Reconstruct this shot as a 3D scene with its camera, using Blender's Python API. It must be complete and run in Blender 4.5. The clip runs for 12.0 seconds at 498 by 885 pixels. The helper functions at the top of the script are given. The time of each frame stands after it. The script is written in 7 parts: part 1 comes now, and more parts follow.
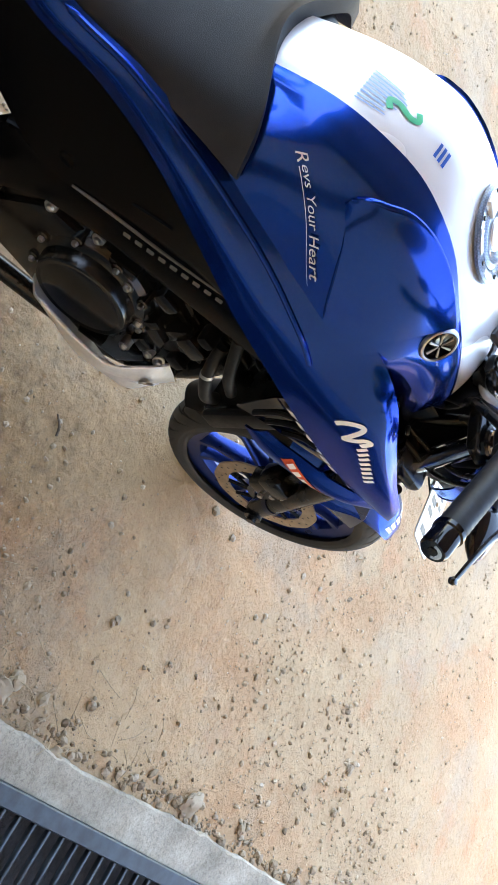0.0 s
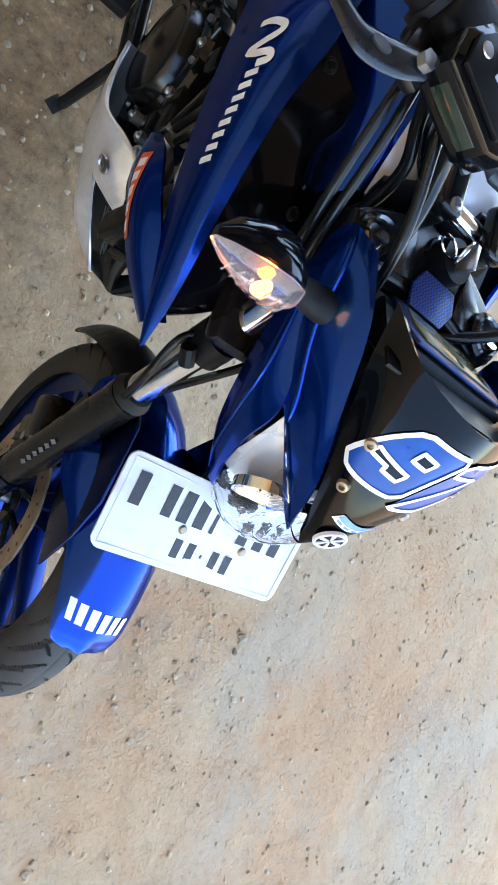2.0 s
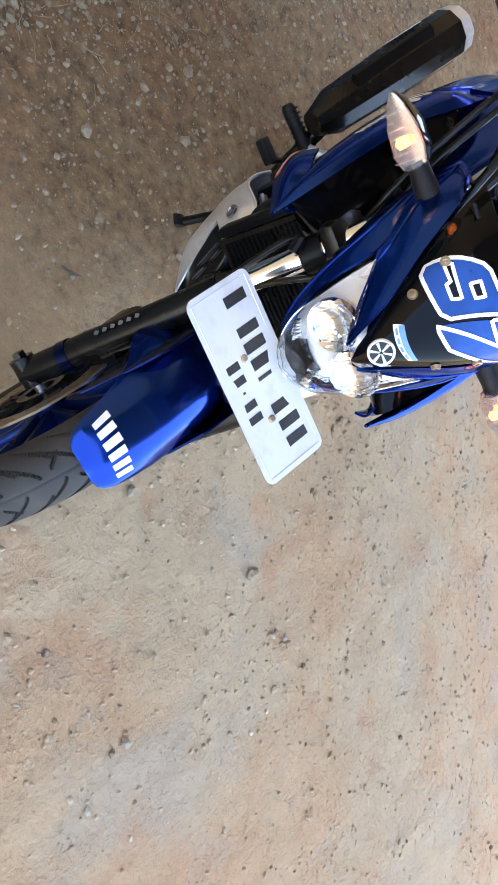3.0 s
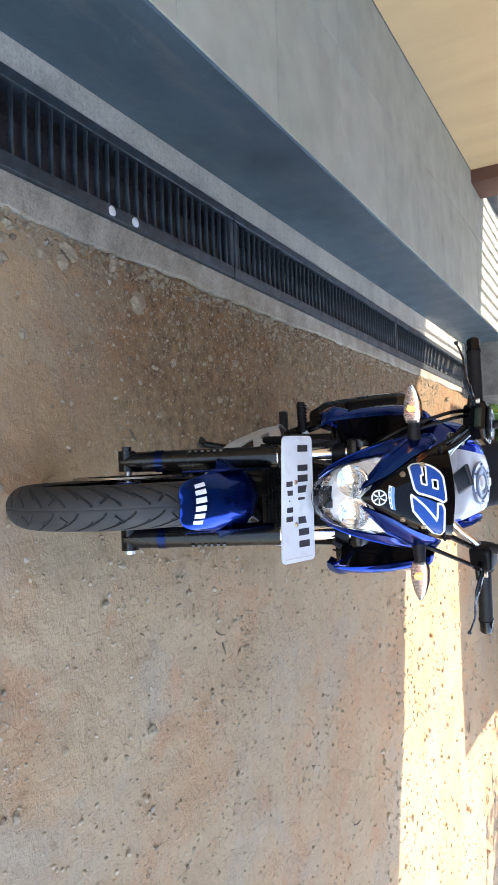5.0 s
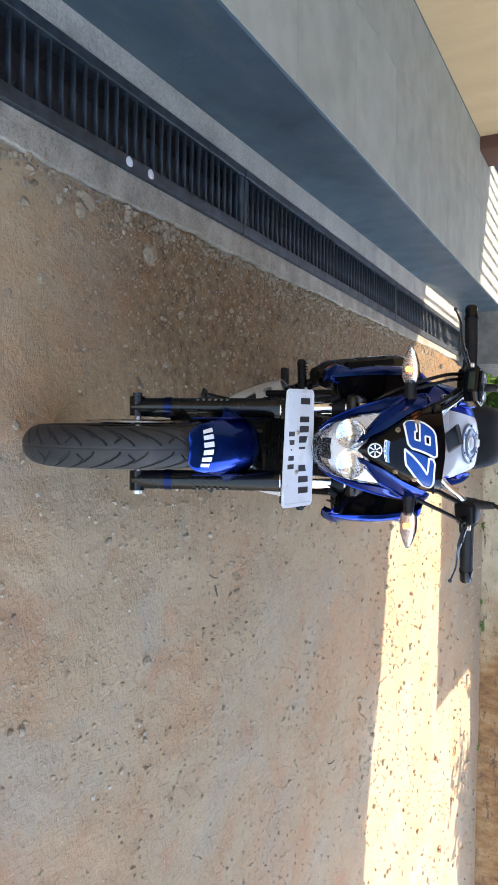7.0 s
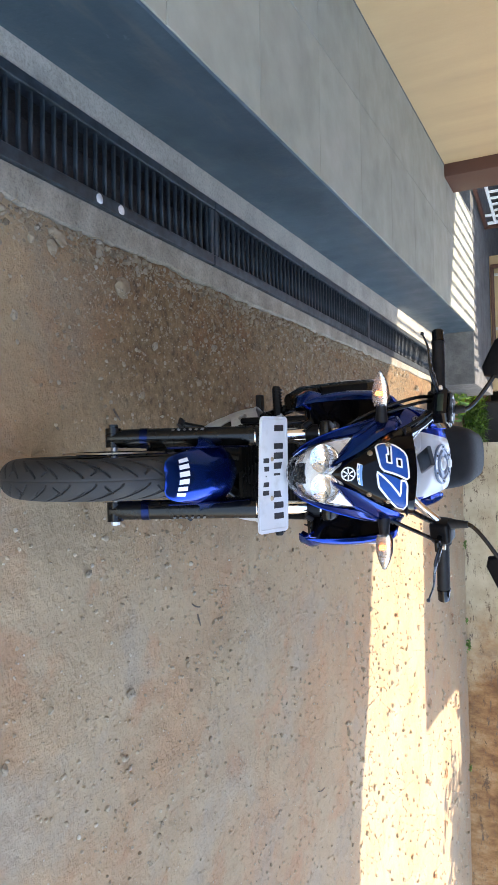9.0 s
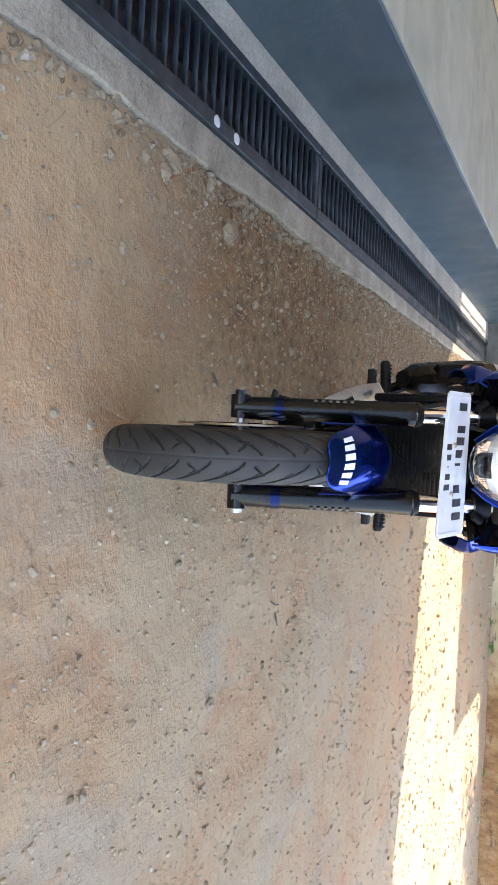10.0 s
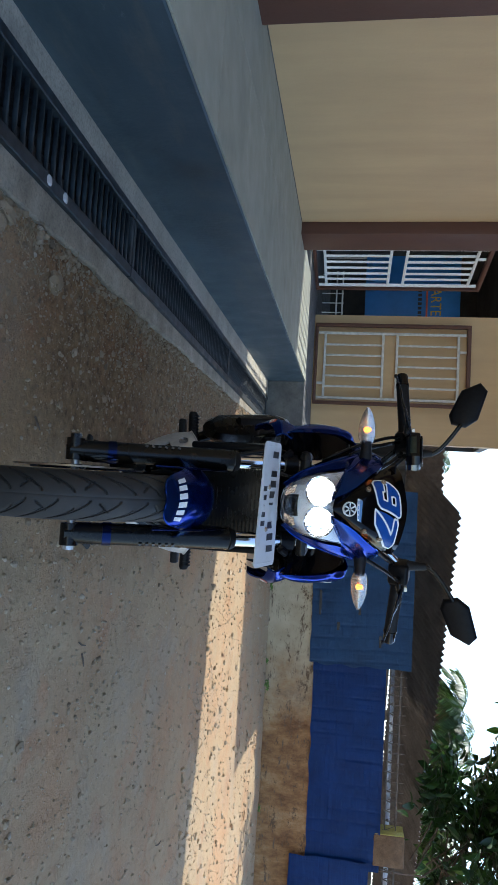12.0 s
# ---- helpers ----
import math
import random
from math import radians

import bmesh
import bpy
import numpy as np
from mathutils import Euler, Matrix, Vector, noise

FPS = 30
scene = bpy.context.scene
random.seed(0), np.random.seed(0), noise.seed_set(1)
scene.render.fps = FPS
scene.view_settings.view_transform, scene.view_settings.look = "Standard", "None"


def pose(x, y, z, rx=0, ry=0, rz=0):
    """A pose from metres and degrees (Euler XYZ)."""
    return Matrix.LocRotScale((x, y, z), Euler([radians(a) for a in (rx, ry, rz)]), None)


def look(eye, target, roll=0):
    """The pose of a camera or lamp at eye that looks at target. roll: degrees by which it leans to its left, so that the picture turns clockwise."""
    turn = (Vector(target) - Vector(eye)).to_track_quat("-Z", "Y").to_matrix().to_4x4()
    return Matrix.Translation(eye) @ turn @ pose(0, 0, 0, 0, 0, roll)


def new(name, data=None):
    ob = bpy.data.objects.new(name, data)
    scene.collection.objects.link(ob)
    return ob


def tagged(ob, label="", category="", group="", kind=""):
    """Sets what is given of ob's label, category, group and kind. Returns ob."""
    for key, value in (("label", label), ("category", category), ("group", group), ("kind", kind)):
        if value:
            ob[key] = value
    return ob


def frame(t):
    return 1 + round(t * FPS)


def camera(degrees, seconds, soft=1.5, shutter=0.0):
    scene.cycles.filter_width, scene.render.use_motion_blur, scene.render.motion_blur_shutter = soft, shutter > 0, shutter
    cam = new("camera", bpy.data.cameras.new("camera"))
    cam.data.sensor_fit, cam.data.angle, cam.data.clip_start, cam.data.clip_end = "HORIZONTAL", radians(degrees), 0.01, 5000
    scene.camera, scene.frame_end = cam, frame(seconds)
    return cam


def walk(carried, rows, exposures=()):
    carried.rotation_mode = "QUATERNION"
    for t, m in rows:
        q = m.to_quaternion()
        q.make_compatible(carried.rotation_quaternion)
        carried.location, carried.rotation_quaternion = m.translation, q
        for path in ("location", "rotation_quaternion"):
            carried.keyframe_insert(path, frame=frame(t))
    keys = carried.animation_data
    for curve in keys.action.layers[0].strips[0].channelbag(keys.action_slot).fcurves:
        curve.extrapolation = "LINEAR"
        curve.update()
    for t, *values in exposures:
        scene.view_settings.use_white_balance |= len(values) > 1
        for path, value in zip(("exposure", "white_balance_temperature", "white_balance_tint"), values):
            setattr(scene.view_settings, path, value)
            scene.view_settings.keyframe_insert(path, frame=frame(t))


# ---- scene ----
cam = camera(39.4, 12.0)
PATH = [
    (0, (-0.643, 1.028, 1.404), (0.23, -0.104, 0.006), 93.9),
    (0.3, (-0.617, 0.835, 1.414), (0.304, -0.273, 0.028), 93.7),
    (0.5, (-0.599, 0.739, 1.411), (0.423, -0.251, 0.005), 90.3),
    (1, (-0.587, 0.432, 1.367), (0.632, -0.174, -0.099), 93.7),
    (1.5, (-0.517, 0.189, 1.358), (0.814, 0.186, -0.135), 94.0),
    (2, (-0.418, -0.051, 1.363), (0.773, 0.408, -0.176), 92.9),
    (2.5, (-0.345, -0.409, 1.348), (0.695, 0.425, -0.142), 91.7),
    (3, (-0.199, -0.627, 1.338), (0.501, 0.674, -0.01), 84.2),
    (3.5, (-0.052, -0.783, 1.353), (0.337, 0.719, 0.09), 86.6),
    (3.7, (-0.032, -0.914, 1.351), (0.103, 0.69, 0.164), 86.5),
    (5.3, (0.021, -1.412, 1.383), (-0.06, 0.362, 0.464), 87.7),
    (5.5, (0.027, -1.437, 1.389), (-0.036, 0.35, 0.494), 88.3),
    (6, (0.024, -1.457, 1.388), (-0.033, 0.336, 0.504), 88.2),
    (6.5, (0.032, -1.457, 1.39), (-0.01, 0.334, 0.502), 88.4),
    (7, (0.035, -1.473, 1.387), (0.049, 0.298, 0.458), 91.2),
    (7.5, (0.031, -1.527, 1.387), (0.04, 0.252, 0.475), 90.6),
    (7.7, (0.024, -1.543, 1.388), (0.044, 0.236, 0.473), 90.2),
    (9.3, (0.032, -1.435, 1.413), (-0.054, 0.353, 0.521), 87.5),
    (9.5, (0.024, -1.35, 1.303), (-0.09, 0.409, 0.358), 87.1),
    (9.7, (0.028, -1.31, 1.137), (-0.081, 0.43, 0.157), 87.7),
    (10, (0.04, -1.334, 0.966), (0.033, 0.461, 0.083), 92.8),
    (10.2, (0.036, -1.367, 0.862), (0.053, 0.525, 0.213), 94.6),
    (10.5, (0.044, -1.429, 0.85), (0.049, 0.519, 0.4), 93.2),
    (10.7, (0.053, -1.466, 0.865), (0.009, 0.507, 0.535), 93.6),
    (11, (0.057, -1.493, 0.878), (-0.045, 0.488, 0.625), 93.4),
    (11.5, (0.084, -1.514, 0.89), (-0.043, 0.471, 0.681), 92.9),
    (12, (0.062, -1.518, 0.908), (-0.116, 0.453, 0.62), 92.6),
]
EXPOSURES = [(0.0, 3.72, 7350, 10), (0.5, 3.52, 7300, 11), (1.0, 3.5, 7150, 9), (1.5, 3.52, 6750, 7), (2.0, 3.42, 6650, 7), (2.5, 2.95, 6850, 10), (3.0, 3.3, 7100, 12), (3.5, 3.42, 7250, 13), (5.5, 2.86, 7200, 13), (9.6, 2.8, 7050, 12), (10.0, 3.08, 7400, 14), (10.5, 2.85, 6750, 8), (11.0, 2.25, 6150, 6), (12.0, 1.62, 6200, 6)]
walk(cam, [(t, look(eye, target, roll)) for t, eye, target, roll in PATH], EXPOSURES)

# ---- light ----
world = bpy.data.worlds.new("world")
scene.world = world
world.use_nodes = True
SUN_ELEV, SUN_AZ = radians(68), radians(7.5)
_sky = world.node_tree.nodes.new("ShaderNodeTexSky")
_sky.sky_type, _sky.sun_disc = "NISHITA", False
_sky.sun_elevation, _sky.sun_rotation = SUN_ELEV, SUN_AZ
_bg = world.node_tree.nodes["Background"]
_bg.inputs["Strength"].default_value = 0.15
world.node_tree.links.new(_sky.outputs["Color"], _bg.inputs["Color"])
_sun = bpy.data.lights.new("sun", "SUN")
_sun.energy, _sun.angle, _sun.color = 1.5, radians(0.53), (1.0, 0.94, 0.85)
sun = new("sun", _sun)
_dir = Vector((math.sin(SUN_AZ) * math.cos(SUN_ELEV), math.cos(SUN_AZ) * math.cos(SUN_ELEV), math.sin(SUN_ELEV)))
sun.matrix_world = look(_dir * 40, (0, 0, 0))

# ---- materials ----


class Mat:
    """A small node-graph builder round one Principled shader."""

    def __init__(self, name, rough=0.6, metal=0.0, **sockets):
        self.m = bpy.data.materials.new(name)
        self.m.use_nodes = True
        self.t = self.m.node_tree
        self.p = self.t.nodes["Principled BSDF"]
        self.p.inputs["Roughness"].default_value = rough
        self.p.inputs["Metallic"].default_value = metal
        for k, v in sockets.items():
            self.p.inputs[k.replace("_", " ")].default_value = v
        self.co = None

    def node(self, kind, **values):
        n = self.t.nodes.new(kind)
        for k, v in values.items():
            n.inputs[k.replace("_", " ")].default_value = v
        return n

    def coords(self):
        if self.co is None:
            self.co = self.t.nodes.new("ShaderNodeTexCoord").outputs["Object"]
        return self.co

    def noise(self, scale, detail=4.0, rough=0.55, stretch=None, distortion=0.0):
        n = self.node("ShaderNodeTexNoise", Scale=scale, Detail=detail, Roughness=rough, Distortion=distortion)
        src = self.coords()
        if stretch:
            mp = self.node("ShaderNodeMapping", Scale=stretch)
            self.t.links.new(src, mp.inputs["Vector"])
            src = mp.outputs["Vector"]
        self.t.links.new(src, n.inputs["Vector"])
        return n.outputs["Fac"]

    def voronoi(self, scale, feature="F1"):
        n = self.node("ShaderNodeTexVoronoi", Scale=scale)
        n.feature = feature
        self.t.links.new(self.coords(), n.inputs["Vector"])
        return n

    def ramp(self, fac, stops):
        n = self.t.nodes.new("ShaderNodeValToRGB")
        e = n.color_ramp.elements
        while len(e) < len(stops):
            e.new(0.5)
        for el, (pos, col) in zip(e, stops):
            el.position = pos
            el.color = (*col, 1) if not isinstance(col, float) else (col, col, col, 1)
        self.t.links.new(fac, n.inputs["Fac"])
        return n.outputs["Color"]

    def mix(self, fac, a, b, mode="MIX"):
        n = self.t.nodes.new("ShaderNodeMix")
        n.data_type, n.blend_type = "RGBA", mode
        for sock, v in ((n.inputs[0], fac), (n.inputs[6], a), (n.inputs[7], b)):
            if isinstance(v, (float, int)):
                sock.default_value = v
            elif isinstance(v, tuple):
                sock.default_value = (*v, 1)
            else:
                self.t.links.new(v, sock)
        return n.outputs[2]

    def color(self, v):
        if isinstance(v, tuple):
            self.p.inputs["Base Color"].default_value = (*v, 1)
        else:
            self.t.links.new(v, self.p.inputs["Base Color"])
        return self

    def rough(self, v):
        self.t.links.new(v, self.p.inputs["Roughness"])
        return self

    def bump(self, fac, dist=0.002, strength=0.6, mask=None):
        n = self.node("ShaderNodeBump", Strength=strength, Distance=dist)
        if mask:
            self.t.links.new(mask, n.inputs["Strength"])
        self.t.links.new(fac, n.inputs["Height"])
        old = self.p.inputs["Normal"].links
        if old:
            self.t.links.new(old[0].from_socket, n.inputs["Normal"])
        self.t.links.new(n.outputs["Normal"], self.p.inputs["Normal"])
        return self

    def random(self):
        return self.t.nodes.new("ShaderNodeObjectInfo").outputs["Random"]

    def island(self):
        return self.t.nodes.new("ShaderNodeNewGeometry").outputs["Random Per Island"]


def plain(name, col, rough=0.5, metal=0.0, spot=0.12, scale=60.0, bump=0.0, **kw):
    """A paint, plastic or metal with faint mottling and uneven gloss."""
    a = Mat(name, rough, metal, **kw)
    f = a.noise(scale, 5)
    dark = tuple(c * (1 - spot) for c in col)
    light = tuple(min(1, c * (1 + spot)) for c in col)
    a.color(a.ramp(f, [(0.35, dark), (0.65, light)]))
    a.rough(a.ramp(a.noise(scale * 0.4, 3), [(0.3, max(0.02, rough * 0.8)), (0.7, min(1.0, rough * 1.2))]))
    if bump:
        a.bump(f, bump)
    return a.m


blue_paint = plain("blue_paint", (0.0025, 0.032, 0.225), 0.20, 0.90, 0.04, 7, Coat_Weight=0.28, Coat_Roughness=0.03, Specular_Tint=(0.16, 0.45, 1.0, 1.0))
dark_blue_paint = plain("dark_blue_paint", (0.002, 0.009, 0.055), 0.28, 0.9, 0.08, 9, Coat_Weight=0.1, Coat_Roughness=0.06)
rim_blue = plain("rim_blue", (0.004, 0.021, 0.13), 0.32, 0.85, 0.12, 30, Coat_Weight=0.15)
silver_paint = plain("silver_paint", (0.58, 0.582, 0.585), 0.28, 0.22, 0.03, 6, Coat_Weight=0.3, Coat_Roughness=0.05)
black_gloss = plain("black_gloss", (0.003, 0.003, 0.004), 0.08, 0.0, 0.2, 30, Specular_IOR_Level=0.3)
black_plastic = plain("black_plastic", (0.005, 0.005, 0.006), 0.38, 0.0, 0.25, 120, 0.0003, Specular_IOR_Level=0.12)
black_metal = plain("black_metal", (0.006, 0.0058, 0.0055), 0.26, 0.0, 0.3, 40, 0.0003, Specular_IOR_Level=0.26)
engine_black = plain("engine_black", (0.006, 0.0058, 0.0055), 0.20, 0.0, 0.2, 30, 0.0002, Specular_IOR_Level=0.34)
visor_black = plain("visor_black", (0.002, 0.002, 0.0026), 0.07, 0.0, 0.2, 30, Specular_IOR_Level=0.14)
rubber = plain("rubber", (0.008, 0.008, 0.009), 0.55, 0.0, 0.3, 90, 0.0006, Specular_IOR_Level=0.25)
chrome = plain("chrome", (0.72, 0.72, 0.73), 0.12, 1.0, 0.05, 30)
steel = plain("steel", (0.42, 0.41, 0.40), 0.35, 1.0, 0.2, 40)
brushed = plain("brushed_aluminium", (0.66, 0.655, 0.64), 0.36, 0.5, 0.06, 80)
lamp_silver = plain("lamp_silvering", (0.78, 0.785, 0.79), 0.30, 0.25, 0.05, 40)
dark_chrome = plain("dark_chrome", (0.10, 0.10, 0.105), 0.16, 1.0, 0.1, 30)
lamp_chrome = plain("lamp_reflector", (0.70, 0.70, 0.71), 0.05, 1.0, 0.05, 30)
disc_steel = plain("disc_steel", (0.34, 0.27, 0.19), 0.4, 0.8, 0.2, 35)
white_vinyl = plain("white_vinyl", (0.78, 0.78, 0.78), 0.4, 0.0, 0.05, 80)
blue_vinyl = plain("blue_vinyl", (0.010, 0.062, 0.27), 0.3, 0.0, 0.15, 40, Specular_IOR_Level=0.2)
pale_print = plain("pale_blue_print", (0.12, 0.26, 0.50), 0.4)
dark_red = plain("dark_red_plastic", (0.10, 0.02, 0.02), 0.4)
orange_vinyl = plain("orange_vinyl", (0.62, 0.08, 0.02), 0.4, 0.0, 0.08, 60)
green_vinyl = plain("green_vinyl", (0.0, 0.32, 0.12), 0.4)
script_silver = plain("script_silver", (0.50, 0.50, 0.50), 0.4, 0.1)
grey_vinyl = plain("grey_vinyl", (0.35, 0.35, 0.36), 0.4, 0.2)
print_grey = plain("print_grey", (0.075, 0.078, 0.08), 0.45)
plate_black = plain("plate_black", (0.02, 0.02, 0.022), 0.5, 0.0, 0.3, 200)
lever_paint = plain("lever_paint", (0.009, 0.011, 0.014), 0.26, 0.1, 0.2, 90)
panel_black = plain("panel_black", (0.0022, 0.0022, 0.0026), 0.22, 0.0, 0.2, 60, 0.0002, Specular_IOR_Level=0.04)
pad_grey = plain("pad_grey", (0.016, 0.020, 0.028), 0.34, 0.0, 0.15, 150, 0.0003)


def seat_material():
    a = Mat("seat_vinyl", 0.6, Specular_IOR_Level=0.22)
    v = a.voronoi(900)
    a.color(a.ramp(a.noise(14, 5), [(0.3, (0.007, 0.0075, 0.0085)), (0.7, (0.012, 0.013, 0.0145))]))
    a.bump(v.outputs["Distance"], 0.0003)
    return a.m


seat_vinyl = seat_material()


def tyre_material():
    a = Mat("tyre_rubber", 0.72)
    dust = a.noise(9, 6)
    a.color(a.ramp(dust, [(0.3, (0.014, 0.014, 0.0145)), (0.6, (0.025, 0.0245, 0.024)), (0.82, (0.055, 0.048, 0.040))]))
    a.bump(a.noise(260, 3), 0.0005)
    return a.m


tyre_rubber = tyre_material()


def plate_material():
    a = Mat("plate_white", 0.38, 0.1)
    a.color(a.mix(a.ramp(a.noise(26, 6), [(0.55, 0.0), (0.75, 0.5)]), (0.60, 0.605, 0.61), (0.40, 0.375, 0.34)))
    a.bump(a.noise(40, 2), 0.0006)
    return a.m


plate_white = plate_material()


def carbon_material(name, c1, c2, coat=0.6):
    a = Mat(name, 0.30, 0.2, Coat_Weight=coat, Specular_IOR_Level=0.25)
    w = a.node("ShaderNodeTexChecker", Scale=420.0)
    a.t.links.new(a.coords(), w.inputs["Vector"])
    a.color(a.mix(w.outputs["Fac"], c1, c2))
    return a.m


blue_carbon = carbon_material("blue_carbon", (0.09, 0.12, 0.18), (0.15, 0.19, 0.27))
bezel_carbon = carbon_material("bezel_carbon", (0.003, 0.008, 0.035), (0.010, 0.045, 0.21), 0.15)


def glass_material(name, tint, rough=0.03, ior=1.35, clear=1.0):
    a = Mat(name, rough, 0.0, Transmission_Weight=clear, IOR=ior)
    a.color(tint)
    return a.m


def crystal_material():
    a = Mat("lens_crystal", 0.05, 0.0, Transmission_Weight=1.0, IOR=1.3)
    a.color((0.96, 0.97, 0.98))
    a.bump(a.voronoi(75).outputs["Distance"], 0.003, 0.25)
    return a.m


lens_crystal = crystal_material()
lens_glass = glass_material("lens_glass", (0.95, 0.97, 0.98))
amber_glass = glass_material("clear_indicator_lens", (0.96, 0.95, 0.94), 0.10, 1.2, 0.90)


def emitter(name, col, power):
    a = Mat(name, 0.5)
    a.color(col)
    a.p.inputs["Emission Color"].default_value = (*col, 1)
    a.p.inputs["Emission Strength"].default_value = power
    return a.m


bulb_light = emitter("headlight_bulb", (0.96, 0.99, 1.0), 4.0)
amber_bulb = emitter("indicator_bulb", (1.0, 0.22, 0.03), 1.8)


def lcd_material():
    a = Mat("lcd", 0.08)
    a.color(a.ramp(a.noise(30, 3), [(0.3, (0.13, 0.14, 0.075)), (0.7, (0.18, 0.185, 0.105))]))
    return a.m


lcd = lcd_material()
sight_glass = plain("sight_glass", (0.018, 0.026, 0.018), 0.08, 0.0, 0.3, 50)
lcd_mark = plain("lcd_mark", (0.085, 0.09, 0.05), 0.2, 0.0, 0.1, 60)


def dirt_material():
    a = Mat("dirt", 0.95)
    mid = a.noise(3.2, 6, 0.62)
    fine = a.noise(70, 5, 0.7)
    pit = a.noise(42, 5, 0.65)
    lump = a.noise(15, 6, 0.7)
    tan = a.mix(mid, (0.350, 0.240, 0.130), (0.44, 0.320, 0.188))
    orange = a.mix(mid, (0.385, 0.215, 0.105), (0.46, 0.285, 0.150))
    grey = a.mix(mid, (0.295, 0.230, 0.155), (0.385, 0.308, 0.213))
    c = a.mix(a.ramp(a.noise(1.05, 6, 0.62), [(0.46, 0.0), (0.60, 0.85)]), tan, orange)
    c = a.mix(a.ramp(a.noise(2.7, 6, 0.7), [(0.54, 0.0), (0.64, 0.75)]), c, a.mix(mid, (0.36, 0.185, 0.088), (0.44, 0.255, 0.135)))
    grey_mask = a.ramp(a.noise(1.55, 7, 0.72, distortion=0.35), [(0.50, 0.0), (0.62, 0.68)])
    c = a.mix(grey_mask, c, grey)
    # trodden smooth skin with crumbly places
    crumbly = a.ramp(a.noise(2.1, 6, 0.68), [(0.38, 0.25), (0.62, 0.85)])
    c = a.mix(crumbly, c, a.mix(1.0, c, a.ramp(fine, [(0.28, (0.62, 0.60, 0.57)), (0.42, (0.96, 0.96, 0.96)), (0.6, (1.03, 1.03, 1.03)), (0.74, (1.24, 1.24, 1.24))]), "MULTIPLY"))
    # small shadows of pits and lumps painted as dark and pale tones
    c = a.mix(0.5, c, a.ramp(pit, [(0.29, (0.34, 0.30, 0.26)), (0.37, (0.96, 0.96, 0.96)), (0.63, (1.02, 1.02, 1.02)), (0.71, (1.38, 1.38, 1.36))]), "MULTIPLY")
    c = a.mix(0.6, c, a.ramp(lump, [(0.28, (0.60, 0.57, 0.53)), (0.42, (1.0, 1.0, 1.0)), (0.62, (1.0, 1.0, 1.0)), (0.75, (1.18, 1.18, 1.18))]), "MULTIPLY")
    # loose dark soil gathered along the kerb, with painted-in shade beside the bike's rear
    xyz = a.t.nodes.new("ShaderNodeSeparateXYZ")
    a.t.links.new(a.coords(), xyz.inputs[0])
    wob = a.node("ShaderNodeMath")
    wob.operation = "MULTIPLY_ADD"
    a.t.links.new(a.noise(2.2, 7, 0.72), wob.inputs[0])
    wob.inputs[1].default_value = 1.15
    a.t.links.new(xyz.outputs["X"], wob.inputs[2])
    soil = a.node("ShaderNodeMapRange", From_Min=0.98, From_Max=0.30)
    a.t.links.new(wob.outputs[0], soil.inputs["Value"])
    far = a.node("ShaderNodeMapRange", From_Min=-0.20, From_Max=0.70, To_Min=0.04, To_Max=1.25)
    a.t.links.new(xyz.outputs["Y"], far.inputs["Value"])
    soil_and_shade = a.node("ShaderNodeMath")
    soil_and_shade.operation = "MULTIPLY"
    a.t.links.new(soil.outputs[0], soil_and_shade.inputs[0])
    a.t.links.new(far.outputs[0], soil_and_shade.inputs[1])
    # clod hollows darkened in colour, as the bump alone barely shades them
    c = a.mix(soil_and_shade.outputs[0], c, a.mix(1.0, c, a.ramp(a.noise(24, 7, 0.75), [(0.36, (0.24, 0.205, 0.165)), (0.46, (0.45, 0.400, 0.330)), (0.58, (0.575, 0.515, 0.43)), (0.70, (0.94, 0.87, 0.76))]), "MULTIPLY"))
    a.color(c)
    a.bump(lump, 0.020, 0.8, crumbly)
    a.bump(pit, 0.008, 0.7)
    a.bump(fine, 0.006, 0.6, crumbly)
    return a.m


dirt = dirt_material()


def stone_material(name, tone):
    a = Mat(name, 0.9)
    base = a.ramp(a.island(), [(0.0, (0.22, 0.160, 0.10)), (0.15, (0.36, 0.265, 0.165)), (0.7, (0.46, 0.36, 0.24)), (0.97, (0.48, 0.385, 0.27)), (1.0, (0.58, 0.50, 0.39))])
    a.color(a.mix(0.6, base, a.ramp(a.noise(70, 5), [(0.3, 0.7 * tone), (0.7, 1.15 * tone)]), "MULTIPLY"))
    a.bump(a.noise(120, 4), 0.002)
    return a.m


stone = stone_material("stone", 1.0)
clod_soil = stone_material("soil_clod", 0.40)
dry_clod = stone_material("dry_clod", 0.72)
dry_leaf = plain("dry_leaf", (0.30, 0.15, 0.06), 0.7, 0.0, 0.3, 40)


def concrete_material(name, c1, c2, scale=7.0):
    a = Mat(name, 0.9)
    c = a.ramp(a.noise(scale, 7, 0.65), [(0.3, c1), (0.7, c2)])
    c = a.mix(0.7, c, a.ramp(a.noise(110, 5, 0.75), [(0.3, 0.42), (0.5, 1.0), (0.75, 1.25)]), "MULTIPLY")
    stain = a.ramp(a.noise(2.3, 6, 0.7), [(0.52, 0.0), (0.7, 0.6)])
    a.color(a.mix(stain, c, tuple(v * 0.55 for v in c1)))
    a.bump(a.noise(90, 6, 0.7), 0.006)
    a.bump(a.noise(14, 6, 0.7), 0.012, 0.7)
    return a.m


concrete = concrete_material("concrete", (0.205, 0.176, 0.130), (0.40, 0.350, 0.272))
ledge_cement = concrete_material("ledge_cement", (0.35, 0.315, 0.248), (0.52, 0.472, 0.38), 4.0)
# drain concrete darkened so the recess under the grate reads as shaded
drain_dark = concrete_material("shaded_drain_concrete", (0.032, 0.029, 0.026), (0.072, 0.064, 0.056))
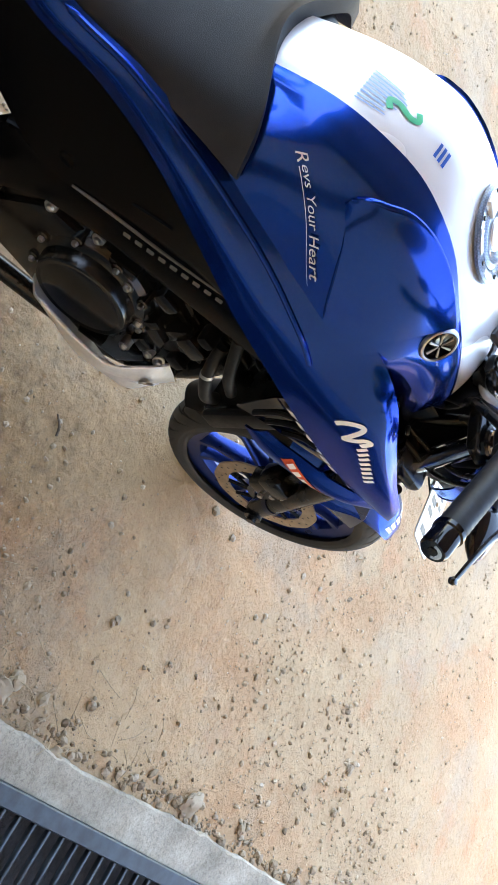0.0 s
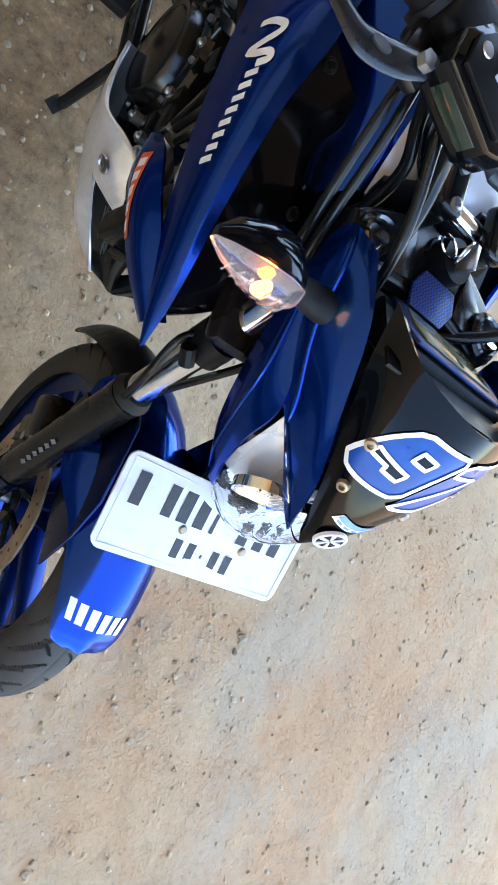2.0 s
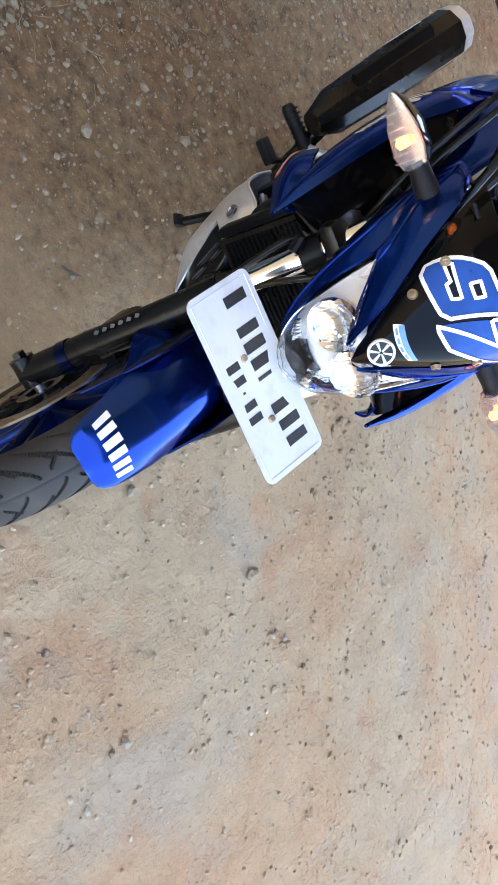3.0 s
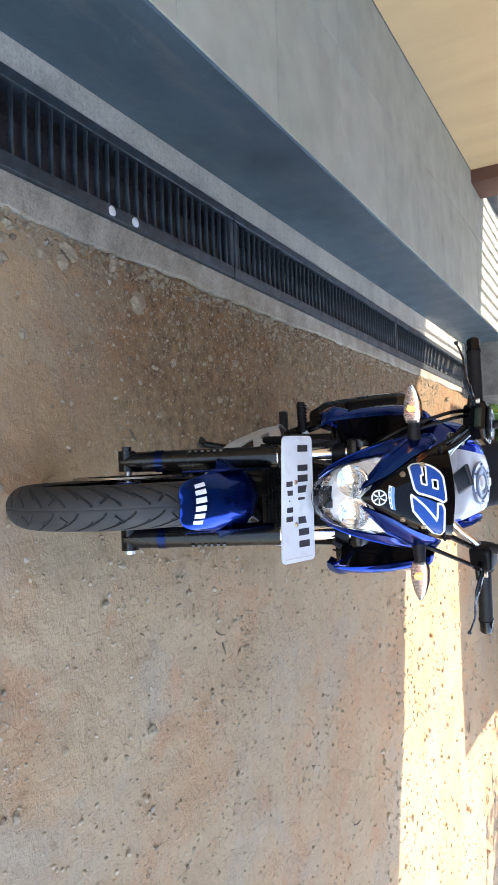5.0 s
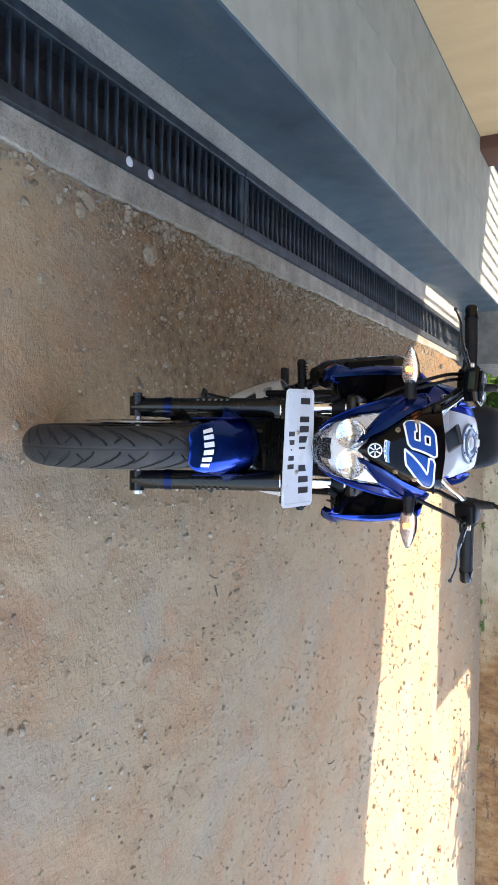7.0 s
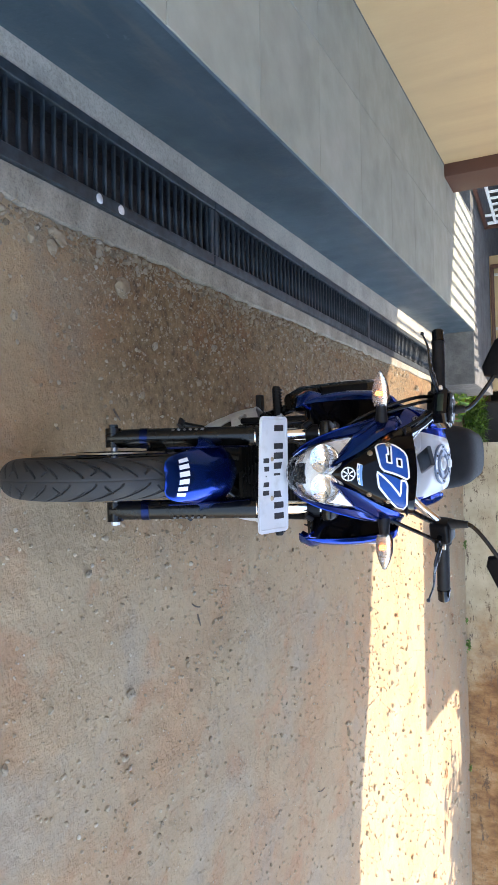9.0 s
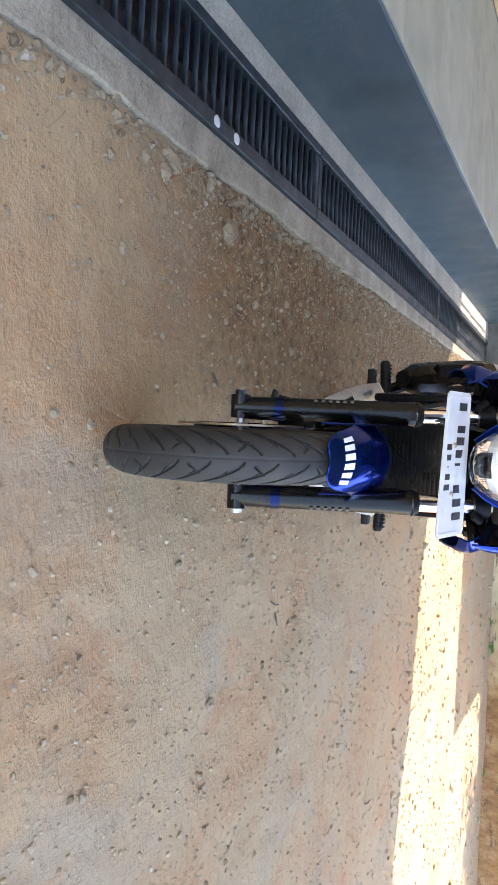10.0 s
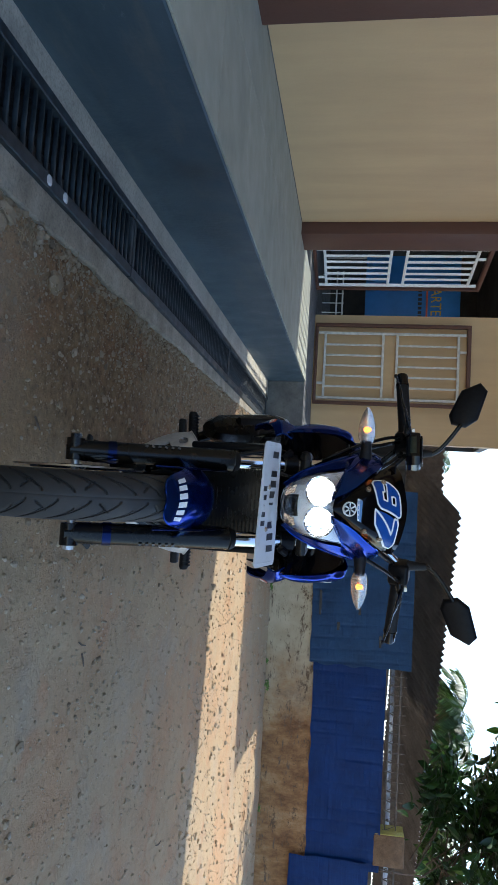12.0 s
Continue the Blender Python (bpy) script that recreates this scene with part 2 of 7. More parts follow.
dark_concrete = concrete_material("dark_concrete", (0.085, 0.082, 0.078), (0.17, 0.165, 0.155))


def wall_paint(name, col, streak=0.25, scale=1.6):
    a = Mat(name, 0.62)
    soft = a.noise(scale, 5, 0.6)
    run = a.noise(5, 5, 0.6, (1, 1, 0.15))
    c = a.ramp(soft, [(0.3, tuple(v * (1 - streak) for v in col)), (0.7, tuple(min(1, v * (1 + streak * 0.5)) for v in col))])
    c = a.mix(0.35, c, a.ramp(run, [(0.3, 0.7), (0.7, 1.1)]), "MULTIPLY")
    a.color(c)
    a.bump(a.noise(45, 5), 0.0015)
    return a.m



def plinth_material():
    a = Mat("blue_grey_plinth_paint", 0.5)
    c = a.ramp(a.noise(1.5, 6, 0.65), [(0.3, (0.028, 0.050, 0.066)), (0.7, (0.052, 0.080, 0.098))])
    c = a.mix(0.4, c, a.ramp(a.noise(4, 5, 0.6, (1, 0.25, 2.5)), [(0.3, 0.6), (0.7, 1.3)]), "MULTIPLY")
    scuff = a.ramp(a.noise(11, 8, 0.8, (1, 0.6, 1.4), 0.8), [(0.64, 0.0), (0.72, 0.55)])
    c = a.mix(scuff, c, (0.16, 0.19, 0.21))
    dust = a.ramp(a.noise(3.1, 7, 0.75, (1, 0.5, 3.0)), [(0.55, 0.0), (0.75, 0.35)])
    a.color(a.mix(dust, c, (0.15, 0.135, 0.11)))
    a.rough(a.ramp(a.noise(6, 4), [(0.3, 0.4), (0.7, 0.7)]))
    a.bump(a.noise(45, 5), 0.002)
    a.bump(a.noise(7, 4), 0.006, 0.5)
    return a.m


plinth_paint = plinth_material()
cream_paint = wall_paint("cream_wall_paint", (0.51, 0.338, 0.172), 0.06)
brown_paint = wall_paint("brown_trim_paint", (0.098, 0.036, 0.020), 0.15)
shade_slab_grey = wall_paint("dark_grey_slab", (0.20, 0.19, 0.175), 0.15)
dull_white = plain("greyish_white_gate_paint", (0.50, 0.47, 0.42), 0.55, 0.0, 0.15, 20)
white_metal = plain("white_gate_paint", (0.78, 0.78, 0.76), 0.4, 0.0, 0.06, 20)
frame_black = plain("grate_paint", (0.020, 0.028, 0.034), 0.46, 0.1, 0.5, 25, 0.0008)
yellow_paint = plain("yellow_lettering", (0.75, 0.42, 0.02), 0.5)


def tile_material():
    a = Mat("grey_floor_tile", 0.42)
    c = a.ramp(a.noise(5, 6), [(0.3, (0.295, 0.298, 0.232)), (0.7, (0.385, 0.382, 0.308))])
    c = a.mix(0.25, c, a.ramp(a.random(), [(0.0, 0.75), (1.0, 1.15)]), "MULTIPLY")
    a.color(a.mix(a.ramp(a.noise(1.7, 6, 0.7), [(0.5, 0.0), (0.72, 0.35)]), c, (0.34, 0.32, 0.28)))
    a.rough(a.ramp(a.noise(9, 4), [(0.3, 0.6), (0.7, 0.85)]))
    return a.m


floor_tile = tile_material()


def low_wall_material():
    a = Mat("weathered_low_wall", 0.9)
    x = a.t.nodes.new("ShaderNodeSeparateXYZ")
    a.t.links.new(a.coords(), x.inputs[0])
    edge = a.node("ShaderNodeMath")
    edge.operation = "ADD"
    wob = a.node("ShaderNodeMath")
    wob.operation = "MULTIPLY_ADD"
    a.t.links.new(a.noise(1.8, 6, 0.7), wob.inputs[0])
    wob.inputs[1].default_value, wob.inputs[2].default_value = 2.2, -1.1
    a.t.links.new(x.outputs["X"], edge.inputs[0])
    a.t.links.new(wob.outputs[0], edge.inputs[1])
    sel = a.node("ShaderNodeMapRange", From_Min=1.9, From_Max=2.7)
    a.t.links.new(edge.outputs[0], sel.inputs["Value"])
    paint = a.ramp(a.noise(2.6, 6, 0.65), [(0.3, (0.37, 0.285, 0.18)), (0.65, (0.53, 0.435, 0.30))])
    clay = a.ramp(a.noise(5.0, 8, 0.75, (1, 1, 0.5)), [(0.32, (0.11, 0.045, 0.016)), (0.52, (0.30, 0.155, 0.062)), (0.72, (0.45, 0.30, 0.16))])
    c = a.mix(sel.outputs[0], paint, clay)
    chips = a.ramp(a.noise(9, 7, 0.8, (0.5, 1, 2.2)), [(0.58, 0.0), (0.63, 1.0)])
    c = a.mix(chips, c, (0.12, 0.085, 0.06))
    flake = a.ramp(a.noise(4.2, 9, 0.85, (0.8, 1, 1.6)), [(0.56, 0.0), (0.585, 0.9)])
    c = a.mix(flake, c, (0.10, 0.060, 0.034))
    scab = a.ramp(a.noise(26, 6, 0.8, (0.5, 1, 1.8)), [(0.60, 0.0), (0.65, 0.8)])
    a.color(a.mix(scab, c, (0.15, 0.10, 0.065)))
    a.bump(a.noise(30, 6, 0.7), 0.008)
    return a.m


low_wall_paint = low_wall_material()


def tarp_material(name, col):
    a = Mat(name, 0.45, Specular_IOR_Level=0.3)
    c = a.ramp(a.noise(3, 6, 0.65), [(0.3, tuple(v * 0.75 for v in col)), (0.7, tuple(v * 1.15 for v in col))])
    scratch = a.ramp(a.noise(22, 4, 0.7, (0.25, 1, 3.0), 0.4), [(0.6, 0.0), (0.75, 0.12)])
    a.color(a.mix(scratch, c, (0.15, 0.25, 0.45)))
    a.bump(a.noise(9, 5), 0.008)
    a.bump(a.noise(7, 3, 0.5, (0.15, 1, 3.0)), 0.02, 0.8)
    a.bump(a.noise(6, 3, 0.5, (3.0, 1, 0.15)), 0.014, 0.8)
    return a.m


tarp_blue = tarp_material("blue_tarpaulin", (0.002, 0.044, 0.20))
# paler copy of the blue: sun through the sheet is in the colour
tarp_sunlit = tarp_material("sunlit_blue_tarpaulin", (0.03, 0.095, 0.22))
roof_sheet = concrete_material("weathered_roof_sheet", (0.13, 0.115, 0.10), (0.24, 0.21, 0.185), 3.0)
zinc = plain("bright_zinc_sheet", (0.75, 0.76, 0.77), 0.35, 0.4, 0.12, 12)
rust = concrete_material("rusty_iron", (0.10, 0.07, 0.055), (0.20, 0.15, 0.12), 30)
rebar_iron = concrete_material("dusty_rebar", (0.10, 0.085, 0.07), (0.20, 0.17, 0.145), 30)
block_wood = concrete_material("mossy_concrete_block", (0.11, 0.065, 0.035), (0.20, 0.13, 0.075), 9)
moss_yellow = concrete_material("yellow_lichen", (0.42, 0.36, 0.08), (0.55, 0.48, 0.16), 12)
banner_blue = plain("banner_blue", (0.03, 0.19, 0.52), 0.5, 0.0, 0.1, 3)
# near-black colour that holds the passage's dimness
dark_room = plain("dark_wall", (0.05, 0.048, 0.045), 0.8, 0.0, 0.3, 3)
bark = concrete_material("bark", (0.07, 0.05, 0.035), (0.15, 0.115, 0.085), 20)


def leaf_material(name, c1, c2, gloss=0.3):
    a = Mat(name, gloss)
    c = a.ramp(a.island(), [(0.0, c1), (0.75, c2), (1.0, tuple(v * 1.9 for v in c2))])
    a.color(c)
    tr = a.t.nodes.new("ShaderNodeBsdfTranslucent")
    a.t.links.new(a.mix(1.0, c, (1.6, 1.7, 0.7), "MULTIPLY"), tr.inputs["Color"])
    mx = a.t.nodes.new("ShaderNodeMixShader")
    mx.inputs[0].default_value = 0.3
    a.t.links.new(a.p.outputs[0], mx.inputs[1])
    a.t.links.new(tr.outputs[0], mx.inputs[2])
    a.t.links.new(mx.outputs[0], a.t.nodes["Material Output"].inputs["Surface"])
    return a.m


leaf_dark = leaf_material("glossy_leaf", (0.014, 0.034, 0.012), (0.036, 0.078, 0.022))
leaf_palm = leaf_material("palm_leaf", (0.03, 0.06, 0.025), (0.06, 0.11, 0.045), 0.4)
leaf_weed = leaf_material("weed_leaf", (0.05, 0.10, 0.02), (0.09, 0.17, 0.03), 0.5)
dry_grass = plain("dry_grass", (0.25, 0.19, 0.11), 0.8, 0.0, 0.2, 20)

# ---- mesh helpers ----


def solid(name, bm, mat, angle=35):
    me = bpy.data.meshes.new(name)
    bm.normal_update()
    bm.to_mesh(me)
    bm.free()
    me.materials.append(mat)
    me.polygons.foreach_set("use_smooth", [True] * len(me.polygons))
    me.set_sharp_from_angle(angle=radians(angle))
    return me


def part(name, bm, mat, parent, label="", angle=35):
    """One mesh object under a thing or a part."""
    ob = new(name, solid(name, bm, mat, angle))
    ob.parent = parent
    return tagged(ob, label)


def thing(name, label, category, m=None, group="", kind=""):
    ob = new(name)
    ob.matrix_basis = m or Matrix()
    return tagged(ob, label, category, group, kind)


def structure(name, bm, mat, label, category, angle=35):
    return tagged(new(name, solid(name, bm, mat, angle)), label, category, kind="structure")


def box(x0, x1, y0, y1, z0, z1, bevel=0.0, seg=2, bm=None):
    bm = bm or bmesh.new()
    made = bmesh.ops.create_cube(bm, size=1)["verts"]
    for v in made:
        v.co = Vector(((x0 + x1) / 2 + v.co.x * (x1 - x0), (y0 + y1) / 2 + v.co.y * (y1 - y0), (z0 + z1) / 2 + v.co.z * (z1 - z0)))
    if bevel:
        es = {e for v in made for e in v.link_edges}
        bmesh.ops.bevel(bm, geom=list(es), offset=bevel, segments=seg, affect="EDGES", profile=0.5)
    return bm


def spline(pts, sub=6):
    """Catmull-Rom through the points."""
    P = [Vector(p) for p in pts]
    if len(P) < 3:
        return [P[0].lerp(P[-1], i / sub) for i in range(sub + 1)]
    out = []
    for i in range(len(P) - 1):
        a, b, c, d = P[max(i - 1, 0)], P[i], P[i + 1], P[min(i + 2, len(P) - 1)]
        for k in range(sub):
            t = k / sub
            out.append(0.5 * ((2 * b) + (c - a) * t + (2 * a - 5 * b + 4 * c - d) * t * t + (3 * b - a - 3 * c + d) * t ** 3))
    out.append(P[-1])
    return out


def tube(pts, r, n=12, sub=1, bm=None, flat=1.0, caps=True):
    """A round bar along the points; r is one radius or one for each point."""
    bm = bm or bmesh.new()
    rs = r if isinstance(r, (list, tuple)) else [r] * len(pts)
    if sub > 1:
        path = spline(pts, sub)
        rs = [q[0] for q in spline([(v, 0, 0) for v in rs], sub)]
    else:
        path = [Vector(p) for p in pts]
    rings, side = [], None
    for i, p in enumerate(path):
        d = (path[min(i + 1, len(path) - 1)] - path[max(i - 1, 0)]).normalized()
        if side is None:
            side = d.cross(Vector((0, 0, 1)) if abs(d.z) < 0.9 else Vector((0, 1, 0))).normalized()
        side = (side - d * side.dot(d)).normalized()
        up = side.cross(d)
        rings.append([bm.verts.new(p + (side * math.cos(2 * math.pi * k / n) + up * math.sin(2 * math.pi * k / n) * flat) * rs[i]) for k in range(n)])
    for a, b in zip(rings, rings[1:]):
        for k in range(n):
            bm.faces.new((a[k], a[(k + 1) % n], b[(k + 1) % n], b[k]))
    if caps:
        bm.faces.new(rings[0][::-1])
        bm.faces.new(rings[-1])
    bmesh.ops.recalc_face_normals(bm, faces=bm.faces)
    return bm


def lathe(profile, n=48, m=None, bm=None, closed=False):
    """Turns a profile of (radius, height) about z, then moves it by m."""
    bm = bm or bmesh.new()
    m = m or Matrix()
    rings = []
    for r, h in profile:
        if r < 1e-6:
            rings.append([bm.verts.new(m @ Vector((0, 0, h)))] * n)
        else:
            rings.append([bm.verts.new(m @ Vector((r * math.cos(2 * math.pi * k / n), r * math.sin(2 * math.pi * k / n), h))) for k in range(n)])
    pairs = list(zip(rings, rings[1:])) + ([(rings[-1], rings[0])] if closed else [])
    for a, b in pairs:
        for k in range(n):
            q = [a[k], a[(k + 1) % n], b[(k + 1) % n], b[k]]
            q = [v for i, v in enumerate(q) if v not in q[:i]]
            if len(q) > 2:
                bm.faces.new(q)
    bmesh.ops.recalc_face_normals(bm, faces=bm.faces)
    return bm


def prism(outline, thick, m, bevel=0.0, bm=None, seg=2):
    """A plate of the outline (x, y), thick along z, moved by m."""
    bm = bm or bmesh.new()
    lo = [bm.verts.new(m @ Vector((x, y, 0))) for x, y in outline]
    hi = [bm.verts.new(m @ Vector((x, y, thick))) for x, y in outline]
    fs = [bm.faces.new(lo[::-1]), bm.faces.new(hi)]
    n = len(lo)
    for k in range(n):
        fs.append(bm.faces.new((lo[k], lo[(k + 1) % n], hi[(k + 1) % n], hi[k])))
    bmesh.ops.recalc_face_normals(bm, faces=fs)
    if bevel:
        es = list({e for f in fs[:2] for e in f.edges})
        bmesh.ops.bevel(bm, geom=es, offset=bevel, segments=seg, affect="EDGES", profile=0.5)
    return bm


class Sheet:
    """A smooth panel through a small grid of control points (rows along u, columns along v)."""

    def __init__(self, grid):
        self.g = [[Vector(p) for p in row] for row in grid]

    def mirrored(self):
        return Sheet([[(-p.x, p.y, p.z) for p in row] for row in self.g])

    @staticmethod
    def _cr(P, s):
        n = len(P) - 1
        s = min(max(s, 0.0), 1.0) * n
        i = min(int(s), n - 1)
        t = s - i
        b, c = P[i], P[i + 1]
        a = P[i - 1] if i > 0 else 2 * b - c
        d = P[i + 2] if i + 2 <= n else 2 * c - b
        return 0.5 * ((2 * b) + (c - a) * t + (2 * a - 5 * b + 4 * c - d) * t * t + (3 * b - a - 3 * c + d) * t ** 3)

    def at(self, u, v):
        return self._cr([self._cr(row, v) for row in self.g], u)

    def normal(self, u, v, e=0.004):
        du = self.at(min(u + e, 1), v) - self.at(max(u - e, 0), v)
        dv = self.at(u, min(v + e, 1)) - self.at(u, max(v - e, 0))
        return du.cross(dv).normalized()

    def near(self, y, z):
        """The (u, v) whose place lies closest to (y, z) seen from the side."""
        def off(u, v):
            q = self.at(u, v)
            return (q.y - y) ** 2 + (q.z - z) ** 2
        u, v = min(((i / 40, j / 10) for i in range(41) for j in range(11)), key=lambda e: off(*e))
        d = 0.03
        for _ in range(9):
            u, v = min(((min(max(u + a * d, 0), 1), min(max(v + b * d * 2, 0), 1)) for a in (-1, 0, 1) for b in (-1, 0, 1)), key=lambda e: off(*e))
            d *= 0.55
        return u, v

    def nearest(self, p):
        """The (u, v) whose place lies closest to a point in space."""
        p = Vector(p)

        def off(u, v):
            return (self.at(u, v) - p).length_squared
        u, v = min(((i / 40, j / 12) for i in range(41) for j in range(13)), key=lambda e: off(*e))
        d = 0.03
        for _ in range(14):
            u, v = min(((min(max(u + a * d, 0), 1), min(max(v + b * d * 2, 0), 1)) for a in (-1, 0, 1) for b in (-1, 0, 1)), key=lambda e: off(*e))
            d *= 0.62
        return u, v

    def ribbon(self, path, width, lift=0.0010, out=1):
        """A flat band of the given width along (u, v) points."""
        bm = bmesh.new()
        pts = [(self.at(u, v), self.normal(u, v) * out) for u, v in path]
        prev = None
        for i, (q, n) in enumerate(pts):
            d = (pts[min(i + 1, len(pts) - 1)][0] - pts[max(i - 1, 0)][0]).normalized()
            side = n.cross(d).normalized() * width / 2
            cur = (bm.verts.new(q + side + n * lift), bm.verts.new(q + n * lift * 1.2), bm.verts.new(q - side + n * lift))
            if prev:
                bm.faces.new((prev[0], prev[1], cur[1], cur[0]))
                bm.faces.new((prev[1], prev[2], cur[2], cur[1]))
            prev = cur
        return bm

    def mesh(self, nu=28, nv=18, thick=0.004, out=1, bm=None):
        """A closed shell; out is the side of the surface that shows (1 or -1)."""
        bm = bm or bmesh.new()
        top, low = [], []
        for i in range(nu + 1):
            a, b = [], []
            for j in range(nv + 1):
                u, v = i / nu, j / nv
                p, n = self.at(u, v), self.normal(u, v) * out
                a.append(bm.verts.new(p))
                b.append(bm.verts.new(p - n * thick))
            top.append(a)
            low.append(b)
        for i in range(nu):
            for j in range(nv):
                bm.faces.new((top[i][j], top[i + 1][j], top[i + 1][j + 1], top[i][j + 1]))
                bm.faces.new((low[i][j], low[i][j + 1], low[i + 1][j + 1], low[i + 1][j]))
        for i in range(nu):
            for j in (0, nv):
                bm.faces.new((top[i][j], top[i + 1][j], low[i + 1][j], low[i][j]))
        for j in range(nv):
            for i in (0, nu):
                bm.faces.new((top[i][j], top[i][j + 1], low[i][j + 1], low[i][j]))
        bmesh.ops.recalc_face_normals(bm, faces=bm.faces)
        return bm

    def decal(self, quads, lift=0.0009, out=1, bm=None, n=4):
        """Thin patches that hug the panel; each quad is four (u, v) corners."""
        bm = bm or bmesh.new()
        for q in quads:
            g = []
            for i in range(n + 1):
                row = []
                for j in range(n + 1):
                    s, t = i / n, j / n
                    u = (q[0][0] * (1 - s) + q[1][0] * s) * (1 - t) + (q[3][0] * (1 - s) + q[2][0] * s) * t
                    v = (q[0][1] * (1 - s) + q[1][1] * s) * (1 - t) + (q[3][1] * (1 - s) + q[2][1] * s) * t
                    row.append(bm.verts.new(self.at(u, v) + self.normal(u, v) * out * lift))
                g.append(row)
            for i in range(n):
                for j in range(n):
                    f = (g[i][j], g[i + 1][j], g[i + 1][j + 1], g[i][j + 1])
                    bm.faces.new(f if out > 0 else f[::-1])
        return bm

    def cut(self, outline, lift=0.0009, out=1):
        """A thin patch with the given outline of (u, v) points."""
        bm = bmesh.new()
        bm.faces.new([bm.verts.new((u, v, 0)) for u, v in outline])
        bmesh.ops.triangulate(bm, faces=bm.faces)
        for _ in range(3):
            bmesh.ops.subdivide_edges(bm, edges=[e for e in bm.edges if e.calc_length() > 0.05], cuts=1)
            bmesh.ops.triangulate(bm, faces=bm.faces)
        for w in bm.verts:
            u, v = w.co.x, w.co.y
            w.co = self.at(u, v) + self.normal(u, v) * out * lift
        bmesh.ops.recalc_face_normals(bm, faces=bm.faces)
        return bm

    def letters(self, text, place, lift=0.0009, out=1, offset=0.0):
        """Text mapped on the panel; place turns (x, y) of the type into (u, v)."""
        bm = text_mesh(text, offset)
        bmesh.ops.subdivide_edges(bm, edges=[e for e in bm.edges if e.calc_length() > 0.15], cuts=2)
        for v in bm.verts:
            s, t = place(v.co.x, v.co.y)
            v.co = self.at(s, t) + self.normal(s, t) * out * lift
        return bm


def text_mesh(text, offset=0.0):
    cu = bpy.data.curves.new("type", "FONT")
    cu.body, cu.size, cu.offset = text, 1.0, offset
    cu.resolution_u = 4
    ob = bpy.data.objects.new("type", cu)
    scene.collection.objects.link(ob)
    me = bpy.data.meshes.new_from_object(ob)
    bm = bmesh.new()
    bm.from_mesh(me)
    bpy.data.objects.remove(ob)
    bpy.data.curves.remove(cu)
    bpy.data.meshes.remove(me)
    return bm


def rock(bm, p, size, rnd, squash=0.6):
    made = bmesh.ops.create_icosphere(bm, subdivisions=3, radius=1)["verts"]
    o = Vector((rnd.uniform(0, 50), rnd.uniform(0, 50), 0))
    s = Vector((size * rnd.uniform(0.7, 1.3), size * rnd.uniform(0.7, 1.3), size * squash * rnd.uniform(0.7, 1.2)))
    turn = Euler((rnd.uniform(-0.4, 0.4), rnd.uniform(-0.4, 0.4), rnd.uniform(0, 6.3))).to_matrix()
    for v in made:
        k = 1 + 0.42 * noise.noise(v.co * 1.3 + o) + 0.2 * noise.noise(v.co * 3.1 + o) + 0.08 * noise.noise(v.co * 8 + o)
        v.co = Vector(p) + turn @ Vector((v.co.x * s.x * k, v.co.y * s.y * k, v.co.z * s.z * k))

# ---- ground and setting ----


def ground_z(x, y):
    """Uneven trodden earth, level under the kerb and far away."""
    h = 0.012 * noise.noise((x * 0.9, y * 0.9, 3.1)) + 0.007 * noise.noise((x * 3.7, y * 3.7, 7.7)) + 0.0045 * noise.noise((x * 11, y * 11, 1.3)) + 0.003 * noise.noise((x * 26, y * 26, 4.4))
    if x < -0.765 and -6.1 < y < 5.66:
        return -0.7
    return h - 0.004


def steps(lo, hi, fine_lo, fine_hi, d):
    """Coordinates close together between fine_lo and fine_hi, and wider away from them."""
    out = [fine_lo + d * i for i in range(int((fine_hi - fine_lo) / d) + 1)]
    s, v = d, out[-1]
    while v < hi:
        s *= 1.35
        v += s
        out.append(v)
    s, v = d, out[0]
    while v > lo:
        s *= 1.35
        v -= s
        out.insert(0, v)
    return out


def build_ground():
    xs, ys = steps(-260, 260, -0.75, 2.6, 0.018), steps(-260, 260, -1.3, 3.6, 0.02)
    bm = bmesh.new()
    rows = [[bm.verts.new((x, y, ground_z(x, y))) for y in ys] for x in xs]
    for a, b in zip(rows, rows[1:]):
        for j in range(len(ys) - 1):
            bm.faces.new((a[j], b[j], b[j + 1], a[j + 1]))
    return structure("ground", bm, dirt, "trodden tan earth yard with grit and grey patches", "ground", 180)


build_ground()

Y0, Y1 = -6.0, 5.62


def kerb_x(y):
    return -0.700 - 0.010 * y


def edge_x(y):
    return -1.150 - 0.016 * y


def wall_x(y):
    return -2.190 - 0.036 * y


def strip(xa, xb, y0, y1, z0, z1, n=40, wob=0.0, seed=0.0):
    """A long low block whose two long sides follow xa(y) and xb(y)."""
    bm = bmesh.new()
    rings = []
    for i in range(n + 1):
        y = y0 + (y1 - y0) * i / n
        a, b = xa(y), xb(y)
        w = wob * (0.5 * noise.noise((y * 2.3, seed, 0)) + 0.35 * noise.noise((y * 9.0, seed, 1)) + 0.3 * noise.noise((y * 31.0, seed, 2)))
        w2 = wob * (0.25 * noise.noise((y * 3.1, seed, 5)) + 0.12 * noise.noise((y * 24.0, seed, 6)))
        rings.append([bm.verts.new(c) for c in ((a + w, y, z0), (a + w, y, z1 - 0.006 + w2), (a + w - 0.006, y, z1 + w2), (b, y, z1), (b, y, z0))])
    for p, q in zip(rings, rings[1:]):
        for k in range(5):
            bm.faces.new((p[k], q[k], q[(k + 1) % 5], p[(k + 1) % 5]))
    bm.faces.new(rings[0])
    bm.faces.new(rings[-1][::-1])
    bmesh.ops.recalc_face_normals(bm, faces=bm.faces)
    return bm


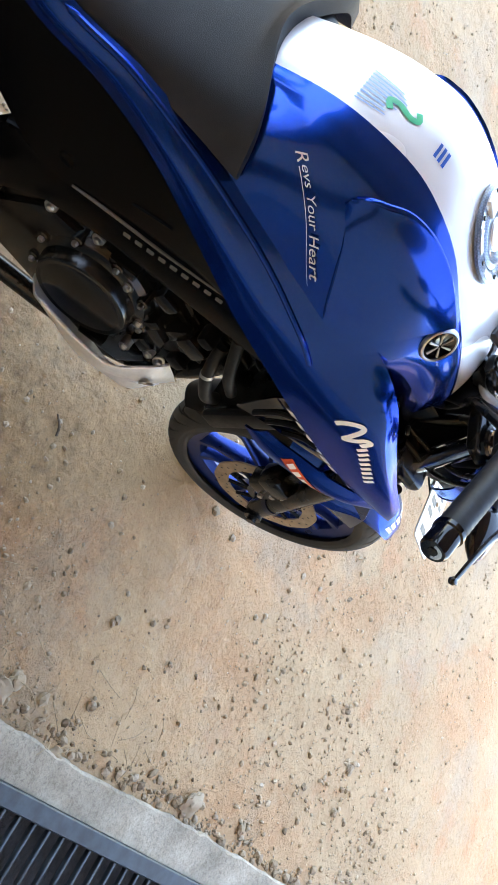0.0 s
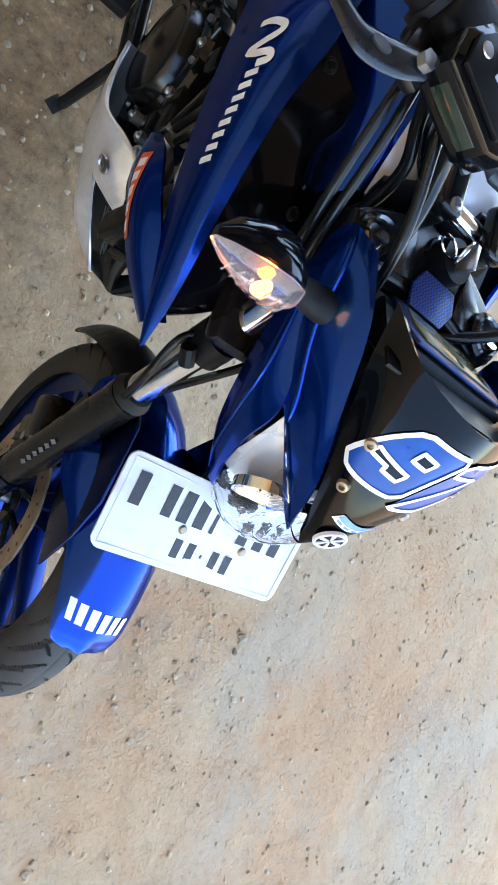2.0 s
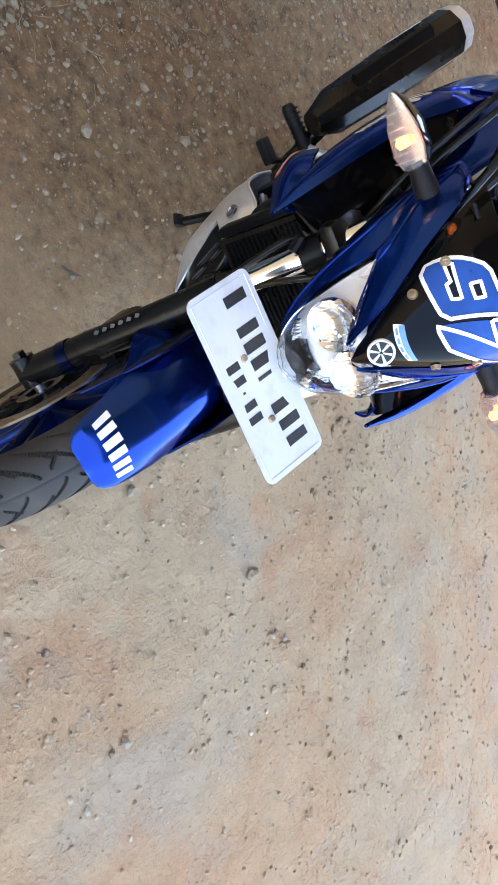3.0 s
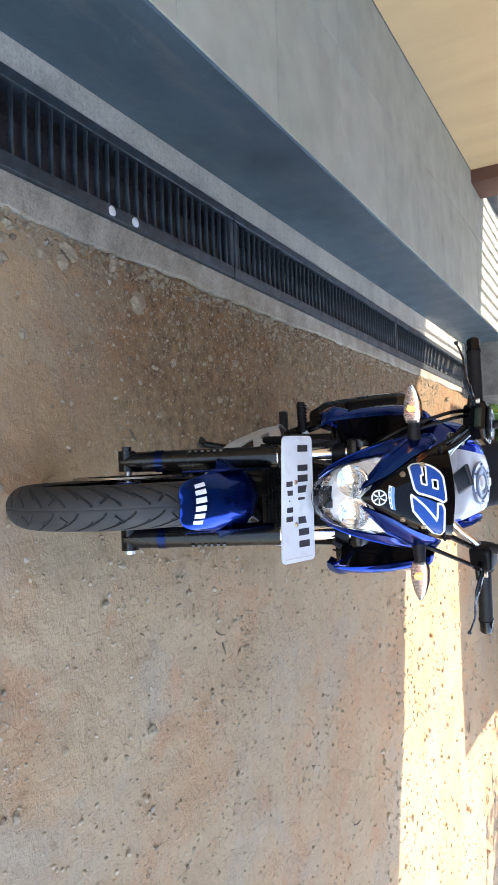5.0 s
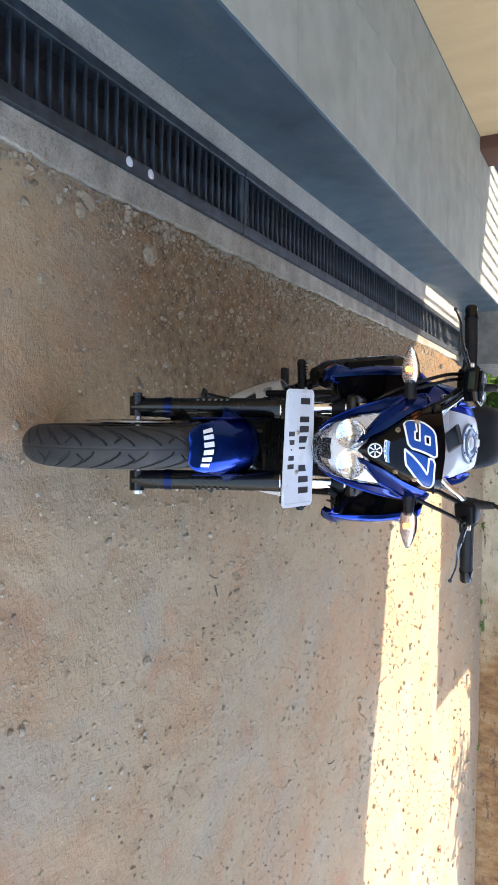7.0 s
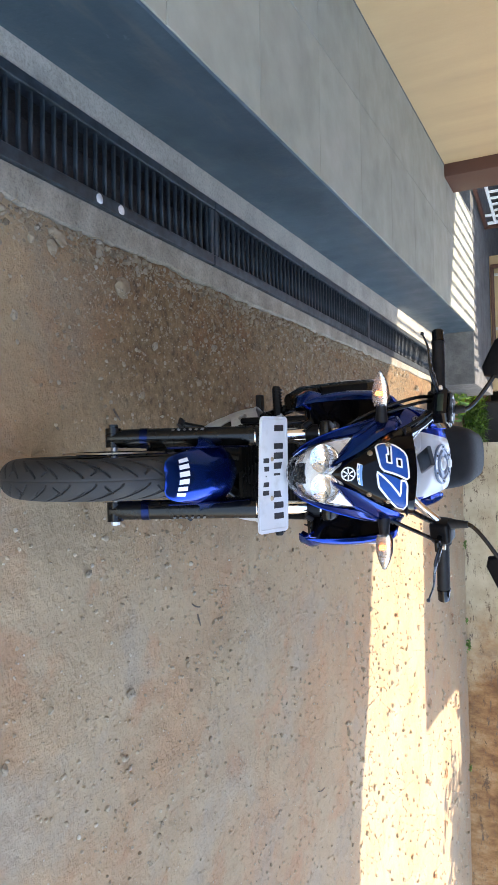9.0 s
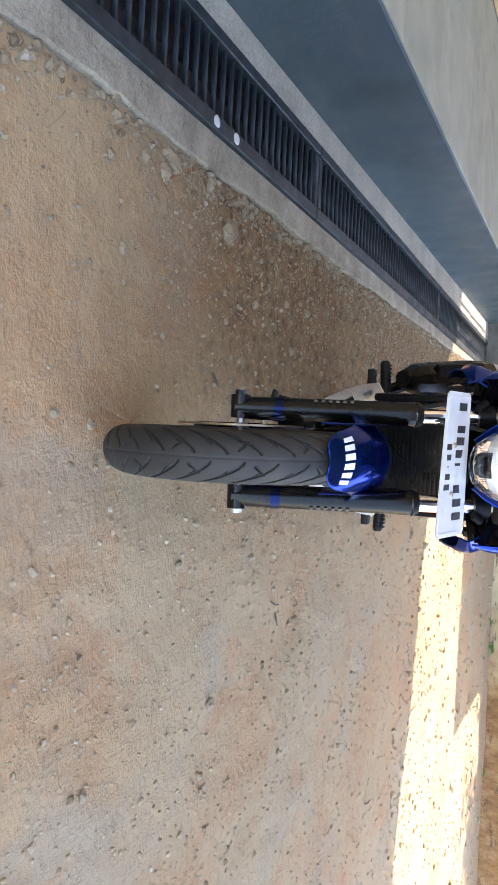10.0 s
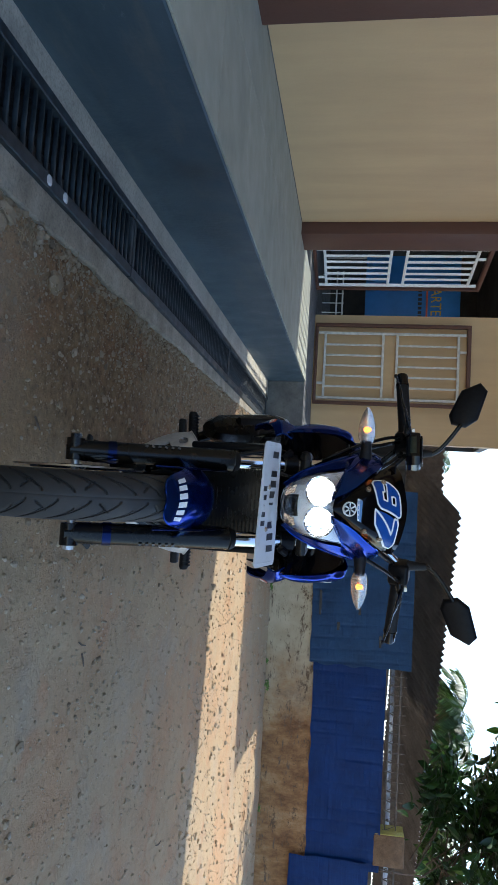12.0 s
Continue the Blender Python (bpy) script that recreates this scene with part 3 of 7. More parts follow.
GX0, GX1 = -0.797, -1.066
structure("kerb", strip(kerb_x, lambda y: GX0, Y0, Y1, -0.6, 0.013, 640, 0.026), concrete, "rough grey concrete kerb along the drain", "kerb")
structure("kerb_inner", strip(lambda y: GX1, lambda y: edge_x(y) - 0.02, Y0, Y1, -0.6, 0.030, 100, 0.003, 4.0), ledge_cement, "narrow concrete ledge between grate and plinth", "kerb")
structure("drain_channel", box(GX1, GX0, Y0, Y1, -0.62, -0.15), drain_dark, "concrete bottom of the drain, shade in its dark colour", "drain")


# thin dark plates added over the kerb sides for the drain's shade
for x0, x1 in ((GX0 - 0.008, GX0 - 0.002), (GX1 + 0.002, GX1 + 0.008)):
    structure("drain_wall", box(x0, x1, Y0, Y1, -0.55, -0.03), drain_dark, "side wall of the drain, shade in its dark colour", "drain")


def build_grates():
    """Steel gratings laid end to end: two rails, end bars and cross bars."""
    length = 2.24
    y = 1.035 - 3 * length
    slat = solid("slat", box(GX1 + 0.03, GX0 - 0.036, -0.0042, 0.0042, 0.010, 0.024, 0.0025, 2), frame_black)
    i = 0
    while y < Y1 - 0.05:
        ye = min(y + length, Y1)
        g = thing("drain_grate", "dark painted steel drain grating set in the kerb", "grate", pose(0, y, 0), "drain grates")
        n = int((ye - y) / 0.0468)
        part("rail", box(GX0 - 0.044, GX0 - 0.001, 0.003, ye - y - 0.003, -0.02, 0.030, 0.003, 1), frame_black, g)
        part("rail", box(GX1 + 0.001, GX1 + 0.036, 0.003, ye - y - 0.003, -0.02, 0.036, 0.003, 1), frame_black, g)
        part("end_bar", box(GX1 + 0.037, GX0 - 0.045, 0.004, 0.03, -0.02, 0.031, 0.003, 1), frame_black, g)
        if ye < Y1:
            part("end_bar", box(GX1 + 0.037, GX0 - 0.045, ye - y - 0.03, ye - y - 0.004, -0.02, 0.031, 0.003, 1), frame_black, g)
        for k in range(1, n):
            s = new("slat", slat)
            s.parent = g
            s.location = (0, k * (ye - y) / n, 0)
        y += length
        i += 1


build_grates()

# raised veranda: painted plinth, tiled floor, house wall and pilasters
FZ = 0.412
structure("veranda_plinth", strip(edge_x, lambda y: wall_x(y) + 0.02, Y0, Y1, -0.05, FZ, 60), plinth_paint, "blue-grey painted plinth of the veranda", "plinth")


def build_tiles():
    floor = structure("veranda_floor", strip(lambda y: edge_x(y) - 0.006, wall_x, Y0, Y1, FZ + 0.0005, FZ + 0.003, 30), concrete, "grey tiled veranda floor", "floor")
    t = 0.595
    y = -2.9
    while y < Y1 - 0.02:
        ye = min(y + t, Y1 - 0.002)
        for c0, c1 in ((0.0, 0.55), (0.553, 1.0)):
            bm = bmesh.new()
            q = []
            for yy in (y + 0.0015, ye - 0.0015):
                a, b = edge_x(yy) - 0.004, wall_x(yy)
                q.append((a + (b - a) * c0, yy))
                q.append((a + (b - a) * c1, yy))
            prism([q[0], q[1], q[3], q[2]], 0.007, pose(0, 0, FZ + 0.001), 0.0012, bm, 1)
            part("tile", bm, floor_tile, floor)
        y += t


build_tiles()


def wall_run(name, x0, y0, x1, y1, z0, z1, thick, mat, label):
    """A wall from (x0, y0) to (x1, y1); its thickness lies on the left of that way."""
    d = Vector((x1 - x0, y1 - y0, 0))
    ang = math.degrees(math.atan2(d.y, d.x))
    ob = structure(name, box(0, d.length, 0, thick, z0, z1, 0.004, 1), mat, label, "wall")
    ob.matrix_basis = pose(x0, y0, 0, 0, 0, ang)
    return ob


wall_run("wall_house", wall_x(Y0), Y0, wall_x(4.16), 4.16, 0.0, 4.38, 0.14, cream_paint, "cream painted house wall along the veranda")
for ya in (1.05, 4.16):
    bm = box(-0.14, 0.10, 0, 0.42, FZ - 0.3, 4.38, 0.008)
    p = structure("pilaster", bm, brown_paint, "brown painted pilaster of the house wall", "pilaster")
    p.matrix_basis = pose(wall_x(ya), ya, 0, 0, 0, 2)
structure("wall_joint", strip(lambda y: wall_x(y) + 0.010 + 0.006 * noise.noise((y * 7, 0, 0)), lambda y: wall_x(y) - 0.02, Y0, 4.16, FZ + 0.004, FZ + 0.012, 200, 0.004, 9.0), dark_concrete, "dirty cracked joint between floor and wall", "joint")

# far platform that steps out in front of the end wall
PX = -0.72
structure("platform", box(-4.6, PX, Y1 + 0.002, 7.0, -0.05, FZ - 0.004, 0.006), dark_concrete, "grey concrete platform at the end of the veranda", "platform")
wall_run("wall_end", PX - 0.06, 7.05, -2.36, 7.05, 0.0, 3.25, -0.15, cream_paint, "cream painted end wall behind the gate leaf")
structure("wall_lintel", box(-4.6, -2.36, 7.05, 7.2, 3.12, 3.25), cream_paint, "cream painted wall over the gateway", "wall")
structure("wall_passage", box(-4.9, -4.6, 4.5, 12.4, -0.05, 3.25), dark_room, "side wall of the passage, dimness in its dark colour", "wall")
structure("wall_passage_end", box(-4.6, -1.2, 12.3, 12.4, -0.05, 3.25), dark_room, "end wall of the passage, dimness in its dark colour", "wall")
structure("passage_floor", box(-4.6, -1.2, 7.2, 12.3, -0.05, 0.38), dark_concrete, "concrete floor of the passage", "floor")


def gate_leaf(w, h, m, label, paint):
    """A leaf of square white bars in a brown-edged frame, with a central lock panel."""
    g = thing("gate_leaf", label, "gate", m, "veranda gate")
    b = 0.03
    part("hinge_post", box(-0.045, -0.005, -0.03, 0.03, -0.04, h + 0.05, 0.004), brown_paint, g, "brown edge post")
    part("edge_post", box(w + 0.005, w + 0.045, -0.03, 0.03, -0.04, h + 0.05, 0.004), brown_paint, g, "brown edge post")
    part("bottom_edge", box(-0.005, w + 0.005, -0.028, 0.028, -0.04, -0.005, 0.004), brown_paint, g, "brown edge rail")
    part("top_edge", box(-0.005, w + 0.005, -0.028, 0.028, h + 0.005, h + 0.05, 0.004), brown_paint, g, "brown edge rail")
    for x in (0.02, w - 0.09):
        part("stile", box(x, x + b, -0.014, 0.014, 0.0, h, 0.003, 1), paint, g)
    for z in (0.07, h * 0.435, h * 0.53, h - 0.11):
        part("rail", box(0.05, w - 0.09, -0.012, 0.012, z, z + b, 0.003, 1), paint, g)
    for z0, z1 in ((0.07 + b, h * 0.435), (h * 0.53 + b, h - 0.11)):
        for k in range(1, 6):
            x = 0.05 + (w - 0.14) * k / 6
            part("bar", box(x - 0.011, x + 0.011, -0.010, 0.010, z0, z1, 0.002, 1), paint, g)
    part("stub", box(0.2, 0.23, -0.010, 0.010, 0, 0.07, 0.002, 1), paint, g)
    part("stub", box(w - 0.3, w - 0.27, -0.010, 0.010, h - 0.08, h, 0.002, 1), paint, g)
    return g


gate_leaf(0.92, 1.78, pose(-1.27, 6.985, FZ + 0.05, 0, 0, 180), "dull white barred gate leaf folded flat on the cream wall", dull_white)
gate_leaf(0.92, 1.78, pose(-2.56, 6.52, FZ + 0.05, 0, 0, 261), "white barred gate leaf standing open beside the pilaster", white_metal)

banner = thing("banner", "blue printed banner with yellow lettering in the passage", "banner", pose(-4.3, 10.2, 0))
part("sheet", box(0, 1.75, 0, 0.02, 1.05, 2.62, 0.004), banner_blue, banner)
for x in (0.03, 1.72):
    part("stand_pole", tube([(x, 0.03, 0.38), (x, 0.03, 2.64)], 0.014, 10), steel, banner, "thin steel pole")
bm = text_mesh("ARTE")
for v in bm.verts:
    v.co = Vector((0.56 + v.co.x * 0.20, -0.004 - v.co.z, 2.14 + v.co.y * 0.25))
part("lettering", bm, yellow_paint, banner, "yellow capital letters")
part("text_line", box(0.58, 1.1, -0.005, -0.001, 2.06, 2.09), orange_vinyl, banner, "thin red line of print")
for k in range(7):
    part("print_bar", box(0.58 + k * 0.075, 0.63 + k * 0.075, -0.005, -0.001, 1.93, 1.99), plate_black, banner, "dark bar of print")
rail = thing("passage_rail", "low white iron rail in the dim passage", "rail", pose(-3.6, 9.0, 0.38))
for z in (0.22, 0.31):
    part("rail", tube([(0, 0, z), (1.6, 0, z)], 0.012, 8), white_metal, rail)
for k in range(11):
    part("post", tube([(0.05 + k * 0.15, 0, 0.0), (0.05 + k * 0.15, 0, 0.33)], 0.008, 6), white_metal, rail)

# unseen roof slabs added to shade the yard, above the camera and behind
SH = 1 / math.tan(SUN_ELEV)
SX, SY = math.sin(SUN_AZ) * SH, math.cos(SUN_AZ) * SH


def shade_slab(name, shade, z, thick, label, mat):
    """An unseen flat roof whose shadow on the ground has the given outline."""
    bm = prism([(x + SX * z, y + SY * z) for x, y in shade], thick, pose(0, 0, z))
    return tagged(new(name, solid(name, bm, mat)), label, "roof", kind="structure")


shade_slab("shade_eave", [(-4.6, 5.5), (-2.4, 4.57), (-0.85, 3.98), (0.5, 3.47), (1.0, 3.31), (1.9, 3.08), (2.7, 2.92), (3.6, 2.76), (3.6, -3.0), (-4.6, -3.0)], 4.4, 0.12, "unseen grey eave slab shaped to shade the yard", shade_slab_grey)
shade_slab("shade_roof_back", [(-0.6, 5.05), (0.75, 5.05), (1.5, 5.03), (2.50, 4.97), (2.55, 6.0), (2.62, 7.3), (2.7, 8.9), (0.5, 8.9), (0.2, 7.2), (-0.6, 6.9)], 4.2, 0.12, "unseen slab shaped to shade the ground before the low wall", shade_slab_grey)
for k in range(15):
    # unseen battens past the eave, added to stripe the sunlight on the veranda
    x = -2.50 + 0.115 * k + SX * 3.3
    structure("shade_batten", box(x - 0.017, x + 0.017, 3.3 + SY * 3.3, 5.75 + SY * 3.3, 3.31, 3.37), brown_paint, "unseen batten past the eave that casts a stripe of shade", "batten")
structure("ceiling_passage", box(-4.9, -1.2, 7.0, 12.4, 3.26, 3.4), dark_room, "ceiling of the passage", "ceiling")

# ---- low boundary wall with tarpaulins ----
WY = 7.30


def build_low_wall():
    bm = bmesh.new()
    n = 90
    rings = []
    for i in range(n + 1):
        x = -0.18 + 12.0 * i / n
        top = 0.66 + 0.03 * noise.noise((x * 1.3, 0, 0))
        d = 0.012 * noise.noise((x * 2.0, 3, 0))
        rings.append([bm.verts.new(c) for c in ((x, WY + d - 0.02, -0.1), (x, WY + d * 0.4, top), (x, WY + 0.16, top), (x, WY + 0.16, -0.1))])
    for p, q in zip(rings, rings[1:]):
        for k in range(4):
            bm.faces.new((p[k], q[k], q[(k + 1) % 4], p[(k + 1) % 4]))
    bm.faces.new(rings[0])
    bm.faces.new(rings[-1][::-1])
    bmesh.ops.recalc_face_normals(bm, faces=bm.faces)
    structure("wall_boundary", bm, low_wall_paint, "low boundary wall, peeling cream paint over orange clay", "wall")


build_low_wall()


def tarpaulin(x0, x1, z0, z1, y, mat, seed, label, ragged=0.02, creases=8):
    bm = bmesh.new()
    nx, nz = 190, 24
    g = []
    for i in range(nx + 1):
        col = []
        for j in range(nz + 1):
            s, t = i / nx, j / nz
            x, z = x0 + (x1 - x0) * s, z0 + (z1 - z0) * t
            dy = 0.018 * noise.noise((x * 2.1, z * 2.4, seed)) + 0.006 * math.sin(z * 2 * math.pi * creases) * noise.noise((x * 1.5, z, seed + 3))
            # sharp fold lines left from the packed sheet
            d = (x / 0.145 + 0.3 * noise.noise((z * 0.9, seed, 9)) + 0.5) % 1.0 - 0.5
            dy += 0.010 * math.exp(-(d / 0.10) ** 2) * (0.6 + noise.noise((x * 3.0, z * 2.0, seed + 7)))
            if j == 0:
                z += ragged * noise.noise((x * 4.3, seed, 0))
            if i in (0, nx):
                x += ragged * noise.noise((z * 6.1, seed, 2))
            col.append(bm.verts.new((x, y + dy, z)))
        g.append(col)
    for i in range(nx):
        for j in range(nz):
            bm.faces.new((g[i][j], g[i + 1][j], g[i + 1][j + 1], g[i][j + 1]))
    bmesh.ops.solidify(bm, geom=list(bm.faces), thickness=0.003)
    tagged(new("tarpaulin", solid("tarpaulin", bm, mat, 60)), label, "tarpaulin", "boundary tarpaulins")


tarpaulin(-0.21, 1.94, 0.534, 1.757, WY - 0.055, tarp_sunlit, 1.0, "blue tarpaulin with faint print over the low wall, sun glow in its colour", 0.03)
tarpaulin(1.88, 4.30, 0.587, 1.464, WY - 0.025, tarp_blue, 2.0, "deep blue creased tarpaulin over the low wall")
tarpaulin(4.18, 7.2, 0.40, 1.339, WY - 0.075, tarp_blue, 3.0, "deep blue tarpaulin sagging at the wall")
bm = bmesh.new()
for k, (x, z, w) in enumerate(((0.47, 0.86, 0.34), (1.2, 1.1, 0.12), (1.42, 0.85, 0.10), (1.05, 0.62, 0.3), (0.3, 1.2, 0.16), (1.55, 1.36, 0.14))):
    box(x, x + w, WY - 0.088, WY - 0.084, z, z + 0.03, bm=bm)
tagged(new("print_marks", solid("print_marks", bm, plate_black)), "faded dark print on the paler tarpaulin", "print", kind="structure")


def corrugated(name, x0, x1, ya, za, yb, zb, pitch, amp, mat, label, category="roof sheet"):
    """A wavy sheet between two level edges; the waves run from one edge to the other."""
    bm = bmesh.new()
    n = int((x1 - x0) / pitch * 8)
    lo, hi = [], []
    for i in range(n + 1):
        x = x0 + (x1 - x0) * i / n
        w = amp * math.sin(2 * math.pi * x / pitch)
        lo.append(bm.verts.new((x, ya, za + w)))
        hi.append(bm.verts.new((x, yb, zb + w)))
    for i in range(n):
        bm.faces.new((lo[i], lo[i + 1], hi[i + 1], hi[i]))
    bmesh.ops.solidify(bm, geom=list(bm.faces), thickness=0.008)
    return tagged(new(name, solid(name, bm, mat, 60)), label, category)


corrugated("zinc_sheet", 1.94, 7.8, WY + 0.3, 1.548, WY + 1.2, 1.65, 0.09, 0.014, zinc, "bright corrugated zinc sheet edge above the tarpaulin")
SHED = pose(0.57, 8.4, 0, 0, 0, 31)
for args in ((-1.20, 10.5, -0.92, 2.235, 0.55, 1.72, 0.105, 0.018, roof_sheet, "grey corrugated roof of a shed behind the wall"),):
    corrugated("corrugated_roof", *args).matrix_basis = SHED
corrugated("corrugated_roof", -2.6, 0.70, 8.7, 2.24, 10.2, 1.79, 0.10, 0.017, roof_sheet, "grey corrugated roof beside the cream wall")
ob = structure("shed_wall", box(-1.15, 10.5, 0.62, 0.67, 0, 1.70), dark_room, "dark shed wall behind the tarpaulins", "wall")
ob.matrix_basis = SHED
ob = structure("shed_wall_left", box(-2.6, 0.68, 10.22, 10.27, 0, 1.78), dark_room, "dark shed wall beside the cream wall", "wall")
bm = bmesh.new()
n = 600
pts = [(-1.15 + 11.65 * i / n, 0.57 + 0.02 * math.sin(2 * math.pi * i / 8)) for i in range(n + 1)]
lo, hi = [bm.verts.new((x, y, 0.6)) for x, y in pts], [bm.verts.new((x, y, 1.68)) for x, y in pts]
for i in range(n):
    bm.faces.new((lo[i], lo[i + 1], hi[i + 1], hi[i]))
bmesh.ops.solidify(bm, geom=list(bm.faces), thickness=0.006)
ob = structure("shed_cladding", bm, roof_sheet, "dark corrugated cladding of the shed", "wall", 60)
ob.matrix_basis = SHED


def build_rebar():
    cage = thing("rebar_cage", "rusty reinforcing cage running above the tarpaulin", "rebar", pose(1.98, WY + 0.09, 0.027))
    for z in (1.50, 1.63):
        for y in (0.0, 0.12):
            part("bar", tube([(0, y, z), (6, y, z - 0.02)], 0.007, 6), rebar_iron, cage)
    for k in range(52):
        x = 0.06 + k * 0.113
        part("stirrup", tube([(x, -0.01, 1.46), (x + 0.01, -0.01, 1.70)], 0.005, 5), rebar_iron, cage)
        part("tie", tube([(x, -0.008, 1.50), (x + 0.056, 0.0, 1.63), (x + 0.113, -0.008, 1.50)], 0.005, 5), rebar_iron, cage)


build_rebar()
blk = thing("concrete_block", "mossy stained block on top of the boundary wall", "block", pose(4.02, WY - 0.02, 0.03))
part("core", box(-0.16, 0.20, -0.02, 0.26, 1.36, 1.72, 0.015), block_wood, blk)
part("moss_cap", box(-0.172, -0.161, -0.015, 0.255, 1.37, 1.715, 0.004), moss_yellow, blk, "yellow mossy end")
tagged(new("iron_rod", solid("iron_rod", tube([(4.34, WY + 0.1, 0.6), (4.34, WY + 0.12, 2.03)], 0.01, 6), rust)), "thin rusty iron rod standing on the wall", "rod")

# ---- motorcycle ----
bike = thing("motorcycle", "blue and silver naked motorcycle parked on the earth yard", "motorcycle", pose(0.052, 0, 0, 0, 0.5, 2.0))
R = 0.288
AX = Vector((0, 0, R))


def across(x, y, z):
    """Turns a lathe's axis to lie across the bike, with its base at (x, y, z)."""
    return pose(x, y, z, 0, 90, 0)


def _moved(bm, m):
    bmesh.ops.transform(bm, matrix=m, verts=bm.verts)
    return bm


def both(build):
    """Runs build(s) for the two sides; s is -1 on the rider's right."""
    for s in (-1, 1):
        build(s)


def tyre_mesh(radius, width, n=1080, m=72):
    bm = bmesh.new()
    rows = []
    pitch = 30
    for i in range(n):
        a = 2 * math.pi * i / n
        row = []
        for j in range(m + 1):
            s = j / m * 2 - 1
            # section: round crown, then side wall down to the rim bead
            ang = s * 2.05
            x = width / 2 * math.sin(ang) * (1.0 if abs(ang) < 1.57 else 0.98)
            r = radius - width * 0.50 + width * 0.50 * math.cos(ang) * (1.0 if abs(ang) < 1.57 else 0.85)
            u = s * 1.55
            ph = (a * pitch / (2 * math.pi)) % 1.0
            cut = 0.0
            if abs(s) < 0.012:
                cut = 0.0012
            for side in (-1, 1):
                w = s * side
                cell = int(a * pitch / (2 * math.pi) + (0.5 if side > 0 else 0.0))
                off = 0.5 if side > 0 else 0.0
                grooves = [(0.08, 0.62, 0.10, 1.55, 1.35, 0.050), (0.24, 0.62, 0.60, 1.05, 1.25, 0.046)]
                if cell % 2 == 0:
                    grooves.append((0.12, 0.32, 0.80, -0.35, 1.0, 0.042))
                for w0, w1, p0, p1, bend, wide in grooves:
                    if w0 < w < w1:
                        t = (w - w0) / (w1 - w0)
                        d = abs((ph - (p0 + p1 * t ** bend + off) + 0.5) % 1.0 - 0.5)
                        wide *= 0.5 + 0.7 * math.sin(math.pi * min(1.0, 0.08 + t))
                        if d < wide:
                            cut = max(cut, 0.0050 * min(1.0, 2.2 * (1 - d / wide)))
            r -= cut
            row.append(bm.verts.new((x, r * math.cos(a), r * math.sin(a))))
        rows.append(row)
    for i in range(n):
        p, q = rows[i], rows[(i + 1) % n]
        for j in range(m):
            bm.faces.new((p[j], q[j], q[j + 1], p[j + 1]))
    bmesh.ops.recalc_face_normals(bm, faces=bm.faces)
    return bm


def wheel(name, centre, radius, width, rim_w, disc_r, label):
    hub = part(name, lathe([(0.0, -0.045), (0.03, -0.045), (0.034, -0.02), (0.03, 0.0), (0.034, 0.02), (0.03, 0.045), (0.0, 0.045)], 32, across(0, 0, 0)), rim_blue, bike, label)
    hub.location = centre
    part("tyre", tyre_mesh(radius, width), tyre_rubber, hub, "dusty black tyre with curved grooves", 30)
    rr = radius - width * 0.69
    prof = [(rr - 0.024, -rim_w / 2 + 0.012), (rr + 0.004, -rim_w / 2), (rr + 0.006, -rim_w / 2 + 0.006), (rr - 0.008, -rim_w / 2 + 0.016), (rr - 0.012, 0),
            (rr - 0.008, rim_w / 2 - 0.016), (rr + 0.006, rim_w / 2 - 0.006), (rr + 0.004, rim_w / 2), (rr - 0.024, rim_w / 2 - 0.012), (rr - 0.032, 0)]
    part("rim", lathe(prof, 96, across(0, 0, 0), closed=True), rim_blue, hub)
    for k in range(5):
        for s in (-1, 1):
            a = 2 * math.pi * k / 5 + 0.35
            b = a + s * 0.20
            r0, r1 = 0.028, rr - 0.022
            p0 = Vector((0, r0 * math.cos(a + s * 0.5), r0 * math.sin(a + s * 0.5)))
            p1 = Vector((0, r1 * math.cos(b), r1 * math.sin(b)))
            d = (p1 - p0).normalized()
            side = Vector((0, -d.z, d.y))
            bm = bmesh.new()
            rings = []
            for t, w, h in ((0, 0.012, 0.030), (0.3, 0.010, 0.022), (0.8, 0.008, 0.018), (1.0, 0.016, 0.024)):
                c = p0.lerp(p1, t)
                rings.append([bm.verts.new(c + side * (w * u) + Vector((h * v, 0, 0))) for u, v in ((-1, -0.6), (-0.5, -1), (0.5, -1), (1, -0.6), (1, 0.6), (0.5, 1), (-0.5, 1), (-1, 0.6))])
            for q0, q1 in zip(rings, rings[1:]):
                for j in range(8):
                    bm.faces.new((q0[j], q0[(j + 1) % 8], q1[(j + 1) % 8], q1[j]))
            bm.faces.new(rings[0][::-1])
            bm.faces.new(rings[-1])
            bmesh.ops.recalc_face_normals(bm, faces=bm.faces)
            part("spoke", bm, rim_blue, hub)
    if disc_r:
        build_disc(hub, -0.058, disc_r)
    part("valve", tube([(0.0, 0.19, 0.06), (-0.012, 0.17, 0.055)], 0.004, 8), rubber, hub)
    return hub


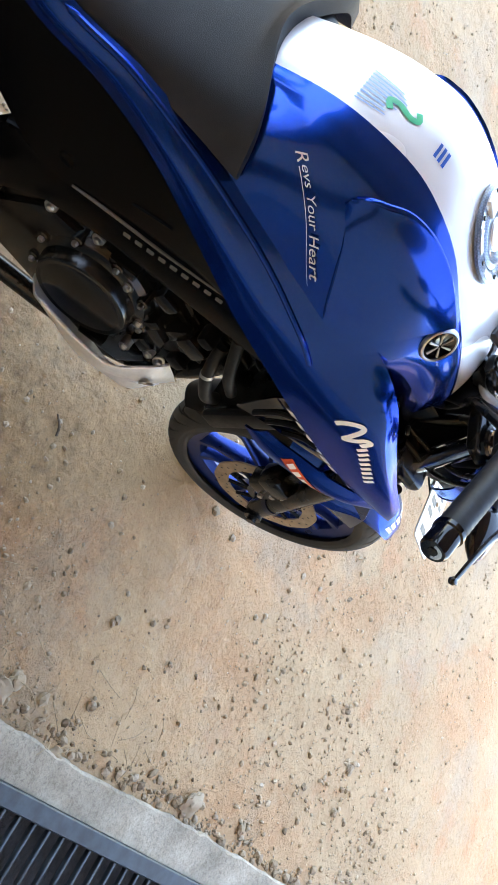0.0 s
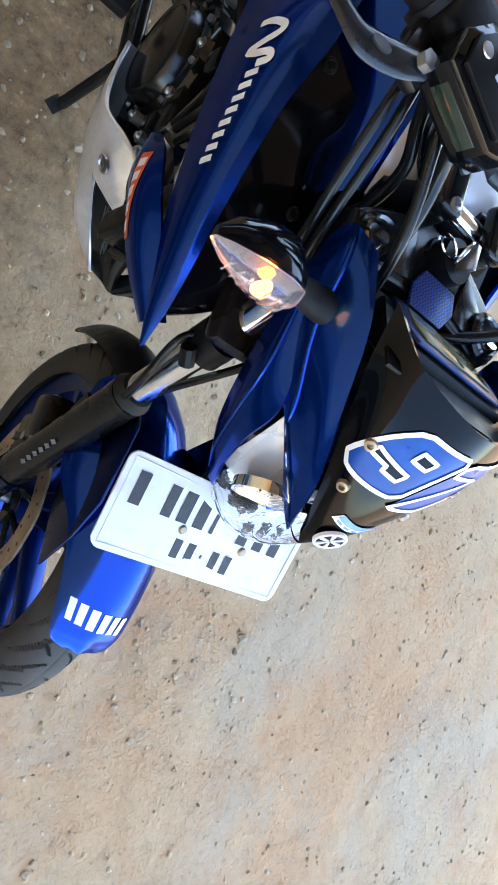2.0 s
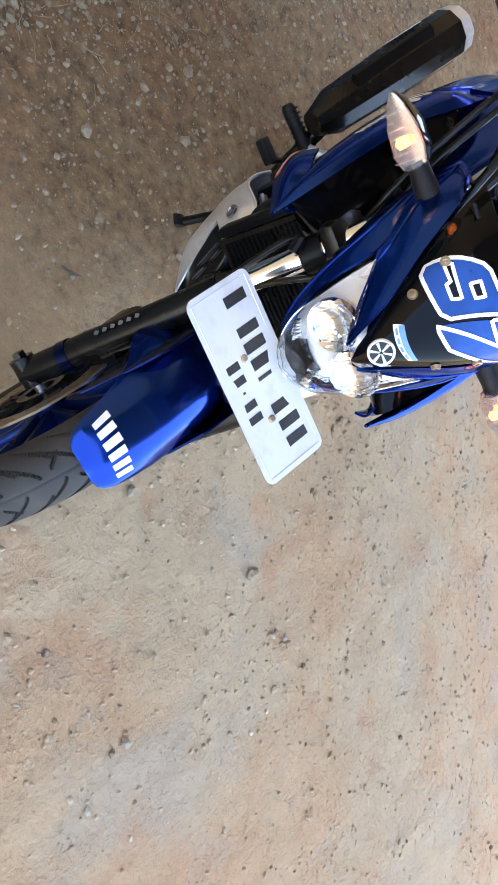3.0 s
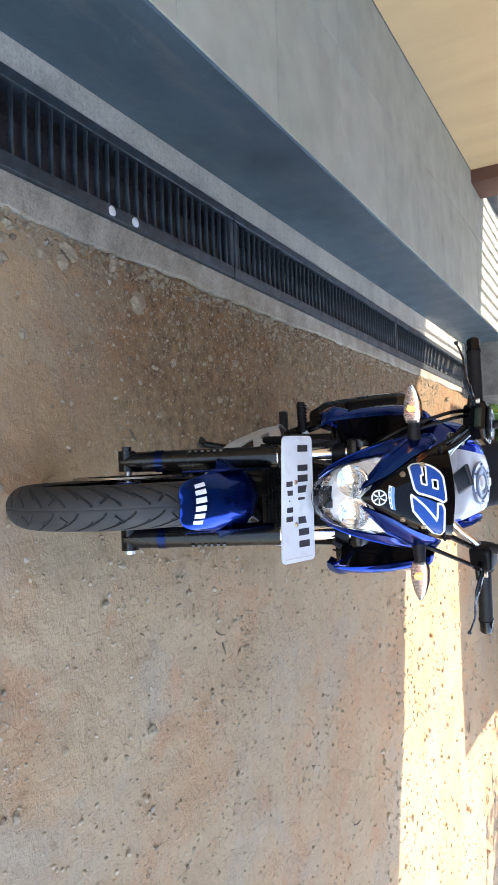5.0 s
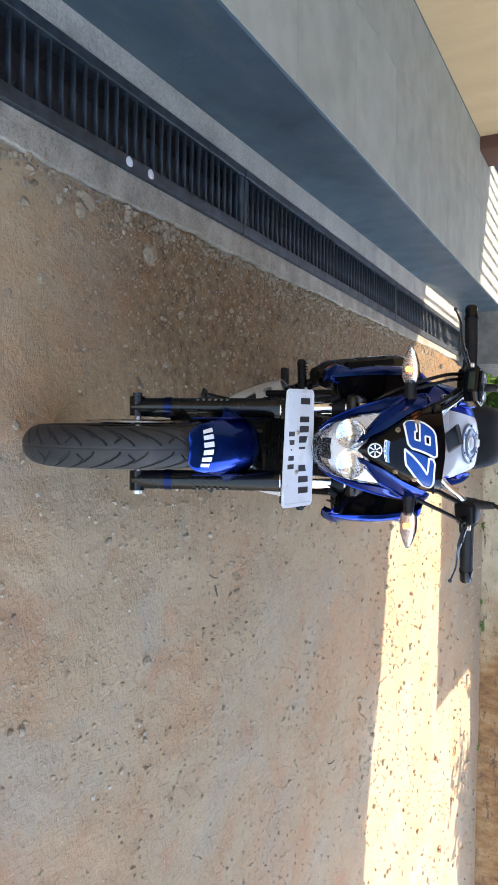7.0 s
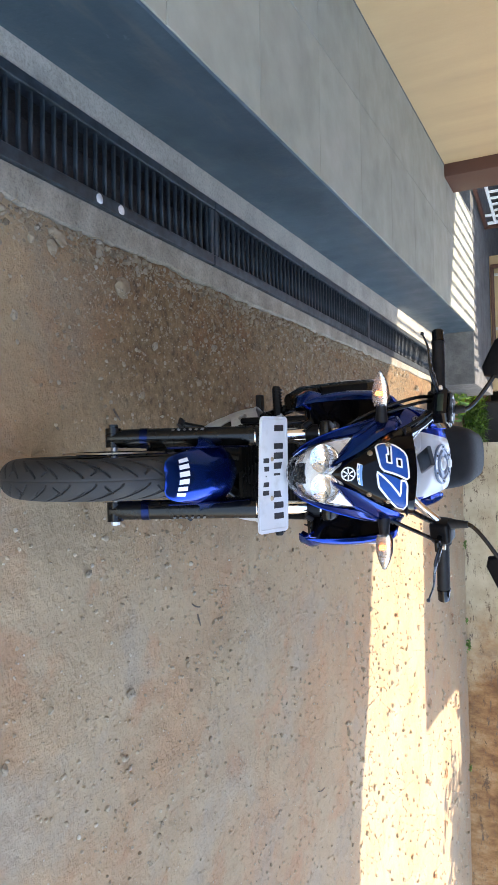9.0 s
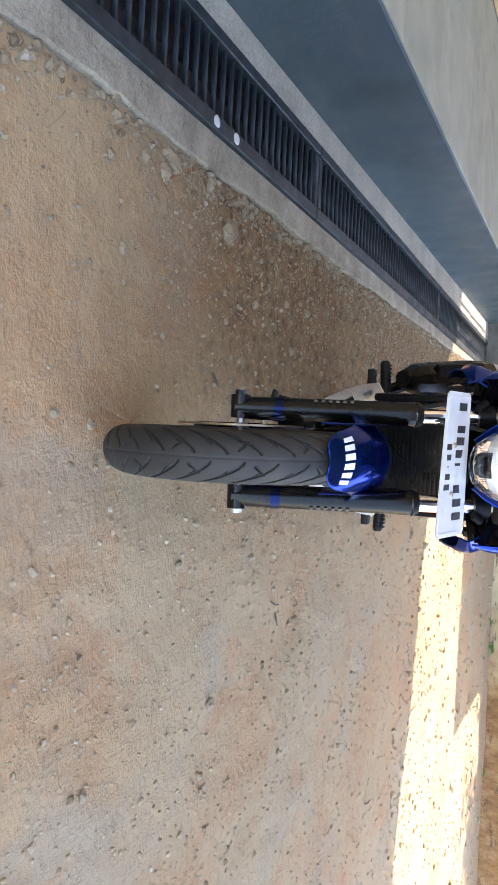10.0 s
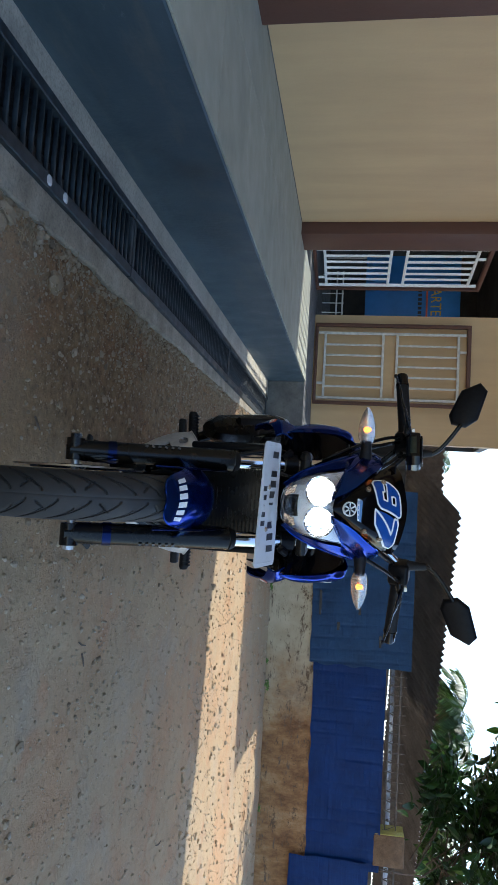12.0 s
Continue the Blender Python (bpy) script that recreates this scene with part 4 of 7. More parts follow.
def build_disc(hub, x, r):
    """Drilled wavy brake disc on a spider carrier."""
    bm = bmesh.new()
    n, rows = 144, []
    for i in range(n):
        a = 2 * math.pi * i / n
        ro = r + 0.0012 * math.sin(a * 12)
        ri = r - 0.036
        rows.append([bm.verts.new((x + dx, q * math.cos(a), q * math.sin(a))) for q, dx in ((ri, -0.002), (ro, -0.002), (ro, 0.002), (ri, 0.002))])
    for i in range(n):
        p, q = rows[i], rows[(i + 1) % n]
        for k in range(4):
            bm.faces.new((p[k], q[k], q[(k + 1) % 4], p[(k + 1) % 4]))
    bmesh.ops.recalc_face_normals(bm, faces=bm.faces)
    disc = part("brake_disc", bm, disc_steel, hub, "drilled bronze-coloured brake disc")
    bm = bmesh.new()
    for k in range(36):
        a = 2 * math.pi * k / 36
        q = r - 0.010 - 0.009 * (k % 3)
        lathe([(0.0, 0.0002), (0.0032, 0.0)], 8, pose(x - 0.0022, q * math.cos(a), q * math.sin(a), 0, -90, 0), bm)
        lathe([(0.0, 0.0002), (0.0032, 0.0)], 8, pose(x + 0.0022, q * math.cos(a), q * math.sin(a), 0, 90, 0), bm)
    part("drill_holes", bm, plate_black, hub, "rows of dark drilled holes")
    for k in range(6):
        a = 2 * math.pi * k / 6
        for da in (0.0, 0.5):
            b = a + da
            bm = tube([(x + 0.002, 0.035 * math.cos(a), 0.035 * math.sin(a)), (x + 0.002, (r - 0.034) * math.cos(b), (r - 0.034) * math.sin(b))], 0.005, 6)
            part("carrier_arm", bm, black_metal, hub)
    bm = lathe([(0.028, -0.004), (0.045, -0.004), (0.045, 0.004), (0.028, 0.004)], 32, across(x, 0, 0), closed=True)
    part("disc_carrier", bm, black_metal, hub)


wheel("front_wheel", AX, R, 0.098, 0.064, 0.133, "blue cast wheel with paired spokes")
wheel("rear_wheel", Vector((0, 1.295, 0.30)), 0.300, 0.130, 0.09, 0.11, "blue cast rear wheel")

# fork: y grows with height along the rake
RAKE = 0.44


def fork_y(z):
    return (z - R) * RAKE + 0.002


def fork_point(s, z, dx=0.0):
    return Vector((s * (0.094 + dx), fork_y(z), z))


def build_fork(s):
    leg = part("fork_leg", tube([fork_point(s, 0.275), fork_point(s, 0.30), fork_point(s, 0.34), fork_point(s, 0.60), fork_point(s, 0.625)], [0.022, 0.0245, 0.025, 0.026, 0.027], 24), black_metal, bike, "black fork slider with a dark blue ring")
    part("collar", tube([fork_point(s, 0.352), fork_point(s, 0.370)], 0.0270, 24), dark_blue_paint, leg, "dark blue ring")
    part("dust_seal", tube([fork_point(s, 0.628), fork_point(s, 0.640)], [0.028, 0.022], 24), rubber, leg)
    part("stanchion", tube([fork_point(s, 0.62), fork_point(s, 0.96)], 0.0185, 24), chrome, leg, "polished chrome fork tube")
    part("clamp", tube([fork_point(s, 0.745), fork_point(s, 0.775)], 0.026, 20), black_plastic, leg)
    part("clamp_bolt", tube([fork_point(s, 0.752, 0.018) + Vector((0, -0.03, 0)), fork_point(s, 0.765, 0.03) + Vector((0, -0.022, 0.0))], 0.009, 10), black_plastic, leg)
    part("axle_lug", tube([(s * 0.072, 0.0, R - 0.002), (s * 0.122, 0.0, R - 0.002)], 0.021, 20), black_metal, leg)
    part("axle_nut", tube([(s * 0.122, 0.0, R - 0.002), (s * 0.132, 0.0, R - 0.002)], 0.012, 6), black_metal if s < 0 else brushed, leg)
    for k in range(6):
        z = 0.44 + 0.014 * k
        p = fork_point(s, z)
        bm = prism([(-0.0035, -0.003), (0.0035, -0.004), (0.003, 0.003), (-0.003, 0.004)], 0.0008, Matrix.Translation(p + Vector((s * 0.020, -0.0215, 0))) @ pose(0, 0, 0, 66, 0, s * 45))
        part("sticker", bm, dark_concrete, leg, "faded grey sticker block")


both(build_fork)
part("lower_yoke", box(-0.13, 0.13, fork_y(0.80) - 0.035, fork_y(0.80) + 0.06, 0.785, 0.815, 0.012), black_metal, bike)


def build_yoke():
    y = fork_y(0.95)
    out = [(-0.122, -0.018), (-0.100, -0.034), (-0.070, -0.022), (-0.030, -0.016), (0.030, -0.016), (0.070, -0.022), (0.100, -0.034), (0.122, -0.018), (0.122, 0.018),
           (0.095, 0.036), (0.060, 0.052), (0.030, 0.064), (-0.030, 0.064), (-0.060, 0.052), (-0.095, 0.036), (-0.122, 0.018)]
    k = part("upper_yoke", prism(out, 0.020, Matrix.Translation((0, y, 0.932)), 0.005, seg=3), black_metal, bike, "black cast top yoke with dark fork caps")

    def cap(s):
        m = Matrix.Translation((s * 0.094, y, 0.952))
        part("fork_cap", lathe([(0.026, -0.004), (0.026, 0.006), (0.023, 0.009), (0.019, 0.009), (0.018, 0.004), (0.0, 0.004)], 32, m), engine_black, k)
        part("cap_ring", lathe([(0.0180, 0.0095), (0.0205, 0.0120), (0.0225, 0.0095), (0.0205, 0.0085)], 32, m, closed=True), dark_chrome, k, "dark metal ring of the fork cap")
        part("cap_bolt", lathe([(0.0, 0.012), (0.008, 0.012), (0.010, 0.010), (0.010, 0.004)], 6, m), black_metal, k)
        part("pinch_bolt", tube([(s * 0.086, y - 0.040, 0.942), (s * 0.086, y - 0.028, 0.942)], 0.0065, 12), steel, k, "steel pinch bolt")
        part("web", prism([(s * 0.045, 0.045), (s * 0.078, 0.022), (s * 0.062, -0.012), (s * 0.036, -0.006)][::int(s)], 0.004, Matrix.Translation((0, y, 0.951)), 0.0015), engine_black, k)

    both(cap)
    part("stem_nut", lathe([(0.024, 0.0), (0.024, 0.004), (0.019, 0.006), (0.016, 0.016), (0.010, 0.018), (0.0, 0.014)], 24, Matrix.Translation((0, y + 0.036, 0.952))), chrome, k, "chromed steering stem nut")


build_yoke()
part("front_axle", tube([(-0.12, 0, R), (0.12, 0, R)], 0.009, 12), steel, bike)

# front mudguard: an arched blade that widens round the fork
FR = R + 0.020


def fender_row(deg, half, drop, lift=0.0):
    """Points across the mudguard at an angle from the axle (0 is straight up, minus is ahead)."""
    a = radians(deg)
    d = Vector((0, math.sin(a), math.cos(a)))
    row = []
    for f in (-1, -0.86, -0.5, 0, 0.5, 0.86, 1):
        rr = FR + lift - (drop * (abs(f) ** 3 if abs(f) < 0.9 else 1.0)) + (0.004 if f == 0 else 0)
        row.append(AX + d * rr + Vector((f * half, 0, 0)))
    return row


fender = Sheet([fender_row(-32.0, 0.028, 0.004), fender_row(-31.2, 0.038, 0.006), fender_row(-29.5, 0.046, 0.009), fender_row(-26, 0.053, 0.014), fender_row(-16, 0.062, 0.028), fender_row(-3, 0.074, 0.052, 0.004), fender_row(12, 0.094, 0.085, 0.010), fender_row(30, 0.092, 0.075, 0.006), fender_row(44, 0.072, 0.04, 0.0)])
fb = part("front_mudguard", fender.mesh(48, 36, 0.004, -1), blue_paint, bike, "glossy blue front mudguard with white lettering", 50)
for k in range(6):
    v0 = 0.215 + k * 0.099
    sk = 0.03 * (k / 5)
    part("letter_block", fender.decal([[(0.398 - sk * 0.7, v0 + 0.012), (0.466 - sk * 0.7, v0), (0.466 - sk * 0.7, v0 + 0.066), (0.398 - sk * 0.7, v0 + 0.078)]], 0.0010, -1, n=3), white_vinyl, fb, "plain white block")
both(lambda s: part("mudguard_bracket", prism([(-0.075, 0.50), (0.03, 0.47), (0.12, 0.50), (0.16, 0.60), (0.12, 0.625), (0.02, 0.60), (-0.03, 0.56)], 0.004, Matrix(((0, 0, s, s * 0.066), (1, 0, 0, 0), (0, 1, 0, 0), (0, 0, 0, 1))), 0.001), dark_blue_paint, fb))
hug = Sheet([fender_row(44, 0.055, 0.02), fender_row(62, 0.056, 0.03, 0.004), fender_row(82, 0.05, 0.03, 0.010), fender_row(96, 0.040, 0.02, 0.016)])
part("mudguard_tail", hug.mesh(20, 24, 0.004, -1), black_plastic, fb, "black rear flap")


def build_caliper():
    c = part("brake_caliper", box(-0.105, -0.052, 0.055, 0.125, 0.345, 0.44, 0.012), black_metal, bike, "black brake caliper behind the fork leg")
    part("caliper_cap", box(-0.115, -0.06, 0.08, 0.15, 0.40, 0.455, 0.010), black_metal, c)
    for z in (0.365, 0.40, 0.43):
        part("bolt", tube([(-0.106, 0.085, z), (-0.113, 0.085, z)], 0.007, 6), steel, c, "steel bolt head")
    part("bracket", prism([(0.02, 0.30), (0.06, 0.33), (0.12, 0.44), (0.16, 0.50), (0.14, 0.52), (0.08, 0.46)], 0.008, Matrix(((0, 0, 1, -0.09), (1, 0, 0, 0), (0, 1, 0, 0), (0, 0, 0, 1))), 0.002), black_metal, c)


build_caliper()

# registration plate, bent back nearly flat
plate_sheet = Sheet([[(-0.1375, 0.072, 0.752), (-0.07, 0.071, 0.750), (0, 0.070, 0.748), (0.07, 0.070, 0.748), (0.1375, 0.071, 0.749)],
                     [(-0.1375, 0.02, 0.740), (-0.07, 0.02, 0.737), (0, 0.02, 0.735), (0.07, 0.02, 0.734), (0.1375, 0.02, 0.734)],
                     [(-0.1375, -0.033, 0.728), (-0.07, -0.033, 0.725), (0, -0.033, 0.721), (0.07, -0.033, 0.718), (0.1375, -0.033, 0.717)]])


def build_plate():
    bm = bmesh.new()
    n, corner = 6, 0.012
    outline = []
    for cx, cy, a0 in ((1 - 0.05, 1 - 0.11, 0), (0.05, 1 - 0.11, 90), (0.05, 0.11, 180), (1 - 0.05, 0.11, 270)):
        for k in range(n + 1):
            a = radians(a0 + 90 * k / n)
            outline.append((cx + 0.05 * math.cos(a), cy + 0.11 * math.sin(a)))
    top = [bm.verts.new(plate_sheet.at(v, u)) for u, v in outline]
    low = [bm.verts.new(plate_sheet.at(v, u) + Vector((0, 0.001, -0.0022))) for u, v in outline]
    ct, cl = bm.verts.new(plate_sheet.at(0.5, 0.5)), bm.verts.new(plate_sheet.at(0.5, 0.5) + Vector((0, 0.001, -0.0022)))
    m = len(top)
    for k in range(m):
        bm.faces.new((top[k], top[(k + 1) % m], ct))
        bm.faces.new((low[(k + 1) % m], low[k], cl))
        bm.faces.new((top[(k + 1) % m], top[k], low[k], low[(k + 1) % m]))
    bmesh.ops.recalc_face_normals(bm, faces=bm.faces)
    p = part("number_plate", bm, plate_white, bike, "white embossed plate with black character bars")
    bars = []
    for u, w in ((0.075, 0.055), (0.235, 0.05), (0.315, 0.055), (0.40, 0.055), (0.49, 0.02), (0.64, 0.055), (0.735, 0.055), (0.83, 0.055)):
        bars.append([(0.16, u), (0.50, u), (0.50, u + w), (0.16, u + w)])
    for u, w in ((0.33, 0.04), (0.40, 0.04), (0.475, 0.012), (0.53, 0.04), (0.60, 0.04)):
        v0, v1 = (0.66, 0.86) if w > 0.02 else (0.74, 0.78)
        bars.append([(v0, u + 0.03), (v1, u + 0.03), (v1, u + w + 0.03), (v0, u + w + 0.03)])
    for q in bars:
        part("character_bar", plate_sheet.decal([q], 0.0008, 1, n=2), plate_black, p, "plain black bar")
    rim = [(0.06, 0.03), (0.06, 0.97), (0.94, 0.97), (0.94, 0.03), (0.06, 0.03)]
    for a, b in zip(rim, rim[1:]):
        part("embossed_edge", tube([plate_sheet.at(a[0] + (b[0] - a[0]) * t / 8, a[1] + (b[1] - a[1]) * t / 8) for t in range(9)], 0.0011, 6), plate_white, p)
    for u in (0.37, 0.70):
        q = plate_sheet.at(0.56, u)
        part("bolt", lathe([(0.0, 0.004), (0.004, 0.0035), (0.006, 0.0)], 10, Matrix.Translation(q) @ pose(0, 0, 0, 14)), disc_steel, p, "small brass-coloured bolt")
    part("plate_bracket", prism([(-0.05, 0.0), (0.05, 0.0), (0.03, 0.10), (-0.03, 0.10)], 0.004, Matrix.Translation((0, 0.03, 0.732)) @ pose(0, 0, 0, 15)), black_metal, p)


build_plate()

# headlight, visor and side cowls
lens = Sheet([[(-0.036, 0.056, 0.764), (-0.020, 0.046, 0.760), (0, 0.042, 0.758), (0.020, 0.046, 0.760), (0.036, 0.056, 0.764)],
              [(-0.060, 0.068, 0.795), (-0.034, 0.038, 0.788), (0, 0.026, 0.785), (0.034, 0.038, 0.788), (0.060, 0.068, 0.795)],
              [(-0.074, 0.088, 0.840), (-0.042, 0.045, 0.832), (0, 0.022, 0.826), (0.042, 0.045, 0.832), (0.074, 0.088, 0.840)],
              [(-0.086, 0.124, 0.900), (-0.046, 0.072, 0.886), (0, 0.030, 0.874), (0.046, 0.072, 0.886), (0.086, 0.124, 0.900)]])


def build_headlight():
    h = part("headlight", box(-0.07, 0.07, 0.13, 0.20, 0.775, 0.90, 0.02), black_plastic, bike, "clear V-shaped headlight switched on")
    gl = part("lens", lens.mesh(24, 24, 0.0025, -1), lens_crystal, h, "clear polycarbonate lens")
    gl.visible_shadow = False
    back = Sheet([[(p.x * 0.97, p.y + 0.006 + 0.040 * (1 - (abs(p.x) / 0.09) ** 2), p.z + 0.002) for p in row] for row in lens.g])
    part("reflector", back.mesh(26, 30, 0.002, -1), lamp_silver, h, "bright reflector behind the lens")

    def pod(s):
        f = 0.018
        m = Matrix.Translation((s * 0.034, 0.0785, 0.846)) @ pose(0, 0, 0, 89, 0, s * 3)
        prof = [(0.033 * k / 12, (0.033 * k / 12) ** 2 / (4 * f)) for k in range(13)]
        rim = prof[-1][1]
        part("lamp_bowl", lathe(prof + [(0.0345, rim + 0.001), (0.0345, rim - 0.010)], 48, m), lamp_chrome, h, "bright lamp bowl", 40)
        part("bulb", lathe([(0.0, f + 0.0045), (0.002, f + 0.004), (0.0034, f + 0.0015), (0.0034, f - 0.002), (0.002, f - 0.004), (0.0, f - 0.0045)], 16, m), bulb_light, h, "glowing bulb")
        for k in range(5):
            q = [m @ Vector(((k - 2) * 0.012, -0.027 + 0.004 * abs(k - 2), rim + 0.001)), m @ Vector(((k - 2) * 0.012, 0.027 - 0.004 * abs(k - 2), rim + 0.001))]
            part("flute", tube([q[0], q[0].lerp(q[1], 0.5) + Vector((0, -0.003, 0)), q[1]], 0.0016, 6, 4), lens_glass, h)
        # small prisms in the lower corner of the lens
        for k in range(5):
            for r in range(3):
                c = back.at(0.10 + 0.085 * r, 0.5 + s * (0.24 + 0.038 * k))
                part("prism", _moved(box(-0.0022, 0.0022, -0.0022, 0.0022, -0.0045, 0.0045, 0.001, 1), Matrix.Translation(c + Vector((0, -0.003, 0)))), lamp_chrome, h)

    both(pod)
    part("lower_chamber", back.cut([(0.06, 0.27), (0.06, 0.73), (0.22, 0.70), (0.42, 0.66), (0.42, 0.34), (0.22, 0.30)], 0.003, -1), dark_chrome, h, "dark mirrored lower chamber")
    for k in range(3):
        a = back.at(0.12, 0.40 + 0.10 * k) + Vector((0, -0.004, 0))
        b = back.at(0.38, 0.42 + 0.08 * k) + Vector((0, -0.004, 0))
        part("chamber_rib", tube([a, b], [0.0012, 0.0020], 6), lamp_chrome, h, "bright rib of the chamber")
    park = Matrix.Translation((0, 0.058, 0.776)) @ pose(0, 0, 0, 80)
    part("parking_lamp", _moved(box(-0.018, 0.018, -0.008, 0.008, -0.014, 0.004, 0.004), park), black_gloss, h, "dark parking lamp socket")
    part("parking_bulb", lathe([(0.0, 0.010), (0.005, 0.006), (0.005, -0.006)], 12, park), lens_glass, h)


build_headlight()

visor = Sheet([[(-0.012, 0.042, 0.884), (-0.006, 0.034, 0.880), (0, 0.030, 0.876), (0.006, 0.034, 0.880), (0.012, 0.042, 0.884)],
               [(-0.044, 0.080, 0.925), (-0.026, 0.054, 0.918), (0, 0.042, 0.915), (0.026, 0.054, 0.918), (0.044, 0.080, 0.925)],
               [(-0.074, 0.128, 0.962), (-0.050, 0.090, 0.963), (0, 0.074, 0.964), (0.050, 0.090, 0.963), (0.074, 0.128, 0.962)],
               [(-0.098, 0.175, 0.992), (-0.068, 0.130, 1.004), (0, 0.112, 1.012), (0.068, 0.130, 1.004), (0.098, 0.175, 0.992)],
               [(-0.110, 0.215, 1.016), (-0.078, 0.170, 1.033), (0, 0.146, 1.046), (0.078, 0.170, 1.033), (0.110, 0.215, 1.016)]])


def build_visor():
    v = part("visor", visor.mesh(36, 28, 0.004, -1), visor_black, bike, "gloss black fly screen with a race number", 50)

    nine = [(0.492, 0.176), (0.513, 0.133), (0.83, 0.353), (0.859, 0.388), (0.877, 0.542), (0.841, 0.555), (0.595, 0.48), (0.56, 0.44)]
    slit = [(0.629, 0.247), (0.643, 0.339), (0.619, 0.335), (0.626, 0.405), (0.671, 0.422), (0.671, 0.272)]
    hole = [(0.728, 0.389), (0.783, 0.401), (0.781, 0.461), (0.73, 0.448)]
    seven = [(0.525, 0.485), (0.773, 0.694), (0.774, 0.562), (0.83, 0.571), (0.857, 0.6), (0.872, 0.771), (0.831, 0.867), (0.727, 0.869), (0.538, 0.639)]

    def edging(q, w, lift):
        loop = q + q[:1]
        path = [(a[0] + (c[0] - a[0]) * t / 6, a[1] + (c[1] - a[1]) * t / 6) for a, c in zip(loop, loop[1:]) for t in range(6)]
        return visor.ribbon(path + path[:2], w, lift, -1)

    for q in (nine, seven):
        d = part("number", visor.cut(q, 0.0008, -1), blue_vinyl, v, "blue figure of the number 97")
        part("number_outline", edging(q, 0.0048, 0.0018), white_vinyl, v, "white outline of a figure")
    for q in (slit, hole):
        part("number_gap", visor.cut(q, 0.0014, -1), visor_black, v)
        part("number_outline", edging(q, 0.0042, 0.0020), white_vinyl, v, "white outline of a figure")
    part("label", visor.cut([(0.323, 0.324), (0.379, 0.379), (0.375, 0.679), (0.331, 0.675)], 0.0008, -1), white_vinyl, v, "small white sticker")
    part("label_band", visor.cut([(0.353, 0.362), (0.383, 0.386), (0.375, 0.679), (0.352, 0.678)], 0.0014, -1), pale_print, v, "blue band of the sticker")
    for k in range(4):
        part("label_print", visor.decal([[(0.334, 0.37 + 0.075 * k), (0.346, 0.37 + 0.075 * k), (0.346, 0.42 + 0.075 * k), (0.334, 0.42 + 0.075 * k)]], 0.0014, -1), pale_print, v, "small blue print")
    p, n = visor.at(0.235, 0.5), -visor.normal(0.235, 0.5)
    m = Matrix.Translation(p) @ n.to_track_quat("Z", "Y").to_matrix().to_4x4()
    e = part("emblem", lathe([(0.0, 0.003), (0.014, 0.003), (0.0145, 0.004), (0.016, 0.004), (0.0165, 0.0)], 32, m), black_gloss, v, "round chrome-rimmed emblem")
    part("ring", lathe([(0.0135, 0.0035), (0.0150, 0.0048), (0.0165, 0.0035), (0.0165, 0.0)], 32, m), white_vinyl, e, "pale ring")
    for k in range(6):
        a = 2 * math.pi * k / 6
        part("star_arm", tube([m @ Vector((0.002 * math.cos(a), 0.002 * math.sin(a), 0.0036)), m @ Vector((0.0128 * math.cos(a), 0.0128 * math.sin(a), 0.0036))], [0.0010, 0.0020], 6), white_vinyl, e, "pale arm of the star")
    for u, t in ((0.442, 0.246), (0.416, 0.804), (0.640, 0.238), (0.625, 0.793)):
        p, n = visor.at(u, t), -visor.normal(u, t)
        m = Matrix.Translation(p) @ n.to_track_quat("Z", "Y").to_matrix().to_4x4()
        part("bolt", lathe([(0.0, 0.001), (0.003, 0.001), (0.003, 0.005), (0.0055, 0.0045), (0.0065, 0.0)], 14, m), disc_steel, v, "small bolt on a rubber washer")


build_visor()

cowl = Sheet([[(-0.018, 0.038, 0.872), (-0.040, 0.070, 0.876), (-0.086, 0.128, 0.898), (-0.100, 0.15, 0.895)],
              [(-0.046, 0.080, 0.922), (-0.066, 0.102, 0.920), (-0.100, 0.155, 0.915), (-0.114, 0.19, 0.90)],
              [(-0.078, 0.130, 0.958), (-0.100, 0.160, 0.955), (-0.122, 0.205, 0.935), (-0.128, 0.235, 0.91)],
              [(-0.104, 0.200, 0.988), (-0.118, 0.225, 0.982), (-0.132, 0.255, 0.962), (-0.134, 0.27, 0.935)],
              [(-0.116, 0.262, 0.985), (-0.124, 0.270, 0.980), (-0.134, 0.282, 0.968), (-0.134, 0.284, 0.950)]])
low_cowl = Sheet([[(-0.042, 0.066, 0.768), (-0.048, 0.078, 0.760), (-0.046, 0.094, 0.756)],
                  [(-0.067, 0.082, 0.805), (-0.075, 0.100, 0.795), (-0.074, 0.125, 0.785)],
                  [(-0.084, 0.106, 0.850), (-0.097, 0.130, 0.840), (-0.098, 0.16, 0.825)],
                  [(-0.094, 0.136, 0.900), (-0.116, 0.170, 0.890), (-0.118, 0.20, 0.870)],
                  [(-0.116, 0.200, 0.925), (-0.130, 0.225, 0.925), (-0.128, 0.245, 0.905)]])


def build_cowl(s):
    a, b = (cowl, low_cowl) if s < 0 else (cowl.mirrored(), low_cowl.mirrored())
    c = part("side_cowl", a.mesh(26, 20, 0.004, -s), blue_paint, bike, "blue headlight side cowl", 50)
    part("lower_blade", b.mesh(24, 10, 0.004, -s), blue_paint, c, "", 50)
    part("crease", tube([a.at(k / 16, 0.60) for k in range(1, 17)], [0.0006] + [0.0026] * 13 + [0.0014, 0.0006], 10), blue_paint, c)
    part("crease", tube([b.at(k / 14, 0.48) for k in range(1, 15)], [0.0006] + [0.0022] * 11 + [0.0012, 0.0006], 10), blue_paint, c)


